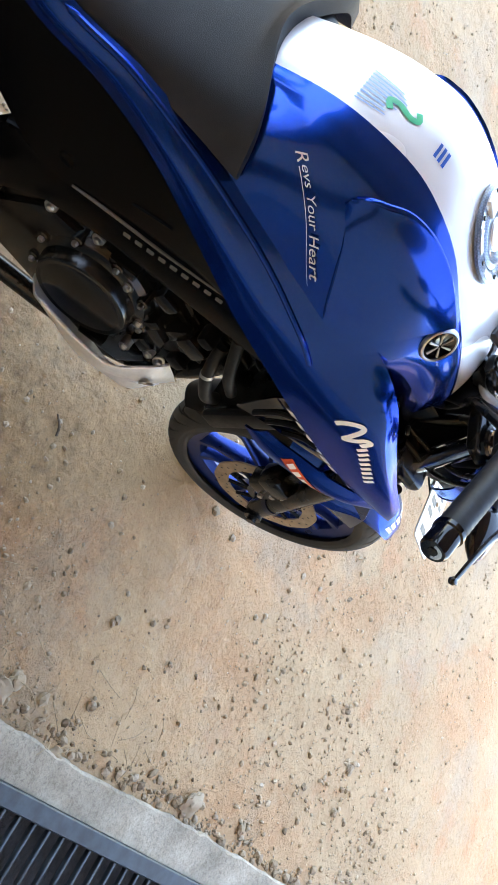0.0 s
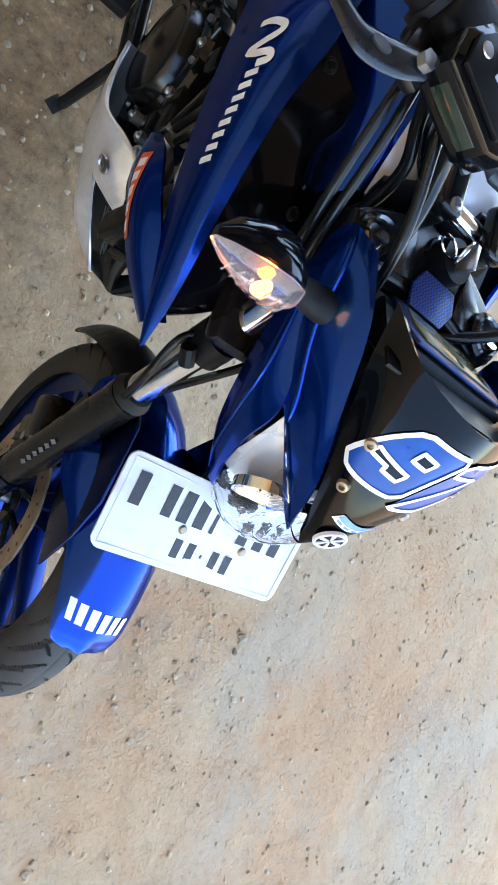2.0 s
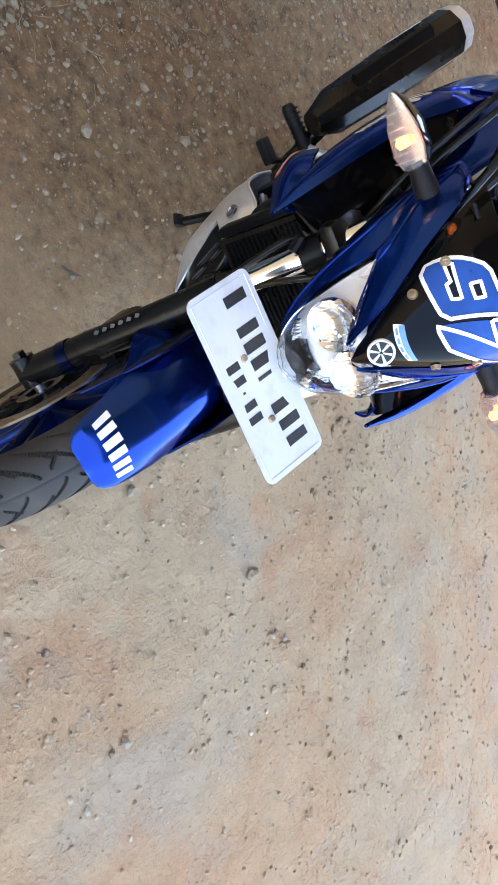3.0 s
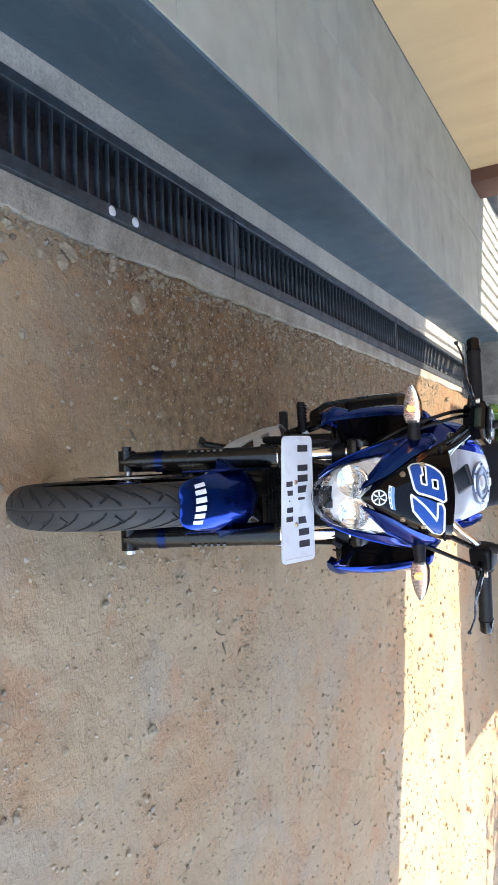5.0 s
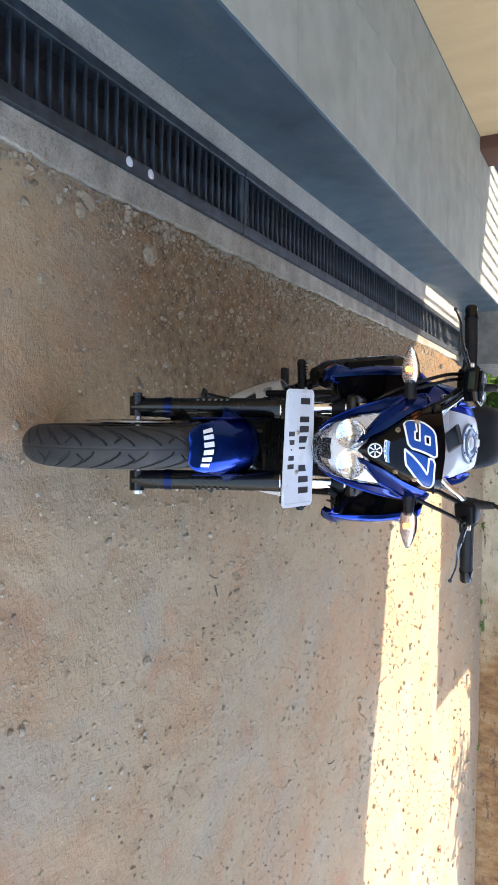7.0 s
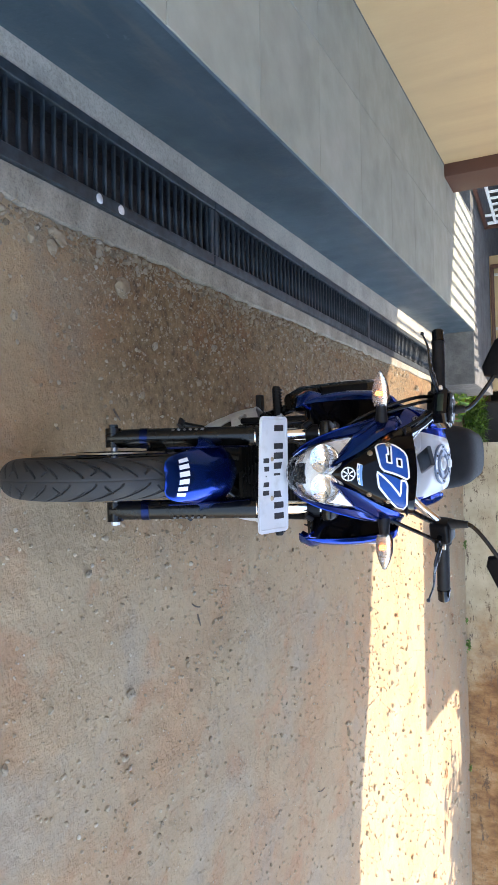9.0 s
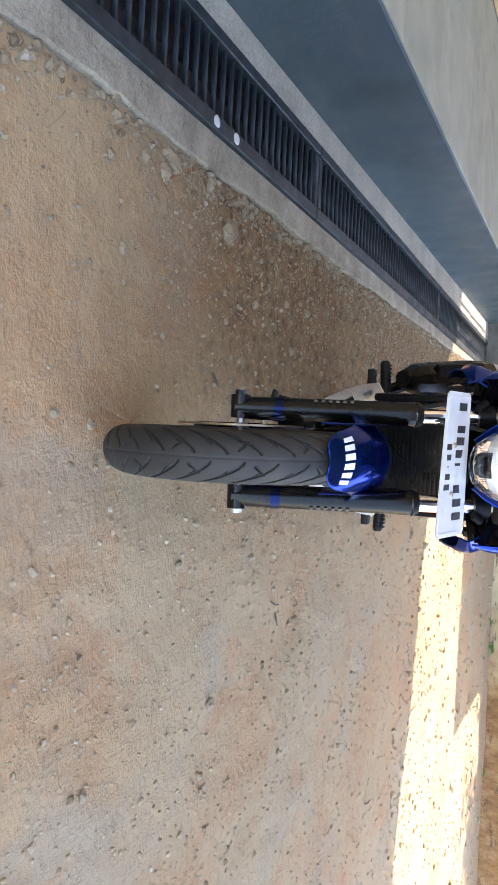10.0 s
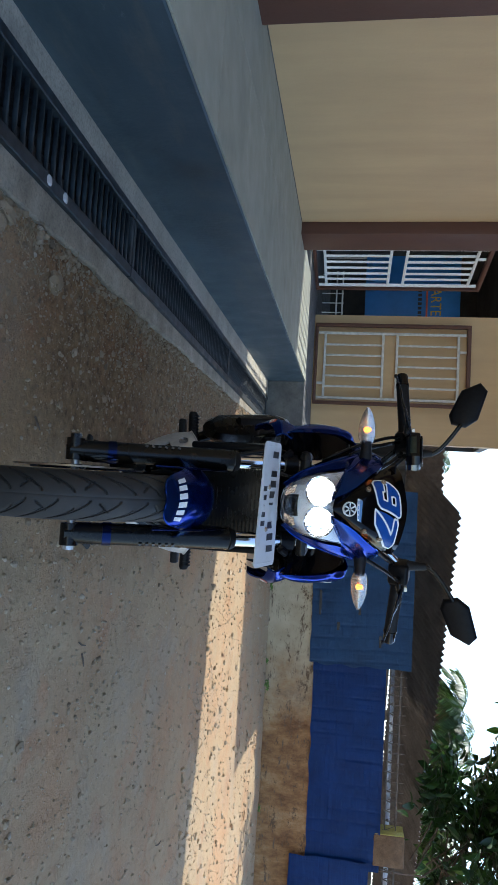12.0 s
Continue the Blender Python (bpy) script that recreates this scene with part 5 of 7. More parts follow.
both(build_cowl)
part("steering_head", box(-0.085, 0.085, 0.315, 0.455, 0.70, 0.89, 0.02), panel_black, bike)
part("head_bracket", box(-0.08, 0.08, 0.19, 0.27, 0.80, 0.95, 0.02), black_plastic, bike)


def build_indicator(s):
    ind = part("indicator", tube([(s * 0.115, 0.215, 0.945), (s * 0.150, 0.213, 0.946), (s * 0.165, 0.212, 0.946)], [0.017, 0.013, 0.013], 16), rubber, bike, "clear indicator on a black stalk")
    bm = bmesh.new()
    rings = []
    for x, w, h in ((0.160, 0.015, 0.016), (0.175, 0.022, 0.021), (0.205, 0.021, 0.0195), (0.230, 0.013, 0.012), (0.245, 0.004, 0.004)):
        rings.append([bm.verts.new((s * x, 0.208 + w * 1.9 * max(0, math.cos(a)), 0.946 + h * math.sin(a))) for a in [2 * math.pi * k / 24 for k in range(24)]])
    for p, q in zip(rings, rings[1:]):
        for k in range(24):
            bm.faces.new((p[k], p[(k + 1) % 24], q[(k + 1) % 24], q[k]))
    bm.faces.new(rings[0])
    bm.faces.new(rings[-1])
    bmesh.ops.recalc_face_normals(bm, faces=bm.faces)
    part("housing", bm, black_gloss, ind)
    bm = bmesh.new()
    rings = []
    for x, w, h in ((0.160, 0.005, 0.014), (0.176, 0.004, 0.0185), (0.205, 0.004, 0.017), (0.230, 0.003, 0.010), (0.243, 0.001, 0.003)):
        rings.append([bm.verts.new((s * x, 0.2065 - w * math.cos(math.pi * k / 10 - math.pi / 2), 0.946 + h * (k / 5 - 1))) for k in range(11)])
    for p, q in zip(rings, rings[1:]):
        for k in range(10):
            bm.faces.new((p[k], p[k + 1], q[k + 1], q[k]))
    bmesh.ops.solidify(bm, geom=list(bm.faces), thickness=0.001)
    part("reflector", bm, lamp_chrome, ind, "bright reflector inside the lens")
    bm = bmesh.new()
    rings = []
    for x, w, h in ((0.158, 0.014, 0.015), (0.176, 0.021, 0.020), (0.205, 0.020, 0.0185), (0.230, 0.012, 0.0115), (0.246, 0.003, 0.0035)):
        rings.append([bm.verts.new((s * x, 0.206 - w * max(0, math.cos(a)), 0.946 + h * math.sin(a))) for a in [2 * math.pi * k / 24 for k in range(24)]])
    for p, q in zip(rings, rings[1:]):
        for k in range(24):
            bm.faces.new((p[k], p[(k + 1) % 24], q[(k + 1) % 24], q[k]))
    bm.faces.new(rings[0])
    bm.faces.new(rings[-1])
    bmesh.ops.recalc_face_normals(bm, faces=bm.faces)
    gl = part("lens", bm, amber_glass, ind, "clear ribbed lens")
    gl.visible_shadow = False
    part("bulb", lathe([(0.0, 0.010), (0.005, 0.007), (0.0065, -0.005), (0.0, -0.009)], 14, Matrix.Translation((s * 0.190, 0.195, 0.946))), amber_bulb, ind, "amber bulb")
    ribs = bmesh.new()
    for k in range(7):
        x = 0.170 + k * 0.009
        tube([(s * x, 0.188 + 0.00012 * k * k, 0.931 + 0.001 * k), (s * x, 0.184 + 0.0003 * k * k, 0.946), (s * x, 0.188 + 0.00012 * k * k, 0.961 - 0.001 * k)], 0.0010, 5, 3, ribs)
    part("lens_ribs", ribs, amber_glass, ind)


both(build_indicator)


def build_cluster():
    m = Matrix.Translation((0, 0.224, 0.986)) @ pose(0, 0, 0, -43, 0, 0) @ Matrix.Diagonal((0.86, 0.86, 1, 1))
    c = part("instrument_pod", prism([(-0.088, -0.045), (0.088, -0.045), (0.10, 0.0), (0.075, 0.055), (-0.075, 0.055), (-0.10, 0.0)], 0.03, m @ pose(0, 0, -0.03), 0.006), black_plastic, bike, "black instrument pod with a blue carbon bezel")
    part("bezel", prism([(-0.080, -0.040), (0.080, -0.040), (0.090, 0.0), (0.068, 0.048), (-0.068, 0.048), (-0.090, 0.0)], 0.004, m @ pose(0, 0, 0.001), 0.001), bezel_carbon, c, "blue carbon-pattern bezel")
    part("screen", prism([(-0.062, -0.026), (0.062, -0.026), (0.068, 0.0), (0.055, 0.034), (-0.055, 0.034), (-0.068, 0.0)], 0.002, m @ pose(0, 0, 0.0052), 0.0005), lcd, c, "green-grey display")
    for x, y, w, h in ((-0.036, -0.012, 0.0022, 0.024), (-0.026, -0.012, 0.0022, 0.024), (-0.018, -0.012, 0.0022, 0.024), (-0.008, -0.012, 0.0022, 0.024),
                       (0.010, -0.010, 0.034, 0.0022), (0.010, -0.002, 0.022, 0.0022), (0.010, 0.008, 0.030, 0.0030), (-0.040, 0.022, 0.070, 0.0026)):
        part("segment", prism([(x, y), (x + w, y), (x + w, y + h), (x, y + h)], 0.0002, m @ pose(0, 0, 0.00725)), lcd_mark, c, "dull display segment")
    part("cowl_rear", prism([(-0.105, -0.06), (0.105, -0.06), (0.085, 0.02), (-0.085, 0.02)], 0.004, Matrix.Translation((0, 0.215, 0.985)) @ pose(0, 0, 0, -30), 0.001), black_plastic, c)


build_cluster()


def key_and_yoke():
    k = part("ignition_lock", lathe([(0.0, 0.0), (0.022, 0.0), (0.024, -0.01), (0.024, -0.05), (0.0, -0.05)], 20, Matrix.Translation((0, 0.325, 0.974))), black_plastic, bike)
    part("key", box(-0.003, 0.003, 0.312, 0.338, 0.972, 0.994, 0.001), steel, k, "ignition key")
    bm = bmesh.new()
    for cx, cz, tilt in ((-0.02, 0.994, 30), (-0.034, 0.986, -40)):
        m = Matrix.Translation((cx, 0.318, cz)) @ pose(0, 0, 0, tilt, 50, 0)
        tube([m @ Vector((0.012 * math.cos(a), 0.012 * math.sin(a), 0)) for a in [2 * math.pi * i / 20 for i in range(21)]], 0.0012, 6, 1, bm, caps=False)
    part("key_ring", bm, chrome, k, "chrome key ring")
    part("lock_plate", prism([(-0.026, -0.018), (0.026, -0.018), (0.034, 0.0), (0.024, 0.018), (-0.024, 0.018), (-0.034, 0.0)], 0.004, Matrix.Translation((-0.004, 0.284, 0.956)) @ pose(0, 0, 0, 14), 0.001), bezel_carbon, k, "blue carbon-pattern cover")


key_and_yoke()

# handlebar with controls
BAR = [(0.0, 0.375, 0.962), (0.06, 0.376, 0.966), (0.10, 0.382, 0.994), (0.15, 0.392, 1.046), (0.20, 0.404, 1.052), (0.37, 0.466, 1.040)]


def build_handlebar():
    full = [(-x, y, z) for x, y, z in BAR[:0:-1]] + BAR
    h = part("handlebar", tube(full, 0.011, 16, 6), chrome, bike, "chromed handlebar with black controls")
    for x in (-0.042, 0.042):
        part("bar_riser", box(x - 0.017, x + 0.017, 0.352, 0.402, 0.945, 0.966, 0.004), black_metal, h)
        cl = part("bar_clamp", box(x - 0.016, x + 0.016, 0.349, 0.405, 0.9675, 0.987, 0.007, 3), engine_black, h)
        for y in (0.357, 0.397):
            part("clamp_bolt", lathe([(0.0, 0.002), (0.003, 0.002), (0.0035, 0.005), (0.0062, 0.0045), (0.007, 0.0)], 16, Matrix.Translation((x, y, 0.986))), steel, cl, "socket bolt of the clamp")
    ax = Vector((-0.024, -0.080, 0.0465)).normalized()
    ay = (Vector((0.053, 0.004, 0.0065)) - ax * Vector((0.053, 0.004, 0.0065)).dot(ax)).normalized()
    az = ax.cross(ay)
    m = Matrix(((ax.x, ay.x, az.x, -0.019), (ax.y, ay.y, az.y, 0.4025), (ax.z, ay.z, az.z, 1.018), (0, 0, 0, 1)))
    pad = prism([(-0.048, -0.026), (0.047, -0.028), (0.049, 0.026), (-0.047, 0.028)], 0.014, m @ pose(0, 0, -0.013), 0.006, seg=4)
    part("strap_pad", pad, pad_grey, h, "satin dark grey pad over the bar clamp")

    def half(s):
        def on(t):
            a, b = Vector((s * 0.20, 0.404, 1.052)), Vector((s * 0.37, 0.466, 1.040))
            return a.lerp(b, t)

        g = bmesh.new()
        pts = [on(t / 40) for t in range(0, 33)]
        tube(pts, [0.0165 + (0.0009 if i % 2 else 0.0) for i in range(33)], 28, 1, g)
        part("grip", g, rubber, h, "ribbed black rubber grip")
        part("grip_flange", tube([on(-0.02), on(0.02)], 0.023, 24), rubber, h)
        part("bar_end", tube([on(0.80), on(0.83), on(0.84), on(0.98), on(1.0)], [0.0185, 0.0185, 0.0165, 0.0165, 0.014], 24), black_gloss, h, "gloss black bar end")
        part("bar_end_bolt", tube([on(1.0), on(1.006)], 0.006, 6), black_metal, h)
        c = on(-0.18)
        m = Matrix.Translation(c) @ pose(0, 0, 0, 12, 0, s * 20)
        part("switch_housing", _moved(box(-0.030, 0.030, -0.026, 0.028, -0.028, 0.026, 0.010, 3), m), black_plastic, h, "black switch housing")
        part("switch_button", _moved(box(-0.012, 0.012, 0.020, 0.036, 0.004, 0.020, 0.004), m), dark_red if s < 0 else black_metal, h, "small dark red stop switch" if s < 0 else "")
        # lever: a flat curved blade ahead of the grip
        q = on(-0.15)
        piv = Vector((s * 0.205, 0.340, 1.060))
        tip = Vector((s * 0.352, 0.367, 1.018))
        bl = bmesh.new()
        path = [piv + Vector((-s * 0.006, 0.004, 0)), piv.lerp(tip, 0.10) + Vector((0, -0.008, -0.001)), piv.lerp(tip, 0.26) + Vector((0, -0.016, -0.001)), piv.lerp(tip, 0.36) + Vector((0, -0.014, 0.0)), piv.lerp(tip, 0.5) + Vector((0, -0.003, 0)), piv.lerp(tip, 0.75) + Vector((0, 0.005, 0.004)), tip + Vector((0, -0.002, 0))]
        tube(path, [0.010, 0.0125, 0.0120, 0.0090, 0.0068, 0.0060, 0.005], 14, 5, bl, 0.42)
        lathe([(0.0, 0.0050), (0.004, 0.004), (0.0055, 0.0), (0.004, -0.004), (0.0, -0.0050)], 18, Matrix.Translation(tip), bl)
        lv = part("brake_lever" if s < 0 else "clutch_lever", bl, lever_paint, bike, "gloss black forged lever with a small ball end")
        # no hole is cut: a dark inset carries the slot's shade
        hc = piv.lerp(tip, 0.22) + Vector((0, -0.014, 0.0040))
        slot = [(0.0075 * math.cos(2 * math.pi * k / 20) * (1.0 if abs(math.cos(2 * math.pi * k / 20)) < 0.7 else 1.1), 0.0045 * math.sin(2 * math.pi * k / 20)) for k in range(20)]
        part("slot_inset", prism(slot, 0.0018, Matrix.Translation(hc) @ pose(0, 0, 0, 0, s * 14, s * 12)), plate_black, lv, "dark inset painted for the shade in the hub's slot")
        part("pivot_bolt", tube([piv + Vector((0, 0, 0.004)), piv + Vector((0, 0, 0.011))], 0.0075, 6), steel, lv, "steel pivot bolt")
        part("lever_perch", _moved(box(-0.016, 0.014, -0.010, 0.056, -0.016, -0.003, 0.005), Matrix.Translation(piv) @ pose(0, 0, 0, 0, 0, s * 18)), black_metal, h)
        part("perch_clamp", tube([on(-0.10), on(-0.03)], 0.018, 20), black_metal, h)
        # mirror
        base = c + Vector((-s * 0.02, -0.01, 0.018))
        mc = Vector((s * 0.285, 0.394, 1.216))
        part("mirror_boot", tube([base, base + Vector((0, -0.004, 0.05))], [0.014, 0.009], 14), rubber, h)
        part("mirror_stem", tube([base, base + Vector((s * 0.004, -0.006, 0.06)), base.lerp(mc, 0.6) + Vector((0, -0.01, 0.035)), mc + Vector((-s * 0.05, 0.0, -0.032))], 0.0055, 10, 6), black_metal, h)
        mm = Matrix.Translation(mc) @ pose(0, 0, 0, 96, s * -20, s * 8) @ Matrix.Diagonal((s, 1, 1, 1))
        shell = prism([(-0.066, -0.026), (-0.045, -0.040), (0.030, -0.034), (0.068, 0.004), (0.052, 0.030), (-0.030, 0.034), (-0.062, 0.012)], 0.026, mm @ pose(0, 0, -0.013), 0.010, seg=3)
        sh = part("mirror_shell", shell, black_plastic, bike, "black angular mirror shell")
        part("mirror_glass", prism([(-0.058, -0.022), (-0.041, -0.034), (0.028, -0.028), (0.060, 0.005), (0.047, 0.025), (-0.028, 0.028), (-0.055, 0.010)], 0.0015, mm @ pose(0, 0, -0.0155)), chrome, sh, "mirror glass")

    both(half)
    # brake fluid reservoir on the right control
    m = Matrix.Translation((-0.152, 0.349, 1.078)) @ pose(0, 0, 0, 6, 0, -21) @ Matrix.Diagonal((1.22, 1.08, 1, 1))
    r = part("brake_reservoir", prism([(-0.034, -0.026), (0.022, -0.030), (0.038, -0.016), (0.038, 0.018), (0.022, 0.030), (-0.030, 0.028), (-0.040, 0.0)], 0.038, m @ pose(0, 0, -0.026), 0.006), black_gloss, bike, "black brake fluid reservoir with screwed lid")
    part("lid", prism([(-0.028, -0.021), (0.018, -0.024), (0.031, -0.012), (0.031, 0.014), (0.018, 0.024), (-0.024, 0.022), (-0.033, 0.0)], 0.005, m @ pose(0, 0, 0.012), 0.0015), black_plastic, r)
    part("sight_window", prism([(-0.024, -0.0276), (0.016, -0.0304), (0.016, -0.0290), (-0.024, -0.0262)], 0.016, m @ pose(0, 0, -0.014), 0.0004), sight_glass, r, "greenish sight window")
    for x in (-0.024, 0.024):
        part("screw", lathe([(0.0, 0.0015), (0.0045, 0.0012), (0.005, 0.0)], 12, m @ pose(x, 0.0, 0.017)), steel, r, "bright lid screw")
    for k in range(5):
        bm = prism([(-0.010 + k * 0.005, -0.004), (-0.0065 + k * 0.005, -0.004), (-0.0065 + k * 0.005, 0.003), (-0.010 + k * 0.005, 0.003)], 0.0004, m @ pose(0, 0, 0.0172))
        part("lid_print", bm, grey_vinyl, r, "tiny pale print")


build_handlebar()

# cover between the steering head and the tank nose
part("tank_bracket", prism([(-0.075, 0.900), (0.075, 0.900), (0.090, 0.935), (0.070, 0.960), (-0.070, 0.960), (-0.090, 0.935)], 0.008, Matrix(((1, 0, 0, 0), (0, 0, -1, 0.372), (0, 1, 0, 0), (0, 0, 0, 1))), 0.003), black_plastic, bike)

# cables and hoses round the steering head
for name, pts, r in (("throttle_cable", [(-0.175, 0.395, 1.045), (-0.168, 0.33, 1.01), (-0.14, 0.27, 0.93), (-0.10, 0.25, 0.86), (-0.07, 0.36, 0.80)], 0.0045),
                     ("throttle_cable", [(-0.185, 0.392, 1.045), (-0.182, 0.325, 1.005), (-0.15, 0.262, 0.92), (-0.11, 0.24, 0.84), (-0.08, 0.36, 0.79)], 0.0045),
                     ("brake_hose", [(-0.145, 0.335, 1.04), (-0.11, 0.27, 1.0), (-0.07, 0.235, 0.92), (-0.06, 0.20, 0.80), (-0.085, 0.16, 0.68), (-0.08, 0.13, 0.52), (-0.08, 0.10, 0.45)], 0.005),
                     ("clutch_cable", [(0.19, 0.34, 1.05), (0.15, 0.26, 1.0), (0.11, 0.22, 0.92), (0.09, 0.24, 0.82), (0.08, 0.40, 0.74)], 0.005),
                     ("wiring_loom", [(0.15, 0.38, 1.04), (0.10, 0.30, 0.98), (0.03, 0.27, 0.92), (0.0, 0.30, 0.85)], 0.007),
                     ("wiring_loom", [(-0.155, 0.400, 1.030), (-0.115, 0.392, 0.985), (-0.085, 0.372, 0.952), (-0.075, 0.352, 0.90), (-0.06, 0.37, 0.82)], 0.0065),
                     ("brake_hose", [(-0.140, 0.345, 1.052), (-0.112, 0.332, 1.022), (-0.090, 0.300, 0.985), (-0.078, 0.262, 0.93), (-0.070, 0.225, 0.86)], 0.0065),
                     ("wiring_loom", [(-0.04, 0.27, 0.90), (-0.05, 0.30, 0.82), (-0.045, 0.345, 0.79), (-0.04, 0.42, 0.80)], 0.011),
                     ("brake_hose", [(-0.10, 0.215, 0.765), (-0.125, 0.20, 0.745), (-0.120, 0.16, 0.69), (-0.098, 0.13, 0.60)], 0.005)):
    part(name, tube(pts, r, 16, 8), black_metal, bike)

# ---- fuel tank: silver crown, blue flanks and side wings ----
# along u: from the front of the tank to the seat; along v: from the ridge outwards and down
TANK = [
    # y,    ridge z, seam (x, z), shoulder (x, z), flank (x, z), foot (x, z)
    (0.366, 0.925, (0.080, 0.905), (0.090, 0.890), (0.100, 0.866), (0.097, 0.842)),
    (0.404, 0.968, (0.091, 0.940), (0.100, 0.928), (0.112, 0.902), (0.110, 0.860)),
    (0.475, 0.998, (0.094, 0.979), (0.108, 0.970), (0.128, 0.935), (0.144, 0.878)),
    (0.545, 1.016, (0.087, 1.000), (0.116, 0.988), (0.150, 0.948), (0.178, 0.896)),
    (0.620, 1.030, (0.077, 1.018), (0.126, 0.998), (0.155, 0.952), (0.172, 0.884)),
    (0.700, 1.026, (0.070, 1.016), (0.122, 0.990), (0.146, 0.944), (0.160, 0.870)),
    (0.760, 0.998, (0.062, 0.990), (0.111, 0.966), (0.137, 0.924), (0.154, 0.858)),
    (0.815, 0.955, (0.053, 0.950), (0.096, 0.932), (0.126, 0.900), (0.148, 0.846)),
    (0.870, 0.898, (0.046, 0.893), (0.076, 0.882), (0.112, 0.864), (0.140, 0.832)),
]
crown = Sheet([[(-b[0], y, b[1]), (-b[0] * 0.75, y, z - (z - b[1]) * 0.5), (-b[0] * 0.35, y, z - 0.001), (0, y, z), (b[0] * 0.35, y, z - 0.001), (b[0] * 0.75, y, z - (z - b[1]) * 0.5), (b[0], y, b[1])] for y, z, b, c, d, e in TANK])
flank = Sheet([[(-b[0], y, b[1]), (-(b[0] + c[0]) / 2 - 0.002, y, (b[1] + c[1]) / 2 + 0.004), (-c[0], y, c[1]), (-d[0], y, d[1]), (-e[0], y, e[1])] for y, z, b, c, d, e in TANK])


def build_tank():
    t = part("fuel_tank", crown.mesh(48, 30, 0.006, -1), silver_paint, bike, "silver tank crown between blue flanks", 60)
    p, n = crown.at(0.425, 0.5), Vector((0, -0.20, 0.98)).normalized()
    m = Matrix.Translation(p - n * 0.002) @ n.to_track_quat("Z", "Y").to_matrix().to_4x4() @ Matrix.Diagonal((0.9, 0.9, 1, 1))
    ring = part("filler_ring", lathe([(0.064, 0.0), (0.064, 0.004), (0.061, 0.006), (0.049, 0.006), (0.046, 0.004)], 56, m), blue_carbon, bike, "blue-grey carbon-pattern filler ring")
    for k in range(6):
        a0 = 2 * math.pi * k / 6 + 0.25
        arc = [a0 + i * 0.055 for i in range(11)]
        outer = [(0.060 * math.cos(a), 0.060 * math.sin(a)) for a in arc]
        inner_arc = [(0.050 * math.cos(a), 0.050 * math.sin(a)) for a in arc[::-1]]
        part("ring_pad", prism(outer + inner_arc, 0.0008, m @ pose(0, 0, 0.006)), silver_paint, ring, "bright silver pad")
    for k in range(6):
        a = 2 * math.pi * k / 6
        part("screw", lathe([(0.0, 0.002), (0.003, 0.0015), (0.0035, 0.0)], 10, m @ pose(0.055 * math.cos(a), 0.055 * math.sin(a), 0.006)), black_metal, ring)
    cap = part("filler_cap", lathe([(0.0, 0.006), (0.030, 0.006), (0.034, 0.0075), (0.040, 0.0065), (0.045, 0.005), (0.046, 0.0)], 48, m), blue_carbon, bike, "round lockable filler cap in blue-grey carbon pattern")
    part("lock_disc", lathe([(0.0, 0.0095), (0.010, 0.0095), (0.012, 0.0085), (0.020, 0.0085), (0.022, 0.006)], 32, m), brushed, cap, "silver lock disc")
    part("hinge", _moved(box(-0.012, 0.012, 0.034, 0.060, 0.004, 0.011, 0.002), m), brushed, cap)
    # stickers behind the cap
    def patch(c, t):
        a = [c[0][k] + (c[1][k] - c[0][k]) * t[0] for k in (0, 1)]
        b = [c[3][k] + (c[2][k] - c[3][k]) * t[0] for k in (0, 1)]
        return a[0] + (b[0] - a[0]) * t[1], a[1] + (b[1] - a[1]) * t[1]

    quad = [(0.844, 0.147), (0.841, 0.574), (0.734, 0.469), (0.774, 0.182)]
    for k in range(9):
        r0, r1 = k / 9, (k + 0.4) / 9
        x1 = 0.96 - 0.12 * (k % 3)
        part("sticker_print", crown.decal([[patch(quad, (r0, 0.02)), patch(quad, (r1, 0.02)), patch(quad, (r1, x1)), patch(quad, (r0, x1))]], 0.0012, -1, n=3), pale_print, t, "row of pale blue print")
    wave = spline([(0.775, 0.26, 0), (0.785, 0.33, 0), (0.765, 0.35, 0), (0.735, 0.31, 0), (0.715, 0.33, 0), (0.722, 0.40, 0)], 5)
    part("sticker", crown.ribbon([(w.x, w.y) for w in wave], 0.0075, 0.0012, -1), green_vinyl, t, "green wavy sticker")
    for k in range(3):
        part("sticker", crown.decal([[(0.622 + 0.012 * k, 0.22), (0.629 + 0.012 * k, 0.22), (0.629 + 0.012 * k, 0.34), (0.622 + 0.012 * k, 0.34)]], 0.0012, -1, n=2), blue_vinyl, t, "small blue sticker line")

    def side(s):
        f = flank if s < 0 else Sheet([[(-p.x * (1.0 if c == 0 else 0.86), p.y, p.z - 0.012 * c) for c, p in enumerate(row)] for r, row in enumerate(flank.g)])
        o = -s
        p = part("tank_flank", f.mesh(48, 28, 0.006, o), blue_paint, bike, "metallic blue tank flank", 60)
        u, v = 0.326, 0.572
        pt, nn = f.at(u, v), f.normal(u, v) * o
        mm = Matrix.Translation(pt - nn * 0.002) @ nn.to_track_quat("Z", "Y").to_matrix().to_4x4() @ Matrix.Diagonal((0.84, 0.84, 1, 1))
        e = part("emblem", lathe([(0.0, 0.005), (0.023, 0.005), (0.026, 0.0065), (0.029, 0.0055), (0.031, 0.0)], 40, mm), black_gloss, p, "round black and chrome tank emblem")
        part("ring", lathe([(0.0245, 0.0056), (0.0265, 0.0072), (0.0290, 0.0062), (0.031, 0.002)], 40, mm), steel, e, "steel ring")
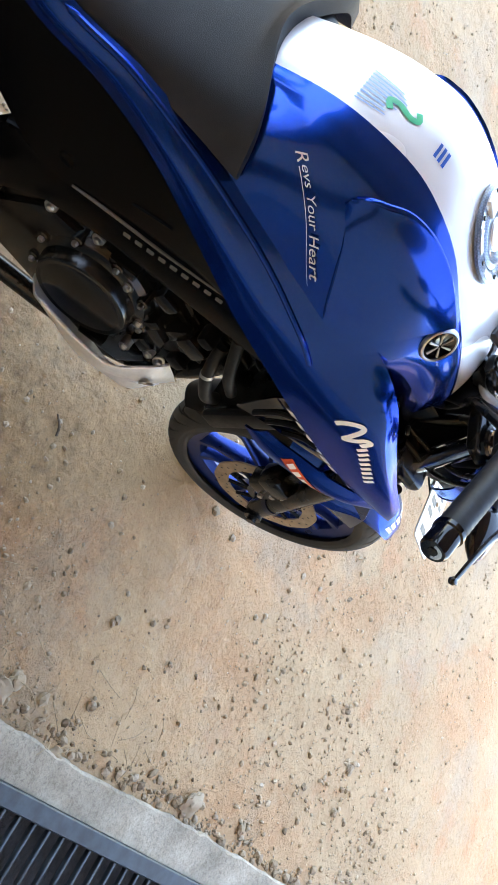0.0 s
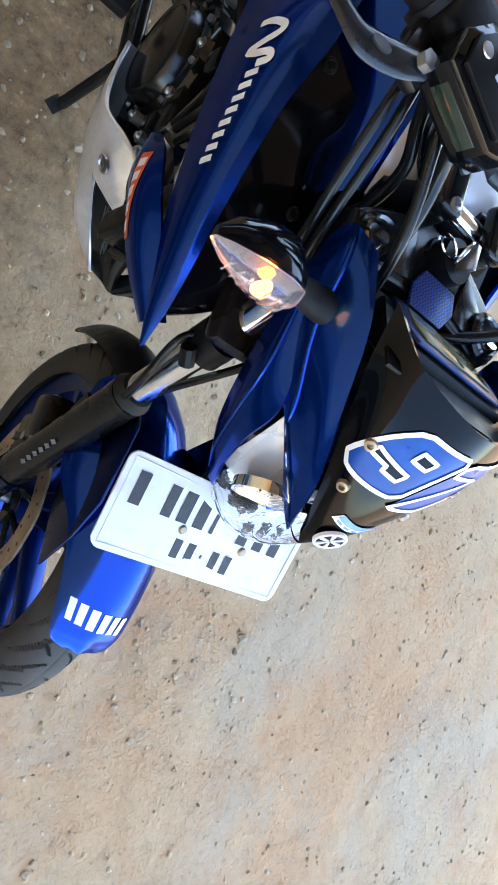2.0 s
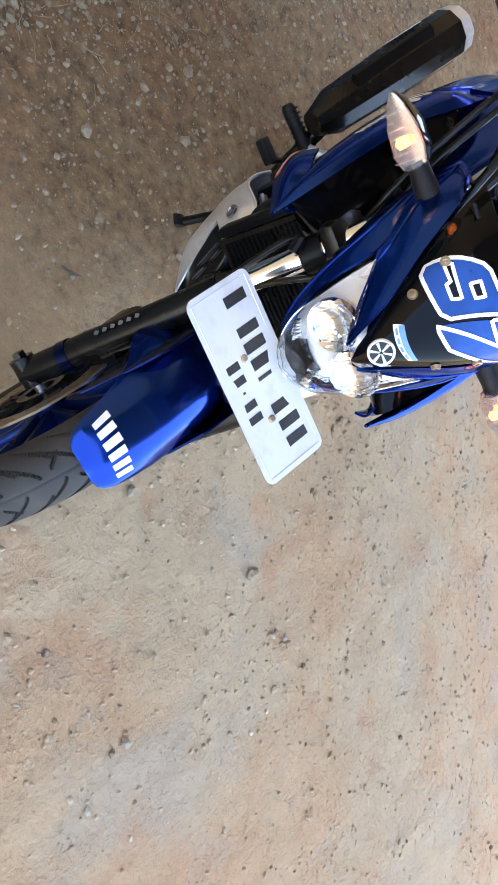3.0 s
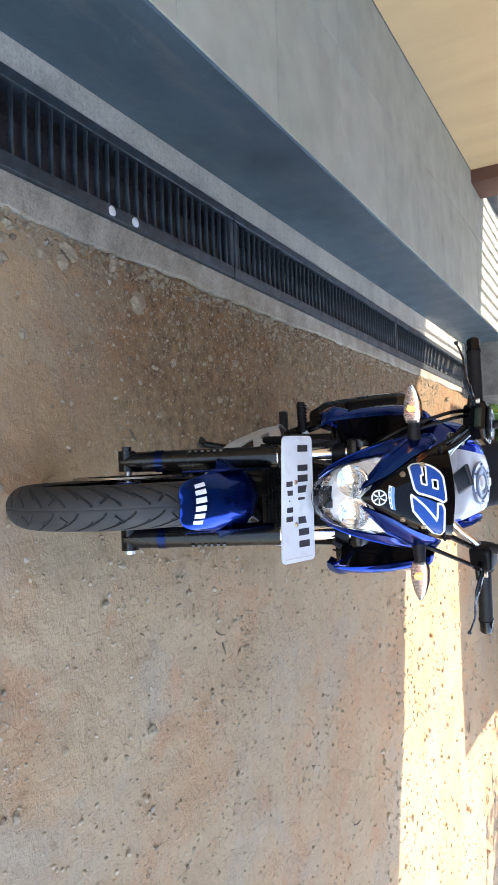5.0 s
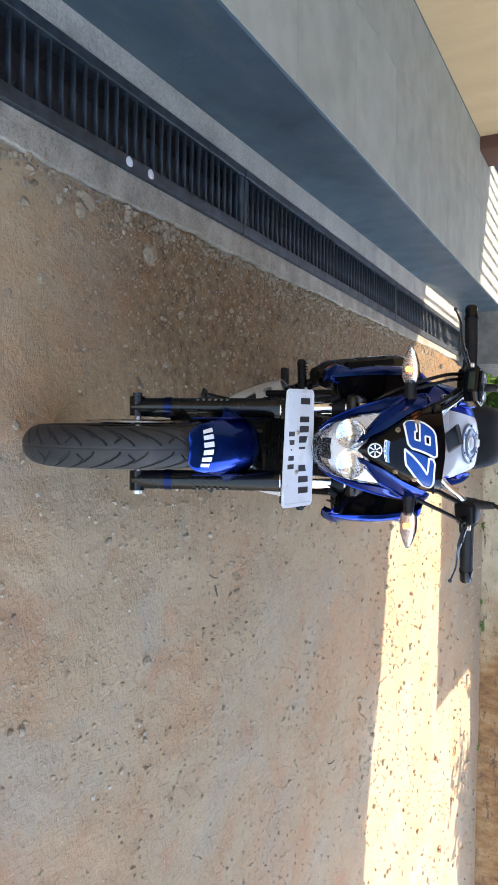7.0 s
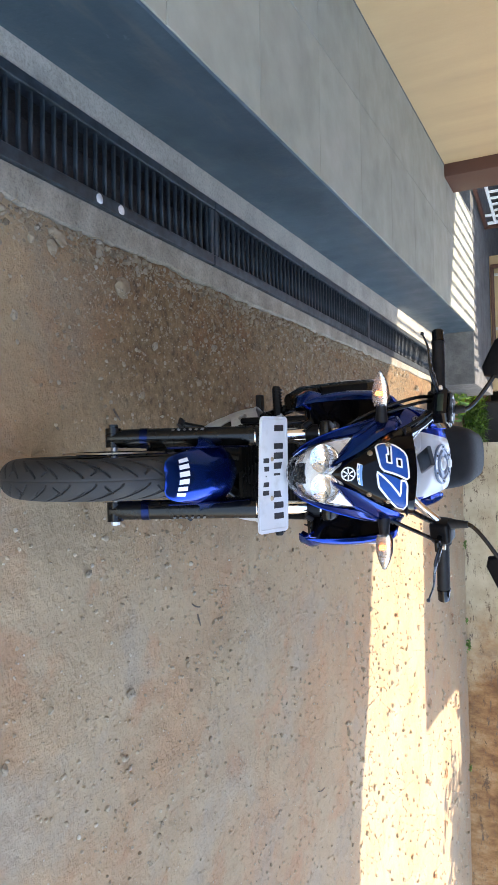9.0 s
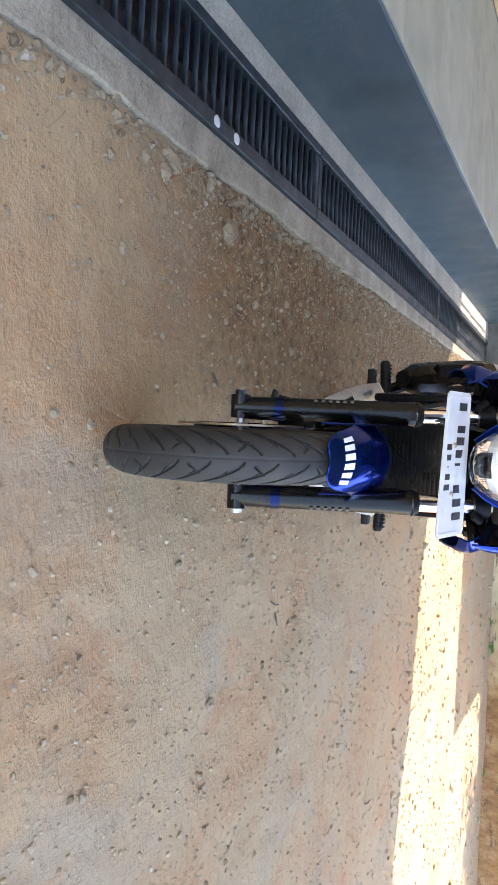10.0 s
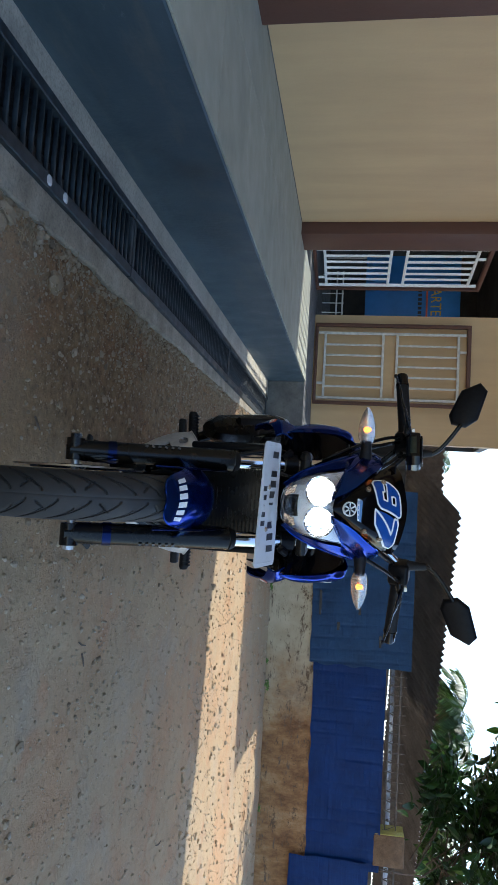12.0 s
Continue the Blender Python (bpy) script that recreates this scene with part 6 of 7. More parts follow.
        for k in range(6):
            a = 2 * math.pi * k / 6 + 0.3
            part("star_arm", tube([mm @ Vector((0.003 * math.cos(a), 0.003 * math.sin(a), 0.0055)), mm @ Vector((0.021 * math.cos(a), 0.021 * math.sin(a), 0.0055))], [0.0009, 0.0017], 6), steel, e, "steel arm of the star")
        # raised cover between the flank and the wing: rear line, upper lip
        lip = [(-0.126, 0.733, 0.968), (-0.119, 0.724, 0.981), (-0.115, 0.711, 0.991), (-0.109, 0.691, 1.003), (-0.104, 0.658, 1.011), (-0.103, 0.617, 1.012), (-0.104, 0.580, 1.006), (-0.107, 0.540, 0.995)]
        rear = [(-0.127, 0.733, 0.966), (-0.136, 0.716, 0.957), (-0.145, 0.698, 0.947), (-0.152, 0.681, 0.934), (-0.159, 0.662, 0.919), (-0.166, 0.641, 0.902), (-0.172, 0.618, 0.888), (-0.174, 0.575, 0.890)]
        rise = (0.004, 0.009, 0.010, 0.010, 0.008, 0.005, 0.002, -0.004)
        grid = []
        for a, b, h in zip(rear, lip, rise):
            p0, p1 = (f.nearest((-s * q[0], q[1], q[2])) for q in (a, b))
            row = [(p0, h * 0.8), (tuple((m0 + m1) / 2 for m0, m1 in zip(p0, p1)), h), (p1, max(h, 0.003))]
            grid.append([f.at(*w) + f.normal(*w) * o * r for w, r in row])
        shield = Sheet(grid)
        part("raised_cover", shield.mesh(56, 24, 0.010, -o), blue_paint, p, "", 60)
        edge = [shield.at(k / 40, 1.0) for k in range(41)]
        part("cover_lip", tube(edge, [0.001] + [0.0052] * 34 + [0.0046, 0.0040, 0.0032, 0.0024, 0.0016, 0.001], 14), blue_paint, p, "", 60)
        edge = [shield.at(k / 40, 0.0) for k in range(36)]
        part("cover_edge", tube(edge, [0.001] + [0.0022] * 30 + [0.0018, 0.0014, 0.001, 0.0006, 0.0003], 10), blue_paint, p, "", 60)

    both(side)


build_tank()

# side wing: a long blue blade from under the seat to a point beside the fork
WING = [
    # stations from the tip backwards: upper edge, ridge, middle, lower edge (right side)
    [(-0.172, 0.168, 0.762), (-0.174, 0.167, 0.759), (-0.174, 0.167, 0.756), (-0.172, 0.168, 0.753)],
    [(-0.178, 0.215, 0.802), (-0.188, 0.215, 0.794), (-0.191, 0.215, 0.776), (-0.184, 0.217, 0.760)],
    [(-0.184, 0.300, 0.842), (-0.200, 0.300, 0.834), (-0.206, 0.300, 0.802), (-0.200, 0.302, 0.764)],
    [(-0.186, 0.390, 0.884), (-0.205, 0.392, 0.872), (-0.212, 0.392, 0.830), (-0.206, 0.390, 0.768)],
    [(-0.174, 0.470, 0.918), (-0.200, 0.474, 0.904), (-0.214, 0.474, 0.846), (-0.208, 0.475, 0.774)],
    [(-0.164, 0.560, 0.925), (-0.181, 0.562, 0.892), (-0.200, 0.566, 0.846), (-0.205, 0.570, 0.782)],
    [(-0.154, 0.650, 0.890), (-0.177, 0.652, 0.864), (-0.196, 0.660, 0.838), (-0.200, 0.670, 0.790)],
    [(-0.149, 0.750, 0.868), (-0.172, 0.755, 0.852), (-0.187, 0.765, 0.834), (-0.187, 0.775, 0.800)],
    [(-0.145, 0.840, 0.852), (-0.161, 0.850, 0.842), (-0.173, 0.860, 0.828), (-0.171, 0.870, 0.802)],
    [(-0.140, 0.930, 0.834), (-0.152, 0.940, 0.828), (-0.162, 0.945, 0.812), (-0.158, 0.950, 0.786)],
    [(-0.136, 1.060, 0.796), (-0.146, 1.060, 0.792), (-0.154, 1.060, 0.780), (-0.151, 1.060, 0.760)],
    [(-0.122, 1.250, 0.840), (-0.132, 1.250, 0.838), (-0.138, 1.250, 0.826), (-0.136, 1.250, 0.806)],
    [(-0.090, 1.480, 0.925), (-0.098, 1.480, 0.923), (-0.102, 1.480, 0.912), (-0.100, 1.480, 0.895)],
]
wing = Sheet(WING)


def build_wing(s):
    w = wing if s < 0 else Sheet([[(-p.x * (1.0 if r < 5 else 0.60), p.y, p.z - (0.0 if r < 5 else 0.06)) for p in row] for r, row in enumerate(wing.g)])
    o = -s
    p = part("side_wing", w.mesh(96, 16, 0.004, o), blue_paint, bike, "blue tank wing tapering to a point beside the fork", 60)
    # raised crease line
    ends = [wing.nearest(q) for q in ((-0.147, 1.02, 0.803), (-0.153, 0.935, 0.830), (-0.158, 0.840, 0.848), (-0.167, 0.757, 0.856), (-0.177, 0.683, 0.859), (-0.190, 0.612, 0.857), (-0.199, 0.570, 0.849))]
    line = spline([(a, b, 0) for a, b in ends], 8)
    uv = [(q.x, q.y) for q in line]
    part("crease", tube([w.at(*q) for q in uv], [0.001] + [0.0040] * (len(uv) - 2) + [0.0008], 10), blue_paint, p, "raised crease line")
    # white wave mark and a row of small block letters
    path = spline([(0.479, 0.845, 0), (0.477, 0.861, 0), (0.467, 0.878, 0), (0.458, 0.876, 0), (0.451, 0.853, 0), (0.447, 0.841, 0), (0.441, 0.856, 0), (0.438, 0.871, 0), (0.430, 0.873, 0), (0.429, 0.858, 0)], 4)
    part("wave_mark", w.ribbon([w.near(q.x, q.y) for q in path], 0.0085, 0.0012, o), white_vinyl, p, "white wave mark")
    for k in range(8):
        y0, z0 = 0.4235 - k * 0.0117, 0.8565 - k * 0.0047
        part("word_bar", w.ribbon([w.near(y0 - 0.0036, z0 - 0.009 + 0.0055 * t) for t in range(4)], 0.0070, 0.0012, o), white_vinyl, p, "white bar of print")
    if s < 0:
        part("script", flank_text(o), script_silver, p, "white script on the flank")


def flank_text(o):
    """Slanted script that runs forwards and down the tank flank, with a stroke under it."""
    a, b = flank.near(0.797, 0.929), flank.near(0.664, 0.889)
    du, dv = (b[0] - a[0]) / 7.3, (b[1] - a[1]) / 7.3

    def at(x, y):
        return a[0] + du * x - 0.010 * y, a[1] + dv * x - 0.050 * y

    bm = flank.letters("R", lambda x, y: at(x * 1.15 + 0.35 * y - 0.15, y * 1.45 - 0.25), 0.0030, o)
    for text, x0 in (("evs Your Heart", 0.62),):
        more = flank.letters(text, lambda x, y: at(x0 + x + 0.30 * y, y * 0.95), 0.0030, o)
        me = bpy.data.meshes.new("script")
        more.to_mesh(me)
        more.free()
        bm.from_mesh(me)
        bpy.data.meshes.remove(me)
    prev = None
    for k in range(25):
        x = 0.75 + 6.5 * k / 24
        cur = []
        for y in (-0.17, -0.24 + 0.05 * k / 24):
            q = at(x, y)
            cur.append(bm.verts.new(flank.at(*q) + flank.normal(*q) * o * 0.003))
        if prev:
            bm.faces.new((prev[0], cur[0], cur[1], prev[1]))
        prev = cur
    return bm


both(build_wing)


# lower fins, vents and inner panels beside the radiator
fin = Sheet([[(-0.160, 0.198, 0.765), (-0.172, 0.196, 0.742), (-0.166, 0.200, 0.722)],
             [(-0.192, 0.267, 0.764), (-0.204, 0.262, 0.734), (-0.196, 0.262, 0.704)],
             [(-0.206, 0.325, 0.748), (-0.216, 0.322, 0.712), (-0.206, 0.330, 0.674)],
             [(-0.208, 0.385, 0.722), (-0.214, 0.386, 0.682), (-0.204, 0.390, 0.645)],
             [(-0.196, 0.430, 0.676), (-0.200, 0.436, 0.656), (-0.194, 0.440, 0.636)]])
vent = Sheet([[(-0.178, 0.230, 0.766), (-0.182, 0.235, 0.760), (-0.172, 0.240, 0.752)],
              [(-0.200, 0.330, 0.768), (-0.194, 0.338, 0.750), (-0.186, 0.345, 0.732)],
              [(-0.204, 0.430, 0.774), (-0.192, 0.430, 0.740), (-0.186, 0.430, 0.680)],
              [(-0.204, 0.515, 0.780), (-0.186, 0.495, 0.725), (-0.178, 0.470, 0.630)]])
inner = Sheet([[(-0.066, 0.300, 0.715), (-0.110, 0.262, 0.722), (-0.176, 0.235, 0.735)],
               [(-0.062, 0.300, 0.780), (-0.110, 0.240, 0.780), (-0.172, 0.200, 0.768)],
               [(-0.085, 0.345, 0.840), (-0.120, 0.310, 0.835), (-0.186, 0.290, 0.826)],
               [(-0.100, 0.395, 0.870), (-0.135, 0.390, 0.872), (-0.186, 0.390, 0.872)],
               [(-0.100, 0.430, 0.905), (-0.140, 0.450, 0.905), (-0.176, 0.475, 0.908)]])


def build_lower(s):
    f, v, i = (fin, vent, inner) if s < 0 else (fin.mirrored(), vent.mirrored(), inner.mirrored())
    o = -s
    a = part("lower_fin", f.mesh(30, 12, 0.004, o), blue_paint, bike, "blue lower fin with an orange sticker", 60)
    cs = [f.near(*q) for q in ((0.384, 0.708), (0.280, 0.712), (0.282, 0.692), (0.387, 0.688))]
    part("sticker", f.decal([cs], 0.0008, o, n=8), orange_vinyl, a, "orange sticker with white letters")
    for k in range(5):
        y0 = 0.376 - k * 0.0185
        part("sticker_letter", f.decal([[f.near(y0, 0.706), f.near(y0 - 0.012, 0.7065), f.near(y0 - 0.012, 0.694), f.near(y0, 0.693)]], 0.0014, o, n=3), white_vinyl, a, "white block letter")
    b = part("vent_panel", v.mesh(26, 12, 0.004, o), black_gloss, bike, "gloss black vent panel", 60)
    for k in range(6):
        y0, z0 = 0.481 - k * 0.0262, 0.762 - k * 0.0008
        q = [v.near(y0, z0 + 0.008), v.near(y0 - 0.018, z0 + 0.008), v.near(y0 - 0.014, z0 - 0.009), v.near(y0 + 0.004, z0 - 0.009)]
        part("letter_block", v.decal([q], 0.0014, o, n=3), white_vinyl, b, "plain white slanted block")
    for k in range(3):
        u = 0.55 + 0.13 * k
        part("louvre", tube([v.at(u, 0.25), v.at(u + 0.04, 0.6), v.at(u + 0.06, 0.92)], 0.005, 8, 4), black_plastic, b)
    c = part("inner_panel", i.mesh(20, 14, 0.003, o), visor_black, bike, "gloss black inner panel behind the fork", 60)
    for u, w in ((0.95, 0.8), (0.56, 0.35)):
        p, n = i.at(u, w), i.normal(u, w) * o
        mm = Matrix.Translation(p) @ n.to_track_quat("Z", "Y").to_matrix().to_4x4()
        part("screw", lathe([(0.0, 0.001), (0.004, 0.001), (0.0045, 0.0035), (0.007, 0.003), (0.008, 0.0)], 16, mm), black_metal, c)


both(build_lower)


def build_radiator():
    r = part("radiator", box(-0.13, 0.13, 0.375, 0.405, 0.46, 0.76, 0.006), black_metal, bike, "black radiator behind the front wheel")
    for k in range(26):
        z = 0.475 + k * 0.0106
        part("fin", box(-0.12, 0.12, 0.369, 0.374, z, z + 0.003), black_metal, r)
    part("header_tank", box(-0.15, -0.13, 0.37, 0.41, 0.47, 0.75, 0.008), black_plastic, r)
    part("header_tank", box(0.13, 0.15, 0.37, 0.41, 0.47, 0.75, 0.008), black_plastic, r)
    part("hose", tube([(-0.120, 0.42, 0.50), (-0.142, 0.455, 0.52), (-0.138, 0.50, 0.56), (-0.11, 0.53, 0.60)], 0.0115, 16, 6), rubber, r)
    part("hose", tube([(-0.125, 0.44, 0.56), (-0.134, 0.49, 0.60), (-0.12, 0.55, 0.66)], 0.0105, 16, 6), rubber, r)
    part("hose_clip", tube([(-0.1385, 0.497, 0.557), (-0.1365, 0.502, 0.5615)], 0.0123, 20), steel, r, "steel hose clip")


build_radiator()


def outline_plate(name, pts, x0, x1, mat, label="", bevel=0.006, parent=None):
    """A side plate from its outline (y, z) between two distances from the centre line (signed)."""
    m = Matrix(((0, 0, 1, min(x0, x1)), (1, 0, 0, 0), (0, 1, 0, 0), (0, 0, 0, 1)))
    return part(name, prism(pts, abs(x1 - x0), m, bevel), mat, parent or bike, label)


# frame beams, engine, belly pan
for s in (-1, 1):
    beam_pts = [(0.40, 0.80), (0.44, 0.730), (0.58, 0.668), (0.76, 0.587), (0.85, 0.53), (0.93, 0.40), (0.99, 0.42), (0.96, 0.58), (0.86, 0.66), (0.66, 0.74), (0.52, 0.80)]
    fr = outline_plate("frame_beam", beam_pts, s * 0.118, s * 0.142, panel_black, "black perimeter frame beam", 0.008)
    part("edge_strip", tube([(s * 0.149, 0.861, 0.617), (s * 0.150, 0.821, 0.642), (s * 0.150, 0.732, 0.688), (s * 0.150, 0.646, 0.739)], [0.0016, 0.0024, 0.0020, 0.0010], 8, 5), print_grey, fr, "pale edge of the frame beam")
    for k in range(9):
        y, z = 0.642 + k * 0.0158, 0.711 - k * 0.0094
        part("print_bar", _moved(box(min(s * 0.1425, s * 0.1430), max(s * 0.1425, s * 0.1430), 0, 0.0105, -0.004, 0.004), Matrix.Translation((0, y, z)) @ pose(0, 0, 0, -31)), print_grey, fr, "dull grey bar of print")


def build_engine():
    e = part("engine", box(-0.115, 0.115, 0.50, 0.90, 0.30, 0.52, 0.03, 3), black_metal, bike, "black liquid-cooled engine")
    part("cylinder", _moved(box(-0.085, 0.085, -0.07, 0.07, 0.0, 0.22, 0.015), Matrix.Translation((0, 0.57, 0.46)) @ pose(0, 0, 0, 12)), black_metal, e)
    for k in range(7):
        part("cooling_rib", _moved(box(-0.095, 0.095, -0.08, 0.08, 0.02 + k * 0.026, 0.028 + k * 0.026, 0.002, 1), Matrix.Translation((0, 0.57, 0.46)) @ pose(0, 0, 0, 12)), black_metal, e)

    def cover(s):
        m = pose(s * 0.105, 0.70, 0.445, 0, s * 90, 0)
        cc = part("clutch_cover" if s < 0 else "generator_cover", lathe([(0.105, 0.0), (0.105, 0.014), (0.099, 0.024), (0.090, 0.027), (0.086, 0.030), (0.083, 0.046), (0.080, 0.052), (0.0775, 0.0535), (0.070, 0.0525), (0.066, 0.0540), (0.0, 0.0565)], 64, m), engine_black, bike, "round black engine cover", 25)
        for k in range(9):
            a = 2 * math.pi * k / 9 + 0.2
            boss = part("bolt_boss", lathe([(0.010, 0.0), (0.010, 0.027), (0.008, 0.029), (0.0, 0.029)], 14, m @ pose(0.101 * math.cos(a), 0.101 * math.sin(a), 0.0)), engine_black, cc)
            part("bolt", lathe([(0.0, 0.006), (0.0045, 0.006), (0.0055, 0.0)], 6, m @ pose(0.101 * math.cos(a), 0.101 * math.sin(a), 0.029)), steel, boss, "steel bolt head")
        outline_plate("side_case", [(0.53, 0.33), (0.60, 0.30), (0.84, 0.31), (0.88, 0.40), (0.84, 0.50), (0.70, 0.54), (0.56, 0.50), (0.52, 0.42)], s * 0.10, s * 0.128, engine_black, "", 0.012, e)
        # cast pads and ribs of the cases, ahead of and above the round cover
        for pts, x in (([(0.690, 0.548), (0.735, 0.530), (0.742, 0.546), (0.700, 0.566)], 0.130), ([(0.640, 0.512), (0.675, 0.522), (0.672, 0.540), (0.640, 0.530)], 0.128),
                       ([(0.600, 0.480), (0.618, 0.486), (0.612, 0.530), (0.596, 0.526)], 0.132), ([(0.560, 0.440), (0.592, 0.446), (0.588, 0.478), (0.560, 0.472)], 0.138),
                       ([(0.545, 0.400), (0.575, 0.396), (0.572, 0.425), (0.548, 0.428)], 0.134), ([(0.58, 0.345), (0.625, 0.325), (0.632, 0.342), (0.586, 0.362)], 0.140),
                       ([(0.560, 0.505), (0.584, 0.512), (0.576, 0.560), (0.556, 0.552)], 0.120)):
            outline_plate("case_rib", pts, s * 0.095, s * x, engine_black, "", 0.005, e)
        for y, z, x in ((0.587, 0.434, 0.150), (0.552, 0.453, 0.137), (0.686, 0.533, 0.132), (0.618, 0.490, 0.134), (0.770, 0.548, 0.128), (0.84, 0.52, 0.135)):
            part("bolt", lathe([(0.0, 0.006), (0.0035, 0.006), (0.0055, 0.0045), (0.0065, 0.0), (0.010, 0.0), (0.010, -0.02)], 12, pose(s * x, y, z, 0, s * 90, 0)), steel, e, "steel bolt head")

    both(cover)
    for k, (y, z, w) in enumerate(((0.52, 0.53, 0.05), (0.54, 0.58, 0.03), (0.62, 0.56, 0.04), (0.50, 0.47, 0.035))):
        part("fitting", box(-0.13, -0.09, y, y + w, z, z + w * 0.8, 0.008), black_plastic if k % 2 else engine_black, e)
    part("exhaust_pipe", tube([(-0.02, 0.50, 0.62), (-0.03, 0.43, 0.52), (-0.05, 0.43, 0.36), (-0.07, 0.52, 0.24), (-0.10, 0.75, 0.20), (-0.17, 0.95, 0.30), (-0.22, 1.02, 0.42)], 0.020, 14, 6), black_metal, bike)


build_engine()


def build_belly(s):
    # side skin of the belly pan, silver, curving under the engine, with a black nose ahead
    skin = Sheet([[(s * 0.150, 0.742, 0.352), (s * 0.172, 0.733, 0.366), (s * 0.178, 0.722, 0.381)],
                  [(s * 0.172, 0.650, 0.338), (s * 0.184, 0.650, 0.368), (s * 0.189, 0.645, 0.403)],
                  [(s * 0.170, 0.575, 0.330), (s * 0.181, 0.576, 0.372), (s * 0.186, 0.580, 0.421)],
                  [(s * 0.153, 0.5075, 0.368), (s * 0.160, 0.516, 0.410), (s * 0.155, 0.540, 0.449)],
                  [(s * 0.130, 0.474, 0.389), (s * 0.139, 0.494, 0.424), (s * 0.136, 0.521, 0.457)],
                  [(s * 0.103, 0.448, 0.403), (s * 0.110, 0.474, 0.428), (s * 0.119, 0.508, 0.455)]])
    b = part("belly_pan", skin.mesh(44, 14, 0.004, -s), brushed, bike, "silver belly pan under the engine", 60)
    low = Sheet([[(s * 0.120, 0.745, 0.335), (s * 0.138, 0.745, 0.342), (s * 0.150, 0.7415, 0.3525)],
                 [(s * 0.120, 0.655, 0.305), (s * 0.150, 0.652, 0.316), (s * 0.172, 0.6495, 0.3385)],
                 [(s * 0.110, 0.575, 0.278), (s * 0.152, 0.575, 0.298), (s * 0.170, 0.5745, 0.3305)],
                 [(s * 0.1065, 0.513, 0.263), (s * 0.150, 0.508, 0.314), (s * 0.153, 0.5065, 0.3705)],
                 [(s * 0.084, 0.462, 0.259), (s * 0.124, 0.457, 0.294), (s * 0.124, 0.462, 0.345)],
                 [(s * 0.050, 0.408, 0.256), (s * 0.058, 0.403, 0.266), (s * 0.064, 0.400, 0.277)]])
    part("lower_lip", low.mesh(40, 10, 0.004, -s), brushed, b, "", 60)
    nose = Sheet([[(s * 0.061, 0.405, 0.273), (s * 0.097, 0.436, 0.314), (s * 0.123, 0.465, 0.342), (s * 0.148, 0.506, 0.380)],
                  [(s * 0.030, 0.403, 0.258), (s * 0.074, 0.430, 0.322), (s * 0.097, 0.456, 0.362), (s * 0.120, 0.484, 0.393)],
                  [(s * 0.000, 0.397, 0.246), (s * 0.044, 0.415, 0.318), (s * 0.072, 0.436, 0.372), (s * 0.098, 0.457, 0.405)],
                  [(s * 0.000, 0.430, 0.260), (s * 0.020, 0.435, 0.330), (s * 0.050, 0.450, 0.390), (s * 0.090, 0.480, 0.425)]])
    part("nose", nose.mesh(16, 16, 0.004, -s), engine_black, b, "black nose piece", 50)
    for u, a, c, r in ((0.30, 0.42, 0.84, 0.0048), (0.42, 0.30, 0.52, 0.0040), (0.47, 0.62, 0.86, 0.0040)):
        q = [nose.at(u - 0.02, a), nose.at(u, (a + c) / 2), nose.at(u + 0.03, c)]
        part("slot", tube([p + Vector((s * 0.001, -0.001, 0)) for p in q], [0.0008, r, 0.0008], 8, 4), plate_black, b, "dark slot")
        part("slot_rim", tube([p + Vector((s * 0.004, -0.003, -0.004)) for p in q], [0.0006, 0.0016, 0.0006], 6, 4), print_grey, b, "thin grey edge along the slot")
    rear = [skin.at(1 - k / 14, 1.0) for k in range(15)]
    part("rim_edge", tube(rear, 0.0030, 8, 2), brushed, b)
    p, n = Vector((s * 0.1545, 0.502, 0.416)), Vector((s * 0.80, -0.55, -0.10)).normalized()
    mm = Matrix.Translation(p) @ n.to_track_quat("Z", "Y").to_matrix().to_4x4()
    cup = part("bolt_cup", lathe([(0.0145, 0.0), (0.0145, 0.0035), (0.0125, 0.0040), (0.0110, 0.0010), (0.0, 0.0008)], 24, mm), steel, b, "recessed bolt cup")
    part("bolt", lathe([(0.0, 0.002), (0.003, 0.002), (0.0035, 0.0045), (0.0065, 0.0040), (0.0075, 0.0)], 16, mm), steel, cup, "steel bolt")
    part("tab_bolt", lathe([(0.0, 0.006), (0.004, 0.006), (0.006, 0.003), (0.007, 0.0), (0.011, 0.0), (0.011, -0.004)], 14, pose(s * 0.132, 0.528, 0.455, 0, s * 60, 0)), steel, b, "steel mounting bolt")


both(build_belly)

# seat, side panels and tail
seat = Sheet([[(-0.164, 0.812, 0.880), (-0.114, 0.846, 0.914), (0, 0.885, 0.908), (0.114, 0.846, 0.914), (0.164, 0.812, 0.880)],
              [(-0.145, 0.905, 0.836), (-0.108, 0.91, 0.866), (0, 0.905, 0.882), (0.108, 0.91, 0.866), (0.137, 0.915, 0.822)],
              [(-0.143, 1.02, 0.776), (-0.118, 1.02, 0.816), (0, 1.02, 0.826), (0.118, 1.02, 0.816), (0.143, 1.02, 0.776)],
              [(-0.136, 1.13, 0.815), (-0.115, 1.13, 0.856), (0, 1.13, 0.864), (0.115, 1.13, 0.856), (0.136, 1.13, 0.815)],
              [(-0.128, 1.20, 0.850), (-0.110, 1.20, 0.930), (0, 1.20, 0.945), (0.110, 1.20, 0.930), (0.128, 1.20, 0.850)],
              [(-0.116, 1.30, 0.880), (-0.104, 1.30, 0.985), (0, 1.30, 1.005), (0.104, 1.30, 0.985), (0.116, 1.30, 0.880)],
              [(-0.090, 1.48, 0.935), (-0.080, 1.48, 1.005), (0, 1.48, 1.020), (0.080, 1.48, 1.005), (0.090, 1.48, 0.935)]])
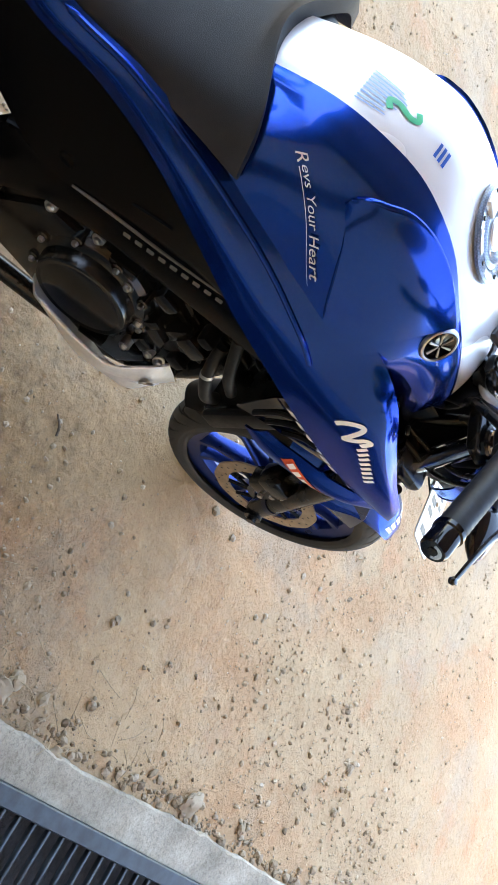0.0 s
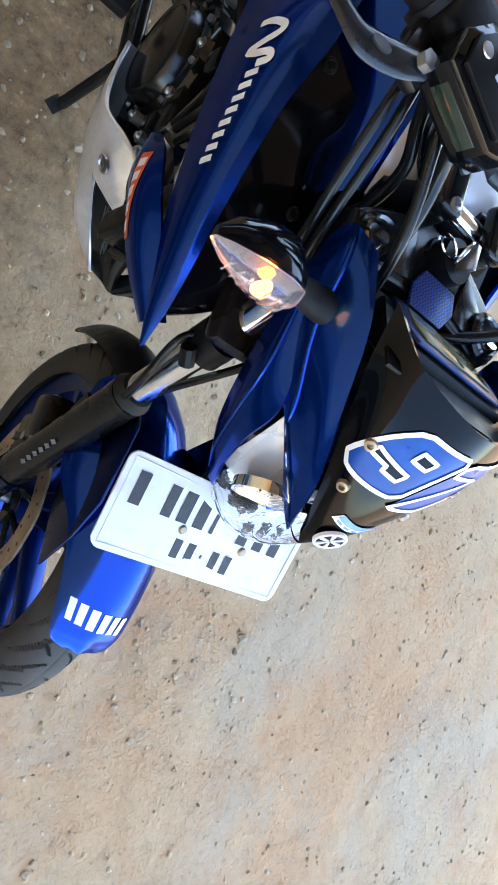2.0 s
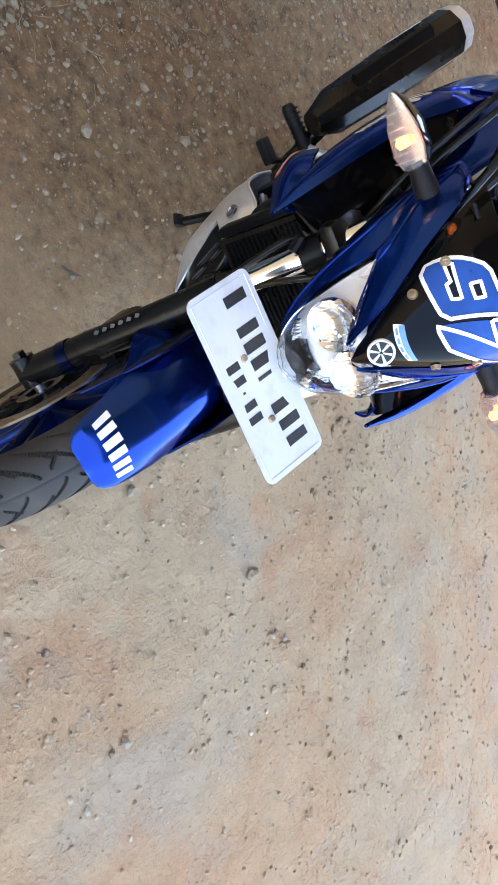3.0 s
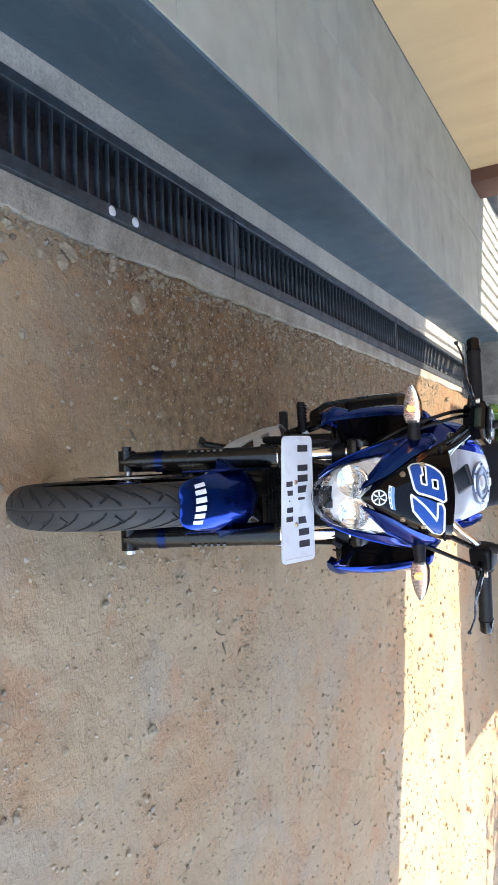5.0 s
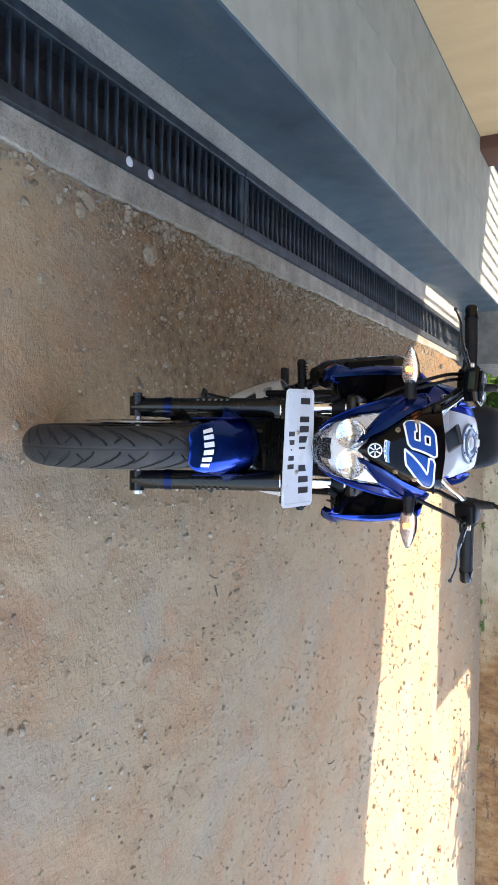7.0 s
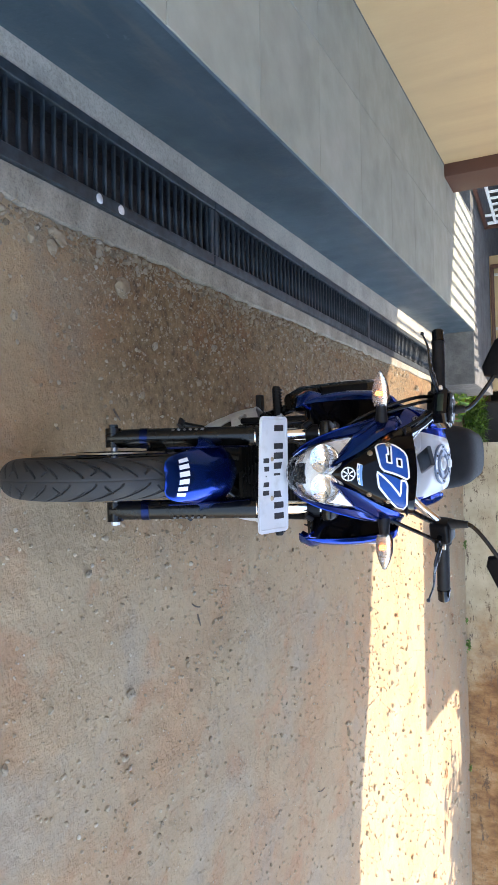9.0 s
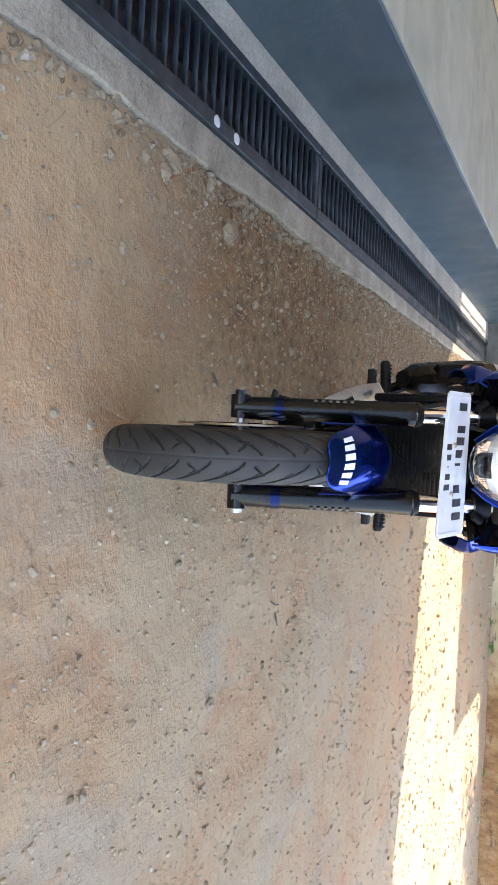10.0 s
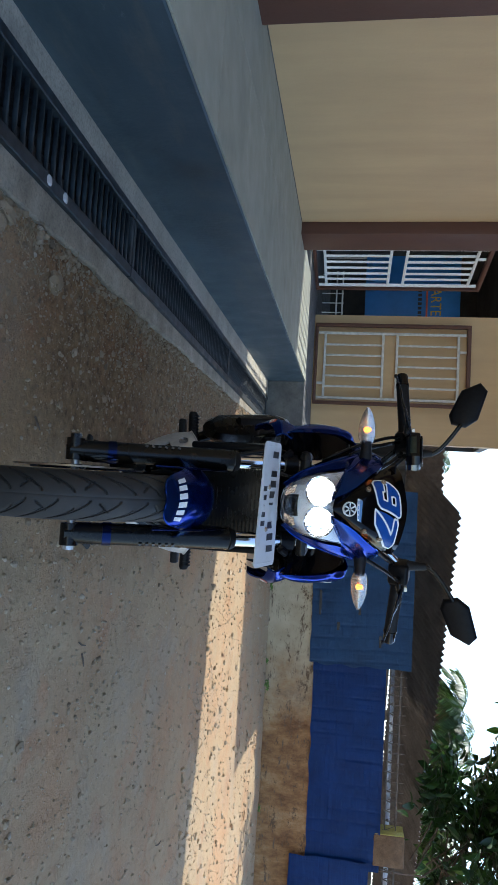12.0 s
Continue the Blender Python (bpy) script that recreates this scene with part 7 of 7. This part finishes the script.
part("seat", seat.mesh(40, 26, 0.02, -1), seat_vinyl, bike, "black vinyl stepped seat", 60)
panel = Sheet([[(-0.160, 0.62, 0.775), (-0.152, 0.62, 0.740), (-0.147, 0.645, 0.738)],
               [(-0.168, 0.76, 0.785), (-0.156, 0.76, 0.725), (-0.148, 0.785, 0.670)],
               [(-0.158, 0.88, 0.786), (-0.150, 0.88, 0.690), (-0.146, 0.885, 0.596)],
               [(-0.148, 0.98, 0.780), (-0.146, 0.98, 0.700), (-0.142, 0.99, 0.614)],
               [(-0.140, 1.16, 0.800), (-0.138, 1.16, 0.750), (-0.130, 1.16, 0.700)]])


def build_panel(s):
    q = panel if s < 0 else panel.mirrored()
    p = part("side_panel", q.mesh(26, 14, 0.004, -s), panel_black, bike, "satin black side panel", 60)
    pt, n = q.at(0.52, 0.745), q.normal(0.52, 0.745) * -s
    mm = Matrix.Translation(pt) @ n.to_track_quat("Z", "Y").to_matrix().to_4x4()
    part("screw_hole", lathe([(0.0, 0.001), (0.008, 0.001), (0.010, 0.002), (0.013, 0.0)], 18, mm), panel_black, p)
    part("slot", tube([q.at(0.36, 0.55), q.at(0.28, 0.35)], 0.002, 8), panel_black, p)


both(build_panel)
tail = Sheet([[(-0.095, 1.46, 0.93), (0, 1.46, 1.0), (0.095, 1.46, 0.93)], [(-0.075, 1.56, 0.95), (0, 1.56, 1.0), (0.075, 1.56, 0.95)], [(-0.03, 1.66, 0.965), (0, 1.665, 0.985), (0.03, 1.66, 0.965)]])
part("tail_cover", tail.mesh(14, 14, 0.005, -1), black_plastic, bike)
part("subframe", box(-0.09, 0.09, 0.85, 1.55, 0.72, 0.80, 0.02), black_metal, bike)
part("tank_core", box(-0.10, 0.10, 0.45, 0.86, 0.70, 0.90, 0.02), black_plastic, bike)
part("rear_mudguard", tube([(0, 1.50, 0.90), (0, 1.62, 0.82), (0, 1.70, 0.66)], 0.06, 14, 6, flat=0.3), black_plastic, bike)
both(lambda s: part("swingarm", tube([(s * 0.10, 0.88, 0.40), (s * 0.11, 1.1, 0.35), (s * 0.11, 1.30, 0.30)], [0.03, 0.026, 0.022], 12, 4), black_metal, bike))


def build_exhaust():
    a, b = Vector((-0.222, 0.915, 0.405)), Vector((-0.262, 1.36, 0.615))
    e = part("exhaust_silencer", tube([a, a.lerp(b, 0.12), a.lerp(b, 0.5), a.lerp(b, 0.93)], [0.030, 0.052, 0.060, 0.062], 10, 1), black_metal, bike, "matt black angular silencer", 20)
    part("end_cap", tube([a.lerp(b, 0.93), a.lerp(b, 1.0), b + (b - a) * 0.05], [0.063, 0.058, 0.030], 10), brushed, e, "silver end cap")
    d = (b - a).normalized()
    for k in range(7):
        p = a.lerp(b, 0.55) + d * (k * 0.016)
        bm = prism([(-0.006, -0.007), (0.006, -0.007), (0.006, 0.007), (-0.006, 0.007)], 0.001, Matrix.Translation(p + Vector((-0.062, 0, 0.012))) @ pose(0, 0, 0, 0, -90, 0))
        part("sticker", bm, white_vinyl, e, "white lettering block")
    part("heat_shield", tube([a.lerp(b, 0.2) + Vector((-0.03, 0, 0.05)), a.lerp(b, 0.7) + Vector((-0.035, 0, 0.055))], 0.02, 8, flat=0.5), black_plastic, e)


build_exhaust()


def build_pegs(s):
    p = part("footpeg", tube([(s * 0.17, 0.945, 0.345), (s * 0.19, 0.95, 0.342), (s * 0.275, 0.952, 0.336), (s * 0.285, 0.952, 0.336)], [0.014, 0.017, 0.017, 0.012], 14), rubber, bike, "ribbed rubber footpeg")
    for k in range(7):
        part("rib", tube([(s * (0.195 + k * 0.012), 0.952, 0.340), (s * (0.200 + k * 0.012), 0.952, 0.340)], 0.0195, 14), rubber, p)
    part("peg_bracket", tube([(s * 0.12, 0.96, 0.42), (s * 0.15, 0.955, 0.37), (s * 0.18, 0.945, 0.345)], 0.012, 8, 4), brushed, p)
    q = part("brake_pedal" if s < 0 else "gear_pedal", tube([(s * 0.165, 0.95, 0.34), (s * 0.175, 0.88, 0.325), (s * 0.19, 0.81, 0.335)], 0.008, 8, 4), black_metal, bike)
    part("pedal_pad", box(min(s * 0.185, s * 0.245), max(s * 0.185, s * 0.245), 0.785, 0.815, 0.325, 0.350, 0.006), rubber, q, "rubber pedal pad")


both(build_pegs)
st = part("side_stand", tube([(-0.10, 0.86, 0.25), (-0.12, 0.82, 0.14), (-0.145, 0.775, 0.03)], [0.014, 0.012, 0.012], 10, 4), black_metal, bike, "black stand leg down on the earth")
part("stand_foot", tube([(-0.14, 0.765, 0.018), (-0.165, 0.78, 0.018)], 0.018, 10, flat=0.5), rubber, st)
st = part("side_stand", tube([(0.10, 0.86, 0.25), (0.14, 0.84, 0.14), (0.20, 0.82, 0.03)], [0.014, 0.012, 0.012], 10, 4), black_metal, bike, "black stand leg down on the earth")
part("stand_foot", tube([(0.19, 0.80, 0.014), (0.21, 0.84, 0.014)], 0.02, 10, flat=0.5), rubber, st)

# ---- plants and small ground clutter ----


def leaf_blade(bm, p, d, up, length, width, curl=0.2, seg=4):
    side = d.cross(up).normalized()
    prev = None
    for i in range(seg + 1):
        t = i / seg
        w = width * math.sin(math.pi * (0.06 + 0.9 * t)) * 0.5
        c = p + d * (length * t) - up * (curl * length * t * t)
        cur = (bm.verts.new(c - side * w + up * w * 0.35), bm.verts.new(c), bm.verts.new(c + side * w + up * w * 0.35))
        if prev:
            bm.faces.new((prev[0], prev[1], cur[1], cur[0]))
            bm.faces.new((prev[1], prev[2], cur[2], cur[1]))
        prev = cur


def broadleaf_tree():
    rnd = random.Random(5)
    tree = thing("tree", "broadleaf tree with large glossy dark green leaves", "tree", pose(4.05, 8.35, -0.30) @ Matrix.Scale(1.33, 4))
    part("trunk", tube([(1.9, 0.3, 0.0), (1.85, 0.25, 1.0), (1.5, 0.2, 1.9), (0.8, 0.1, 2.8)], [0.11, 0.09, 0.07, 0.03], 10, 4), bark, tree)
    tips = []
    for k in range(64):
        a = rnd.uniform(0, 6.28)
        s = Vector((rnd.uniform(0.4, 1.2), 0.2, rnd.uniform(1.7, 2.8)))
        e = s + Vector((math.cos(a) * rnd.uniform(0.5, 1.5) - 0.2, math.sin(a) * rnd.uniform(0.3, 0.9), rnd.uniform(0.0, 1.1)))
        part("limb", tube([s, s.lerp(e, 0.5) + Vector((0, 0, 0.12)), e], [0.010, 0.007, 0.003], 6, 3), bark, tree)
        tips += [s.lerp(e, f) + Vector((0, 0, 0.08)) for f in (0.55, 0.7, 0.85, 1.0)]
    bm = bmesh.new()
    for p in tips:
        for k in range(22):
            d = Vector((rnd.gauss(0, 1), rnd.gauss(0, 1), rnd.gauss(0.35, 0.8))).normalized()
            up = (Vector((0, 0, 1)) - d * d.z).normalized() if abs(d.z) < 0.95 else Vector((1, 0, 0))
            up = (up + Vector((rnd.gauss(0, 0.3), rnd.gauss(0, 0.3), 0))).normalized()
            q = p + Vector((rnd.gauss(0, 0.11), rnd.gauss(0, 0.11), rnd.gauss(0, 0.10)))
            leaf_blade(bm, q, d, up, rnd.uniform(0.10, 0.19), rnd.uniform(0.055, 0.09), rnd.uniform(0.1, 0.4))
    part("crown", bm, leaf_dark, tree)


broadleaf_tree()


def palm(x, y, h, seed, spread=1.7, n=20):
    rnd = random.Random(seed)
    t = thing("palm_tree", "hazy green palm with feathered fronds behind the sheds", "palm", pose(x, y, 0), "palms")
    part("trunk", tube([(0, 0, 0), (0.05, 0, h * 0.5), (0, 0, h)], [0.16, 0.12, 0.10], 10, 4), bark, t)
    bm = bmesh.new()
    for k in range(n):
        a, lift = rnd.uniform(0, 6.28), rnd.uniform(0.1, 1.2)
        d = Vector((math.cos(a), math.sin(a), 0))
        path = [Vector((0, 0, h)) + d * spread * s + Vector((0, 0, lift * spread * s * 0.9 - 1.1 * spread * s * s * 0.8)) for s in [i / 14 for i in range(15)]]
        tube(path, [0.018 * (1 - i / 16) for i in range(15)], 5, 1, bm)
        for i in range(2, 15):
            tang = (path[i] - path[i - 1]).normalized()
            side = tang.cross(Vector((0, 0, 1))).normalized()
            for s in (-1, 1):
                for o in (0.0, 0.5):
                    q = path[i - 1].lerp(path[i], o)
                    dd = (side * s + tang * 0.7 - Vector((0, 0, rnd.uniform(0.1, 0.5)))).normalized()
                    leaf_blade(bm, q, dd, Vector((0, 0, 1)), 0.5 * spread * (1.1 - i / 18), 0.055, 0.35, 2)
    part("crown", bm, leaf_palm, t)


palm(4.7, 15.5, 3.55, 3, 1.15, 30)
palm(5.6, 16.2, 3.5, 8, 1.0, 26)
palm(7.0, 15.5, 3.4, 13, 1.2, 30)
palm(8.4, 16.5, 3.5, 17, 1.3, 30)
palm(-1.3, 16.0, 3.0, 21, 0.9, 20)


def weed_clump(x, y, z, n, size, seed, name="weed", label="small green weed growing at the wall foot", slim=1.0):
    rnd = random.Random(seed)
    bm = bmesh.new()
    for k in range(n):
        d = Vector((rnd.gauss(0, 0.8), rnd.gauss(0, 0.8), rnd.uniform(0.3, 1.2))).normalized()
        q = Vector((rnd.gauss(0, size * 0.5), rnd.gauss(0, size * 0.35), rnd.uniform(0, size * 0.6)))
        leaf_blade(bm, q, d, Vector((d.y, -d.x, 0.4)).normalized(), size * rnd.uniform(0.4, 0.8), slim * size * rnd.uniform(0.15, 0.3), 0.3, 3)
    ob = new(name, solid(name, bm, leaf_weed, 60))
    ob.location = (x, y, z)
    return tagged(ob, label, "weed", "weeds")


for i, (x, y, s) in enumerate(((1.05, 7.18, 0.05), (2.25, 7.2, 0.07), (1.95, 7.2, 0.04), (3.7, 7.2, 0.04), (-0.62, 6.6, 0.2))):
    weed_clump(x, y, 0, 40, s, i)
weed_clump(-0.47, 7.5, 0.0, 600, 0.30, 77, "shrub", "bright green grassy shrub behind the end of the platform", 0.32)


def pebbles(spots, rnd, mat=None):
    """Many small stones in one mesh, each a dented octahedron-like lump."""
    seed = bmesh.new()
    bmesh.ops.create_icosphere(seed, subdivisions=1, radius=1)
    base = [v.co.copy() for v in seed.verts]
    tris = [[v.index for v in f.verts] for f in seed.faces]
    seed.free()
    verts, faces = [], []
    for x, y, s in spots:
        a, b, c = s * rnd.uniform(0.65, 1.3), s * rnd.uniform(0.6, 1.15), s * rnd.uniform(0.55, 1.0)
        t = rnd.uniform(0, 6.3)
        ca, sa, z0, o = math.cos(t), math.sin(t), ground_z(x, y) + s * 0.28, len(verts)
        for v in base:
            px, py = v.x * a * rnd.uniform(0.6, 1.3), v.y * b * rnd.uniform(0.6, 1.3)
            verts.append((x + px * ca - py * sa, y + px * sa + py * ca, z0 + v.z * c * rnd.uniform(0.8, 1.15)))
        faces += [[o + i for i in f] for f in tris]
    me = bpy.data.meshes.new("gravel")
    me.from_pydata(verts, [], faces)
    me.materials.append(mat or stone)
    return me


def litter():
    """Grit and pebbles, denser beside the kerb; larger stones are things of their own."""
    rnd = random.Random(11)
    spots = []
    for k in range(6500):
        x, y = rnd.uniform(-0.68, 2.6), rnd.uniform(-2.2, 3.4)
        if x > 0.05 + rnd.gauss(0, 0.12) or y < -0.4:
            spots.append((x, y, min(0.0026 * rnd.paretovariate(1.9), 0.0075)))
    tagged(new("gravel", pebbles(spots, rnd)), "loose grit and small pebbles scattered on the earth", "gravel", kind="stuff")
    spots = []
    for k in range(8000):
        x, y = kerb_x(0) + abs(rnd.gauss(0, 0.26)), rnd.uniform(-0.9, 4.8)
        if y < 0.1 and rnd.random() < 0.7:
            continue
        spots.append((x, y, min(0.0019 * rnd.paretovariate(2.1), 0.0085)))
    for k in range(1300):
        y = rnd.uniform(-1.6, 4.6)
        spots.append((kerb_x(y) + 0.004 + abs(rnd.gauss(0, 0.030)), y, min(0.0040 * rnd.paretovariate(2.0), 0.015)))
    for k in range(900):
        spots.append((rnd.uniform(-0.68, 0.15), rnd.uniform(0.3, 4.2), min(0.0034 * rnd.paretovariate(2.0), 0.013)))
    tagged(new("gravel", pebbles(spots, rnd, clod_soil)), "brown soil clods and grit along the kerb", "gravel", kind="stuff")
    # crumbled patches: flat clods with their own grit
    spots = []
    for cx, cy, r, n in ((-0.45, -1.55, 0.24, 260), (-0.30, -1.25, 0.16, 120), (-0.40, -0.95, 0.2, 130), (-0.20, -0.68, 0.16, 120), (-0.12, -1.10, 0.12, 90),
                         (0.35, 0.8, 0.22, 110), (0.75, 1.1, 0.26, 130), (0.62, -0.25, 0.25, 80), (0.2, -0.75, 0.25, 80), (1.1, 0.5, 0.3, 90), (1.2, 1.9, 0.3, 90)):
        for k in range(n):
            spots.append((max(-0.68, rnd.gauss(cx, r * 0.6)), rnd.gauss(cy, r * 0.6), min(0.0024 * rnd.paretovariate(1.6), 0.011)))
    for k in range(5200):
        x, y = rnd.uniform(0.15, 3.2), rnd.uniform(0.2, 4.2)
        if noise.noise((x * 1.7, y * 1.7, 4.0)) > 0.12 + rnd.gauss(0, 0.12):
            spots.append((x, y, min(0.0028 * rnd.paretovariate(2.2), 0.0115)))
    tagged(new("gravel", pebbles(spots, rnd, dry_clod)), "crumbled clods of dry earth lying in patches", "gravel", kind="stuff")
    spots = []
    for k in range(3600):
        spots.append((rnd.uniform(0.0, 5.8), rnd.uniform(2.7, 7.15), min(0.022, 0.0050 * rnd.paretovariate(2.2))))
    tagged(new("gravel", pebbles(spots, rnd)), "pebbles in the sunlit part of the yard", "gravel", kind="stuff")
    big = [(-0.573, 0.427, 0.036), (0.795, 0.444, 0.024), (0.80, 0.465, 0.012), (0.365, 0.241, 0.017), (-0.404, 0.634, 0.02), (-0.641, -0.622, 0.042), (-0.653, 0.113, 0.034), (-0.618, 0.087, 0.022),
           (-0.708, -0.113, 0.018), (-0.126, -0.493, 0.012), (0.161, -0.868, 0.011), (-0.384, -0.061, 0.014), (0.829, -0.107, 0.013), (0.64, -0.796, 0.011), (-0.282, -1.291, 0.022), (0.013, -0.141, 0.014),
           (-0.004, -0.252, 0.011), (-0.421, -1.081, 0.016), (1.049, -1.171, 0.012), (-0.30, 0.95, 0.014), (-0.578, -0.128, 0.020), (-0.64, 1.5, 0.02), (-0.62, 2.2, 0.022), (-0.625, -0.88, 0.026),
           (-0.397, -0.055, 0.012), (-0.46, 1.084, 0.022), (0.515, -0.142, 0.012), (1.168, 0.465, 0.012), (-0.63, 4.849, 0.035), (-0.429, -1.298, 0.018), (-0.134, -1.124, 0.014)]
    for x, y, s in big:
        bm = bmesh.new()
        rock(bm, (0, 0, s * 0.2), s * 0.9, rnd, 0.55)
        ob = new("stone", solid("stone", bm, clod_soil, 25))
        ob.location = (x, y, ground_z(x, y))
        tagged(ob, "small angular stone lying on the earth", "stone", "loose stones")
    bm = bmesh.new()
    for k in range(150):
        x, y = kerb_x(0) + abs(rnd.gauss(0.03, 0.09)), rnd.choice((rnd.gauss(0.05, 0.28), rnd.gauss(0.6, 0.5), rnd.uniform(-1, 4)))
        a, l = rnd.uniform(0, 6.28), rnd.uniform(0.02, 0.10)
        p = Vector((x, y, ground_z(x, y) + 0.003))
        q = p + Vector((math.cos(a) * l, math.sin(a) * l, rnd.uniform(0.0, 0.02)))
        tube([p, p.lerp(q, 0.5) + Vector((rnd.uniform(-0.01, 0.01), 0, rnd.uniform(0, 0.014))), q], 0.0009, 4, 2, bm)
    tagged(new("dry_grass", solid("dry_grass", bm, dry_grass)), "dry grass blades and straw along the kerb", "grass", kind="stuff")
    for x, y, a, l in ((0.572, 0.853, 1.2, 0.06), (-0.158, 0.374, 0.7, 0.05), (1.86, 2.197, 1.4, 0.09), (0.62, 0.9, 0.3, 0.05)):
        p = Vector((0, 0, 0.004))
        q = p + Vector((math.cos(a) * l, math.sin(a) * l, 0.004))
        ob = new("twig", solid("twig", tube([p, p.lerp(q, 0.4) + Vector((0.004, -0.003, 0.003)), q], [0.003, 0.0035, 0.002], 6, 3), bark))
        ob.location = (x, y, ground_z(x, y))
        tagged(ob, "short dark twig lying on the earth", "twig", "twigs")
    for x, y, a, l in ((1.243, 3.977, 1.5, 0.09), (1.72, 6.325, 1.2, 0.14), (2.267, 5.074, 0.4, 0.11), (3.197, 5.789, 2.0, 0.14), (2.922, 4.921, 1.3, 0.12), (3.858, 5.134, 1.6, 0.12), (3.672, 5.723, 0.8, 0.13)):
        bm = bmesh.new()
        leaf_blade(bm, Vector((-math.cos(a) * l / 2, -math.sin(a) * l / 2, 0.012)), Vector((math.cos(a), math.sin(a), 0.08)), Vector((0, 0, 1)), l, l * 0.38, 0.12, 6)
        bmesh.ops.solidify(bm, geom=list(bm.faces), thickness=0.001)
        ob = new("fallen_leaf", solid("fallen_leaf", bm, dry_leaf, 60))
        ob.location = (x, y, ground_z(x, y))
        tagged(ob, "curled brown fallen leaf on the earth", "leaf", "fallen leaves")
    for y in (0.276, 0.39):
        bm = lathe([(0.0, 0.004), (0.012, 0.0035), (0.017, 0.0)], 14)
        for v in bm.verts:
            v.co.x *= 1.0 + 0.3 * noise.noise(v.co * 90)
        ob = new("paint_spot", solid("paint_spot", bm, plate_white))
        ob.location = (GX0 - 0.022, y, 0.031)
        tagged(ob, "pale splash of paint on the grate rail", "paint spot")


litter()
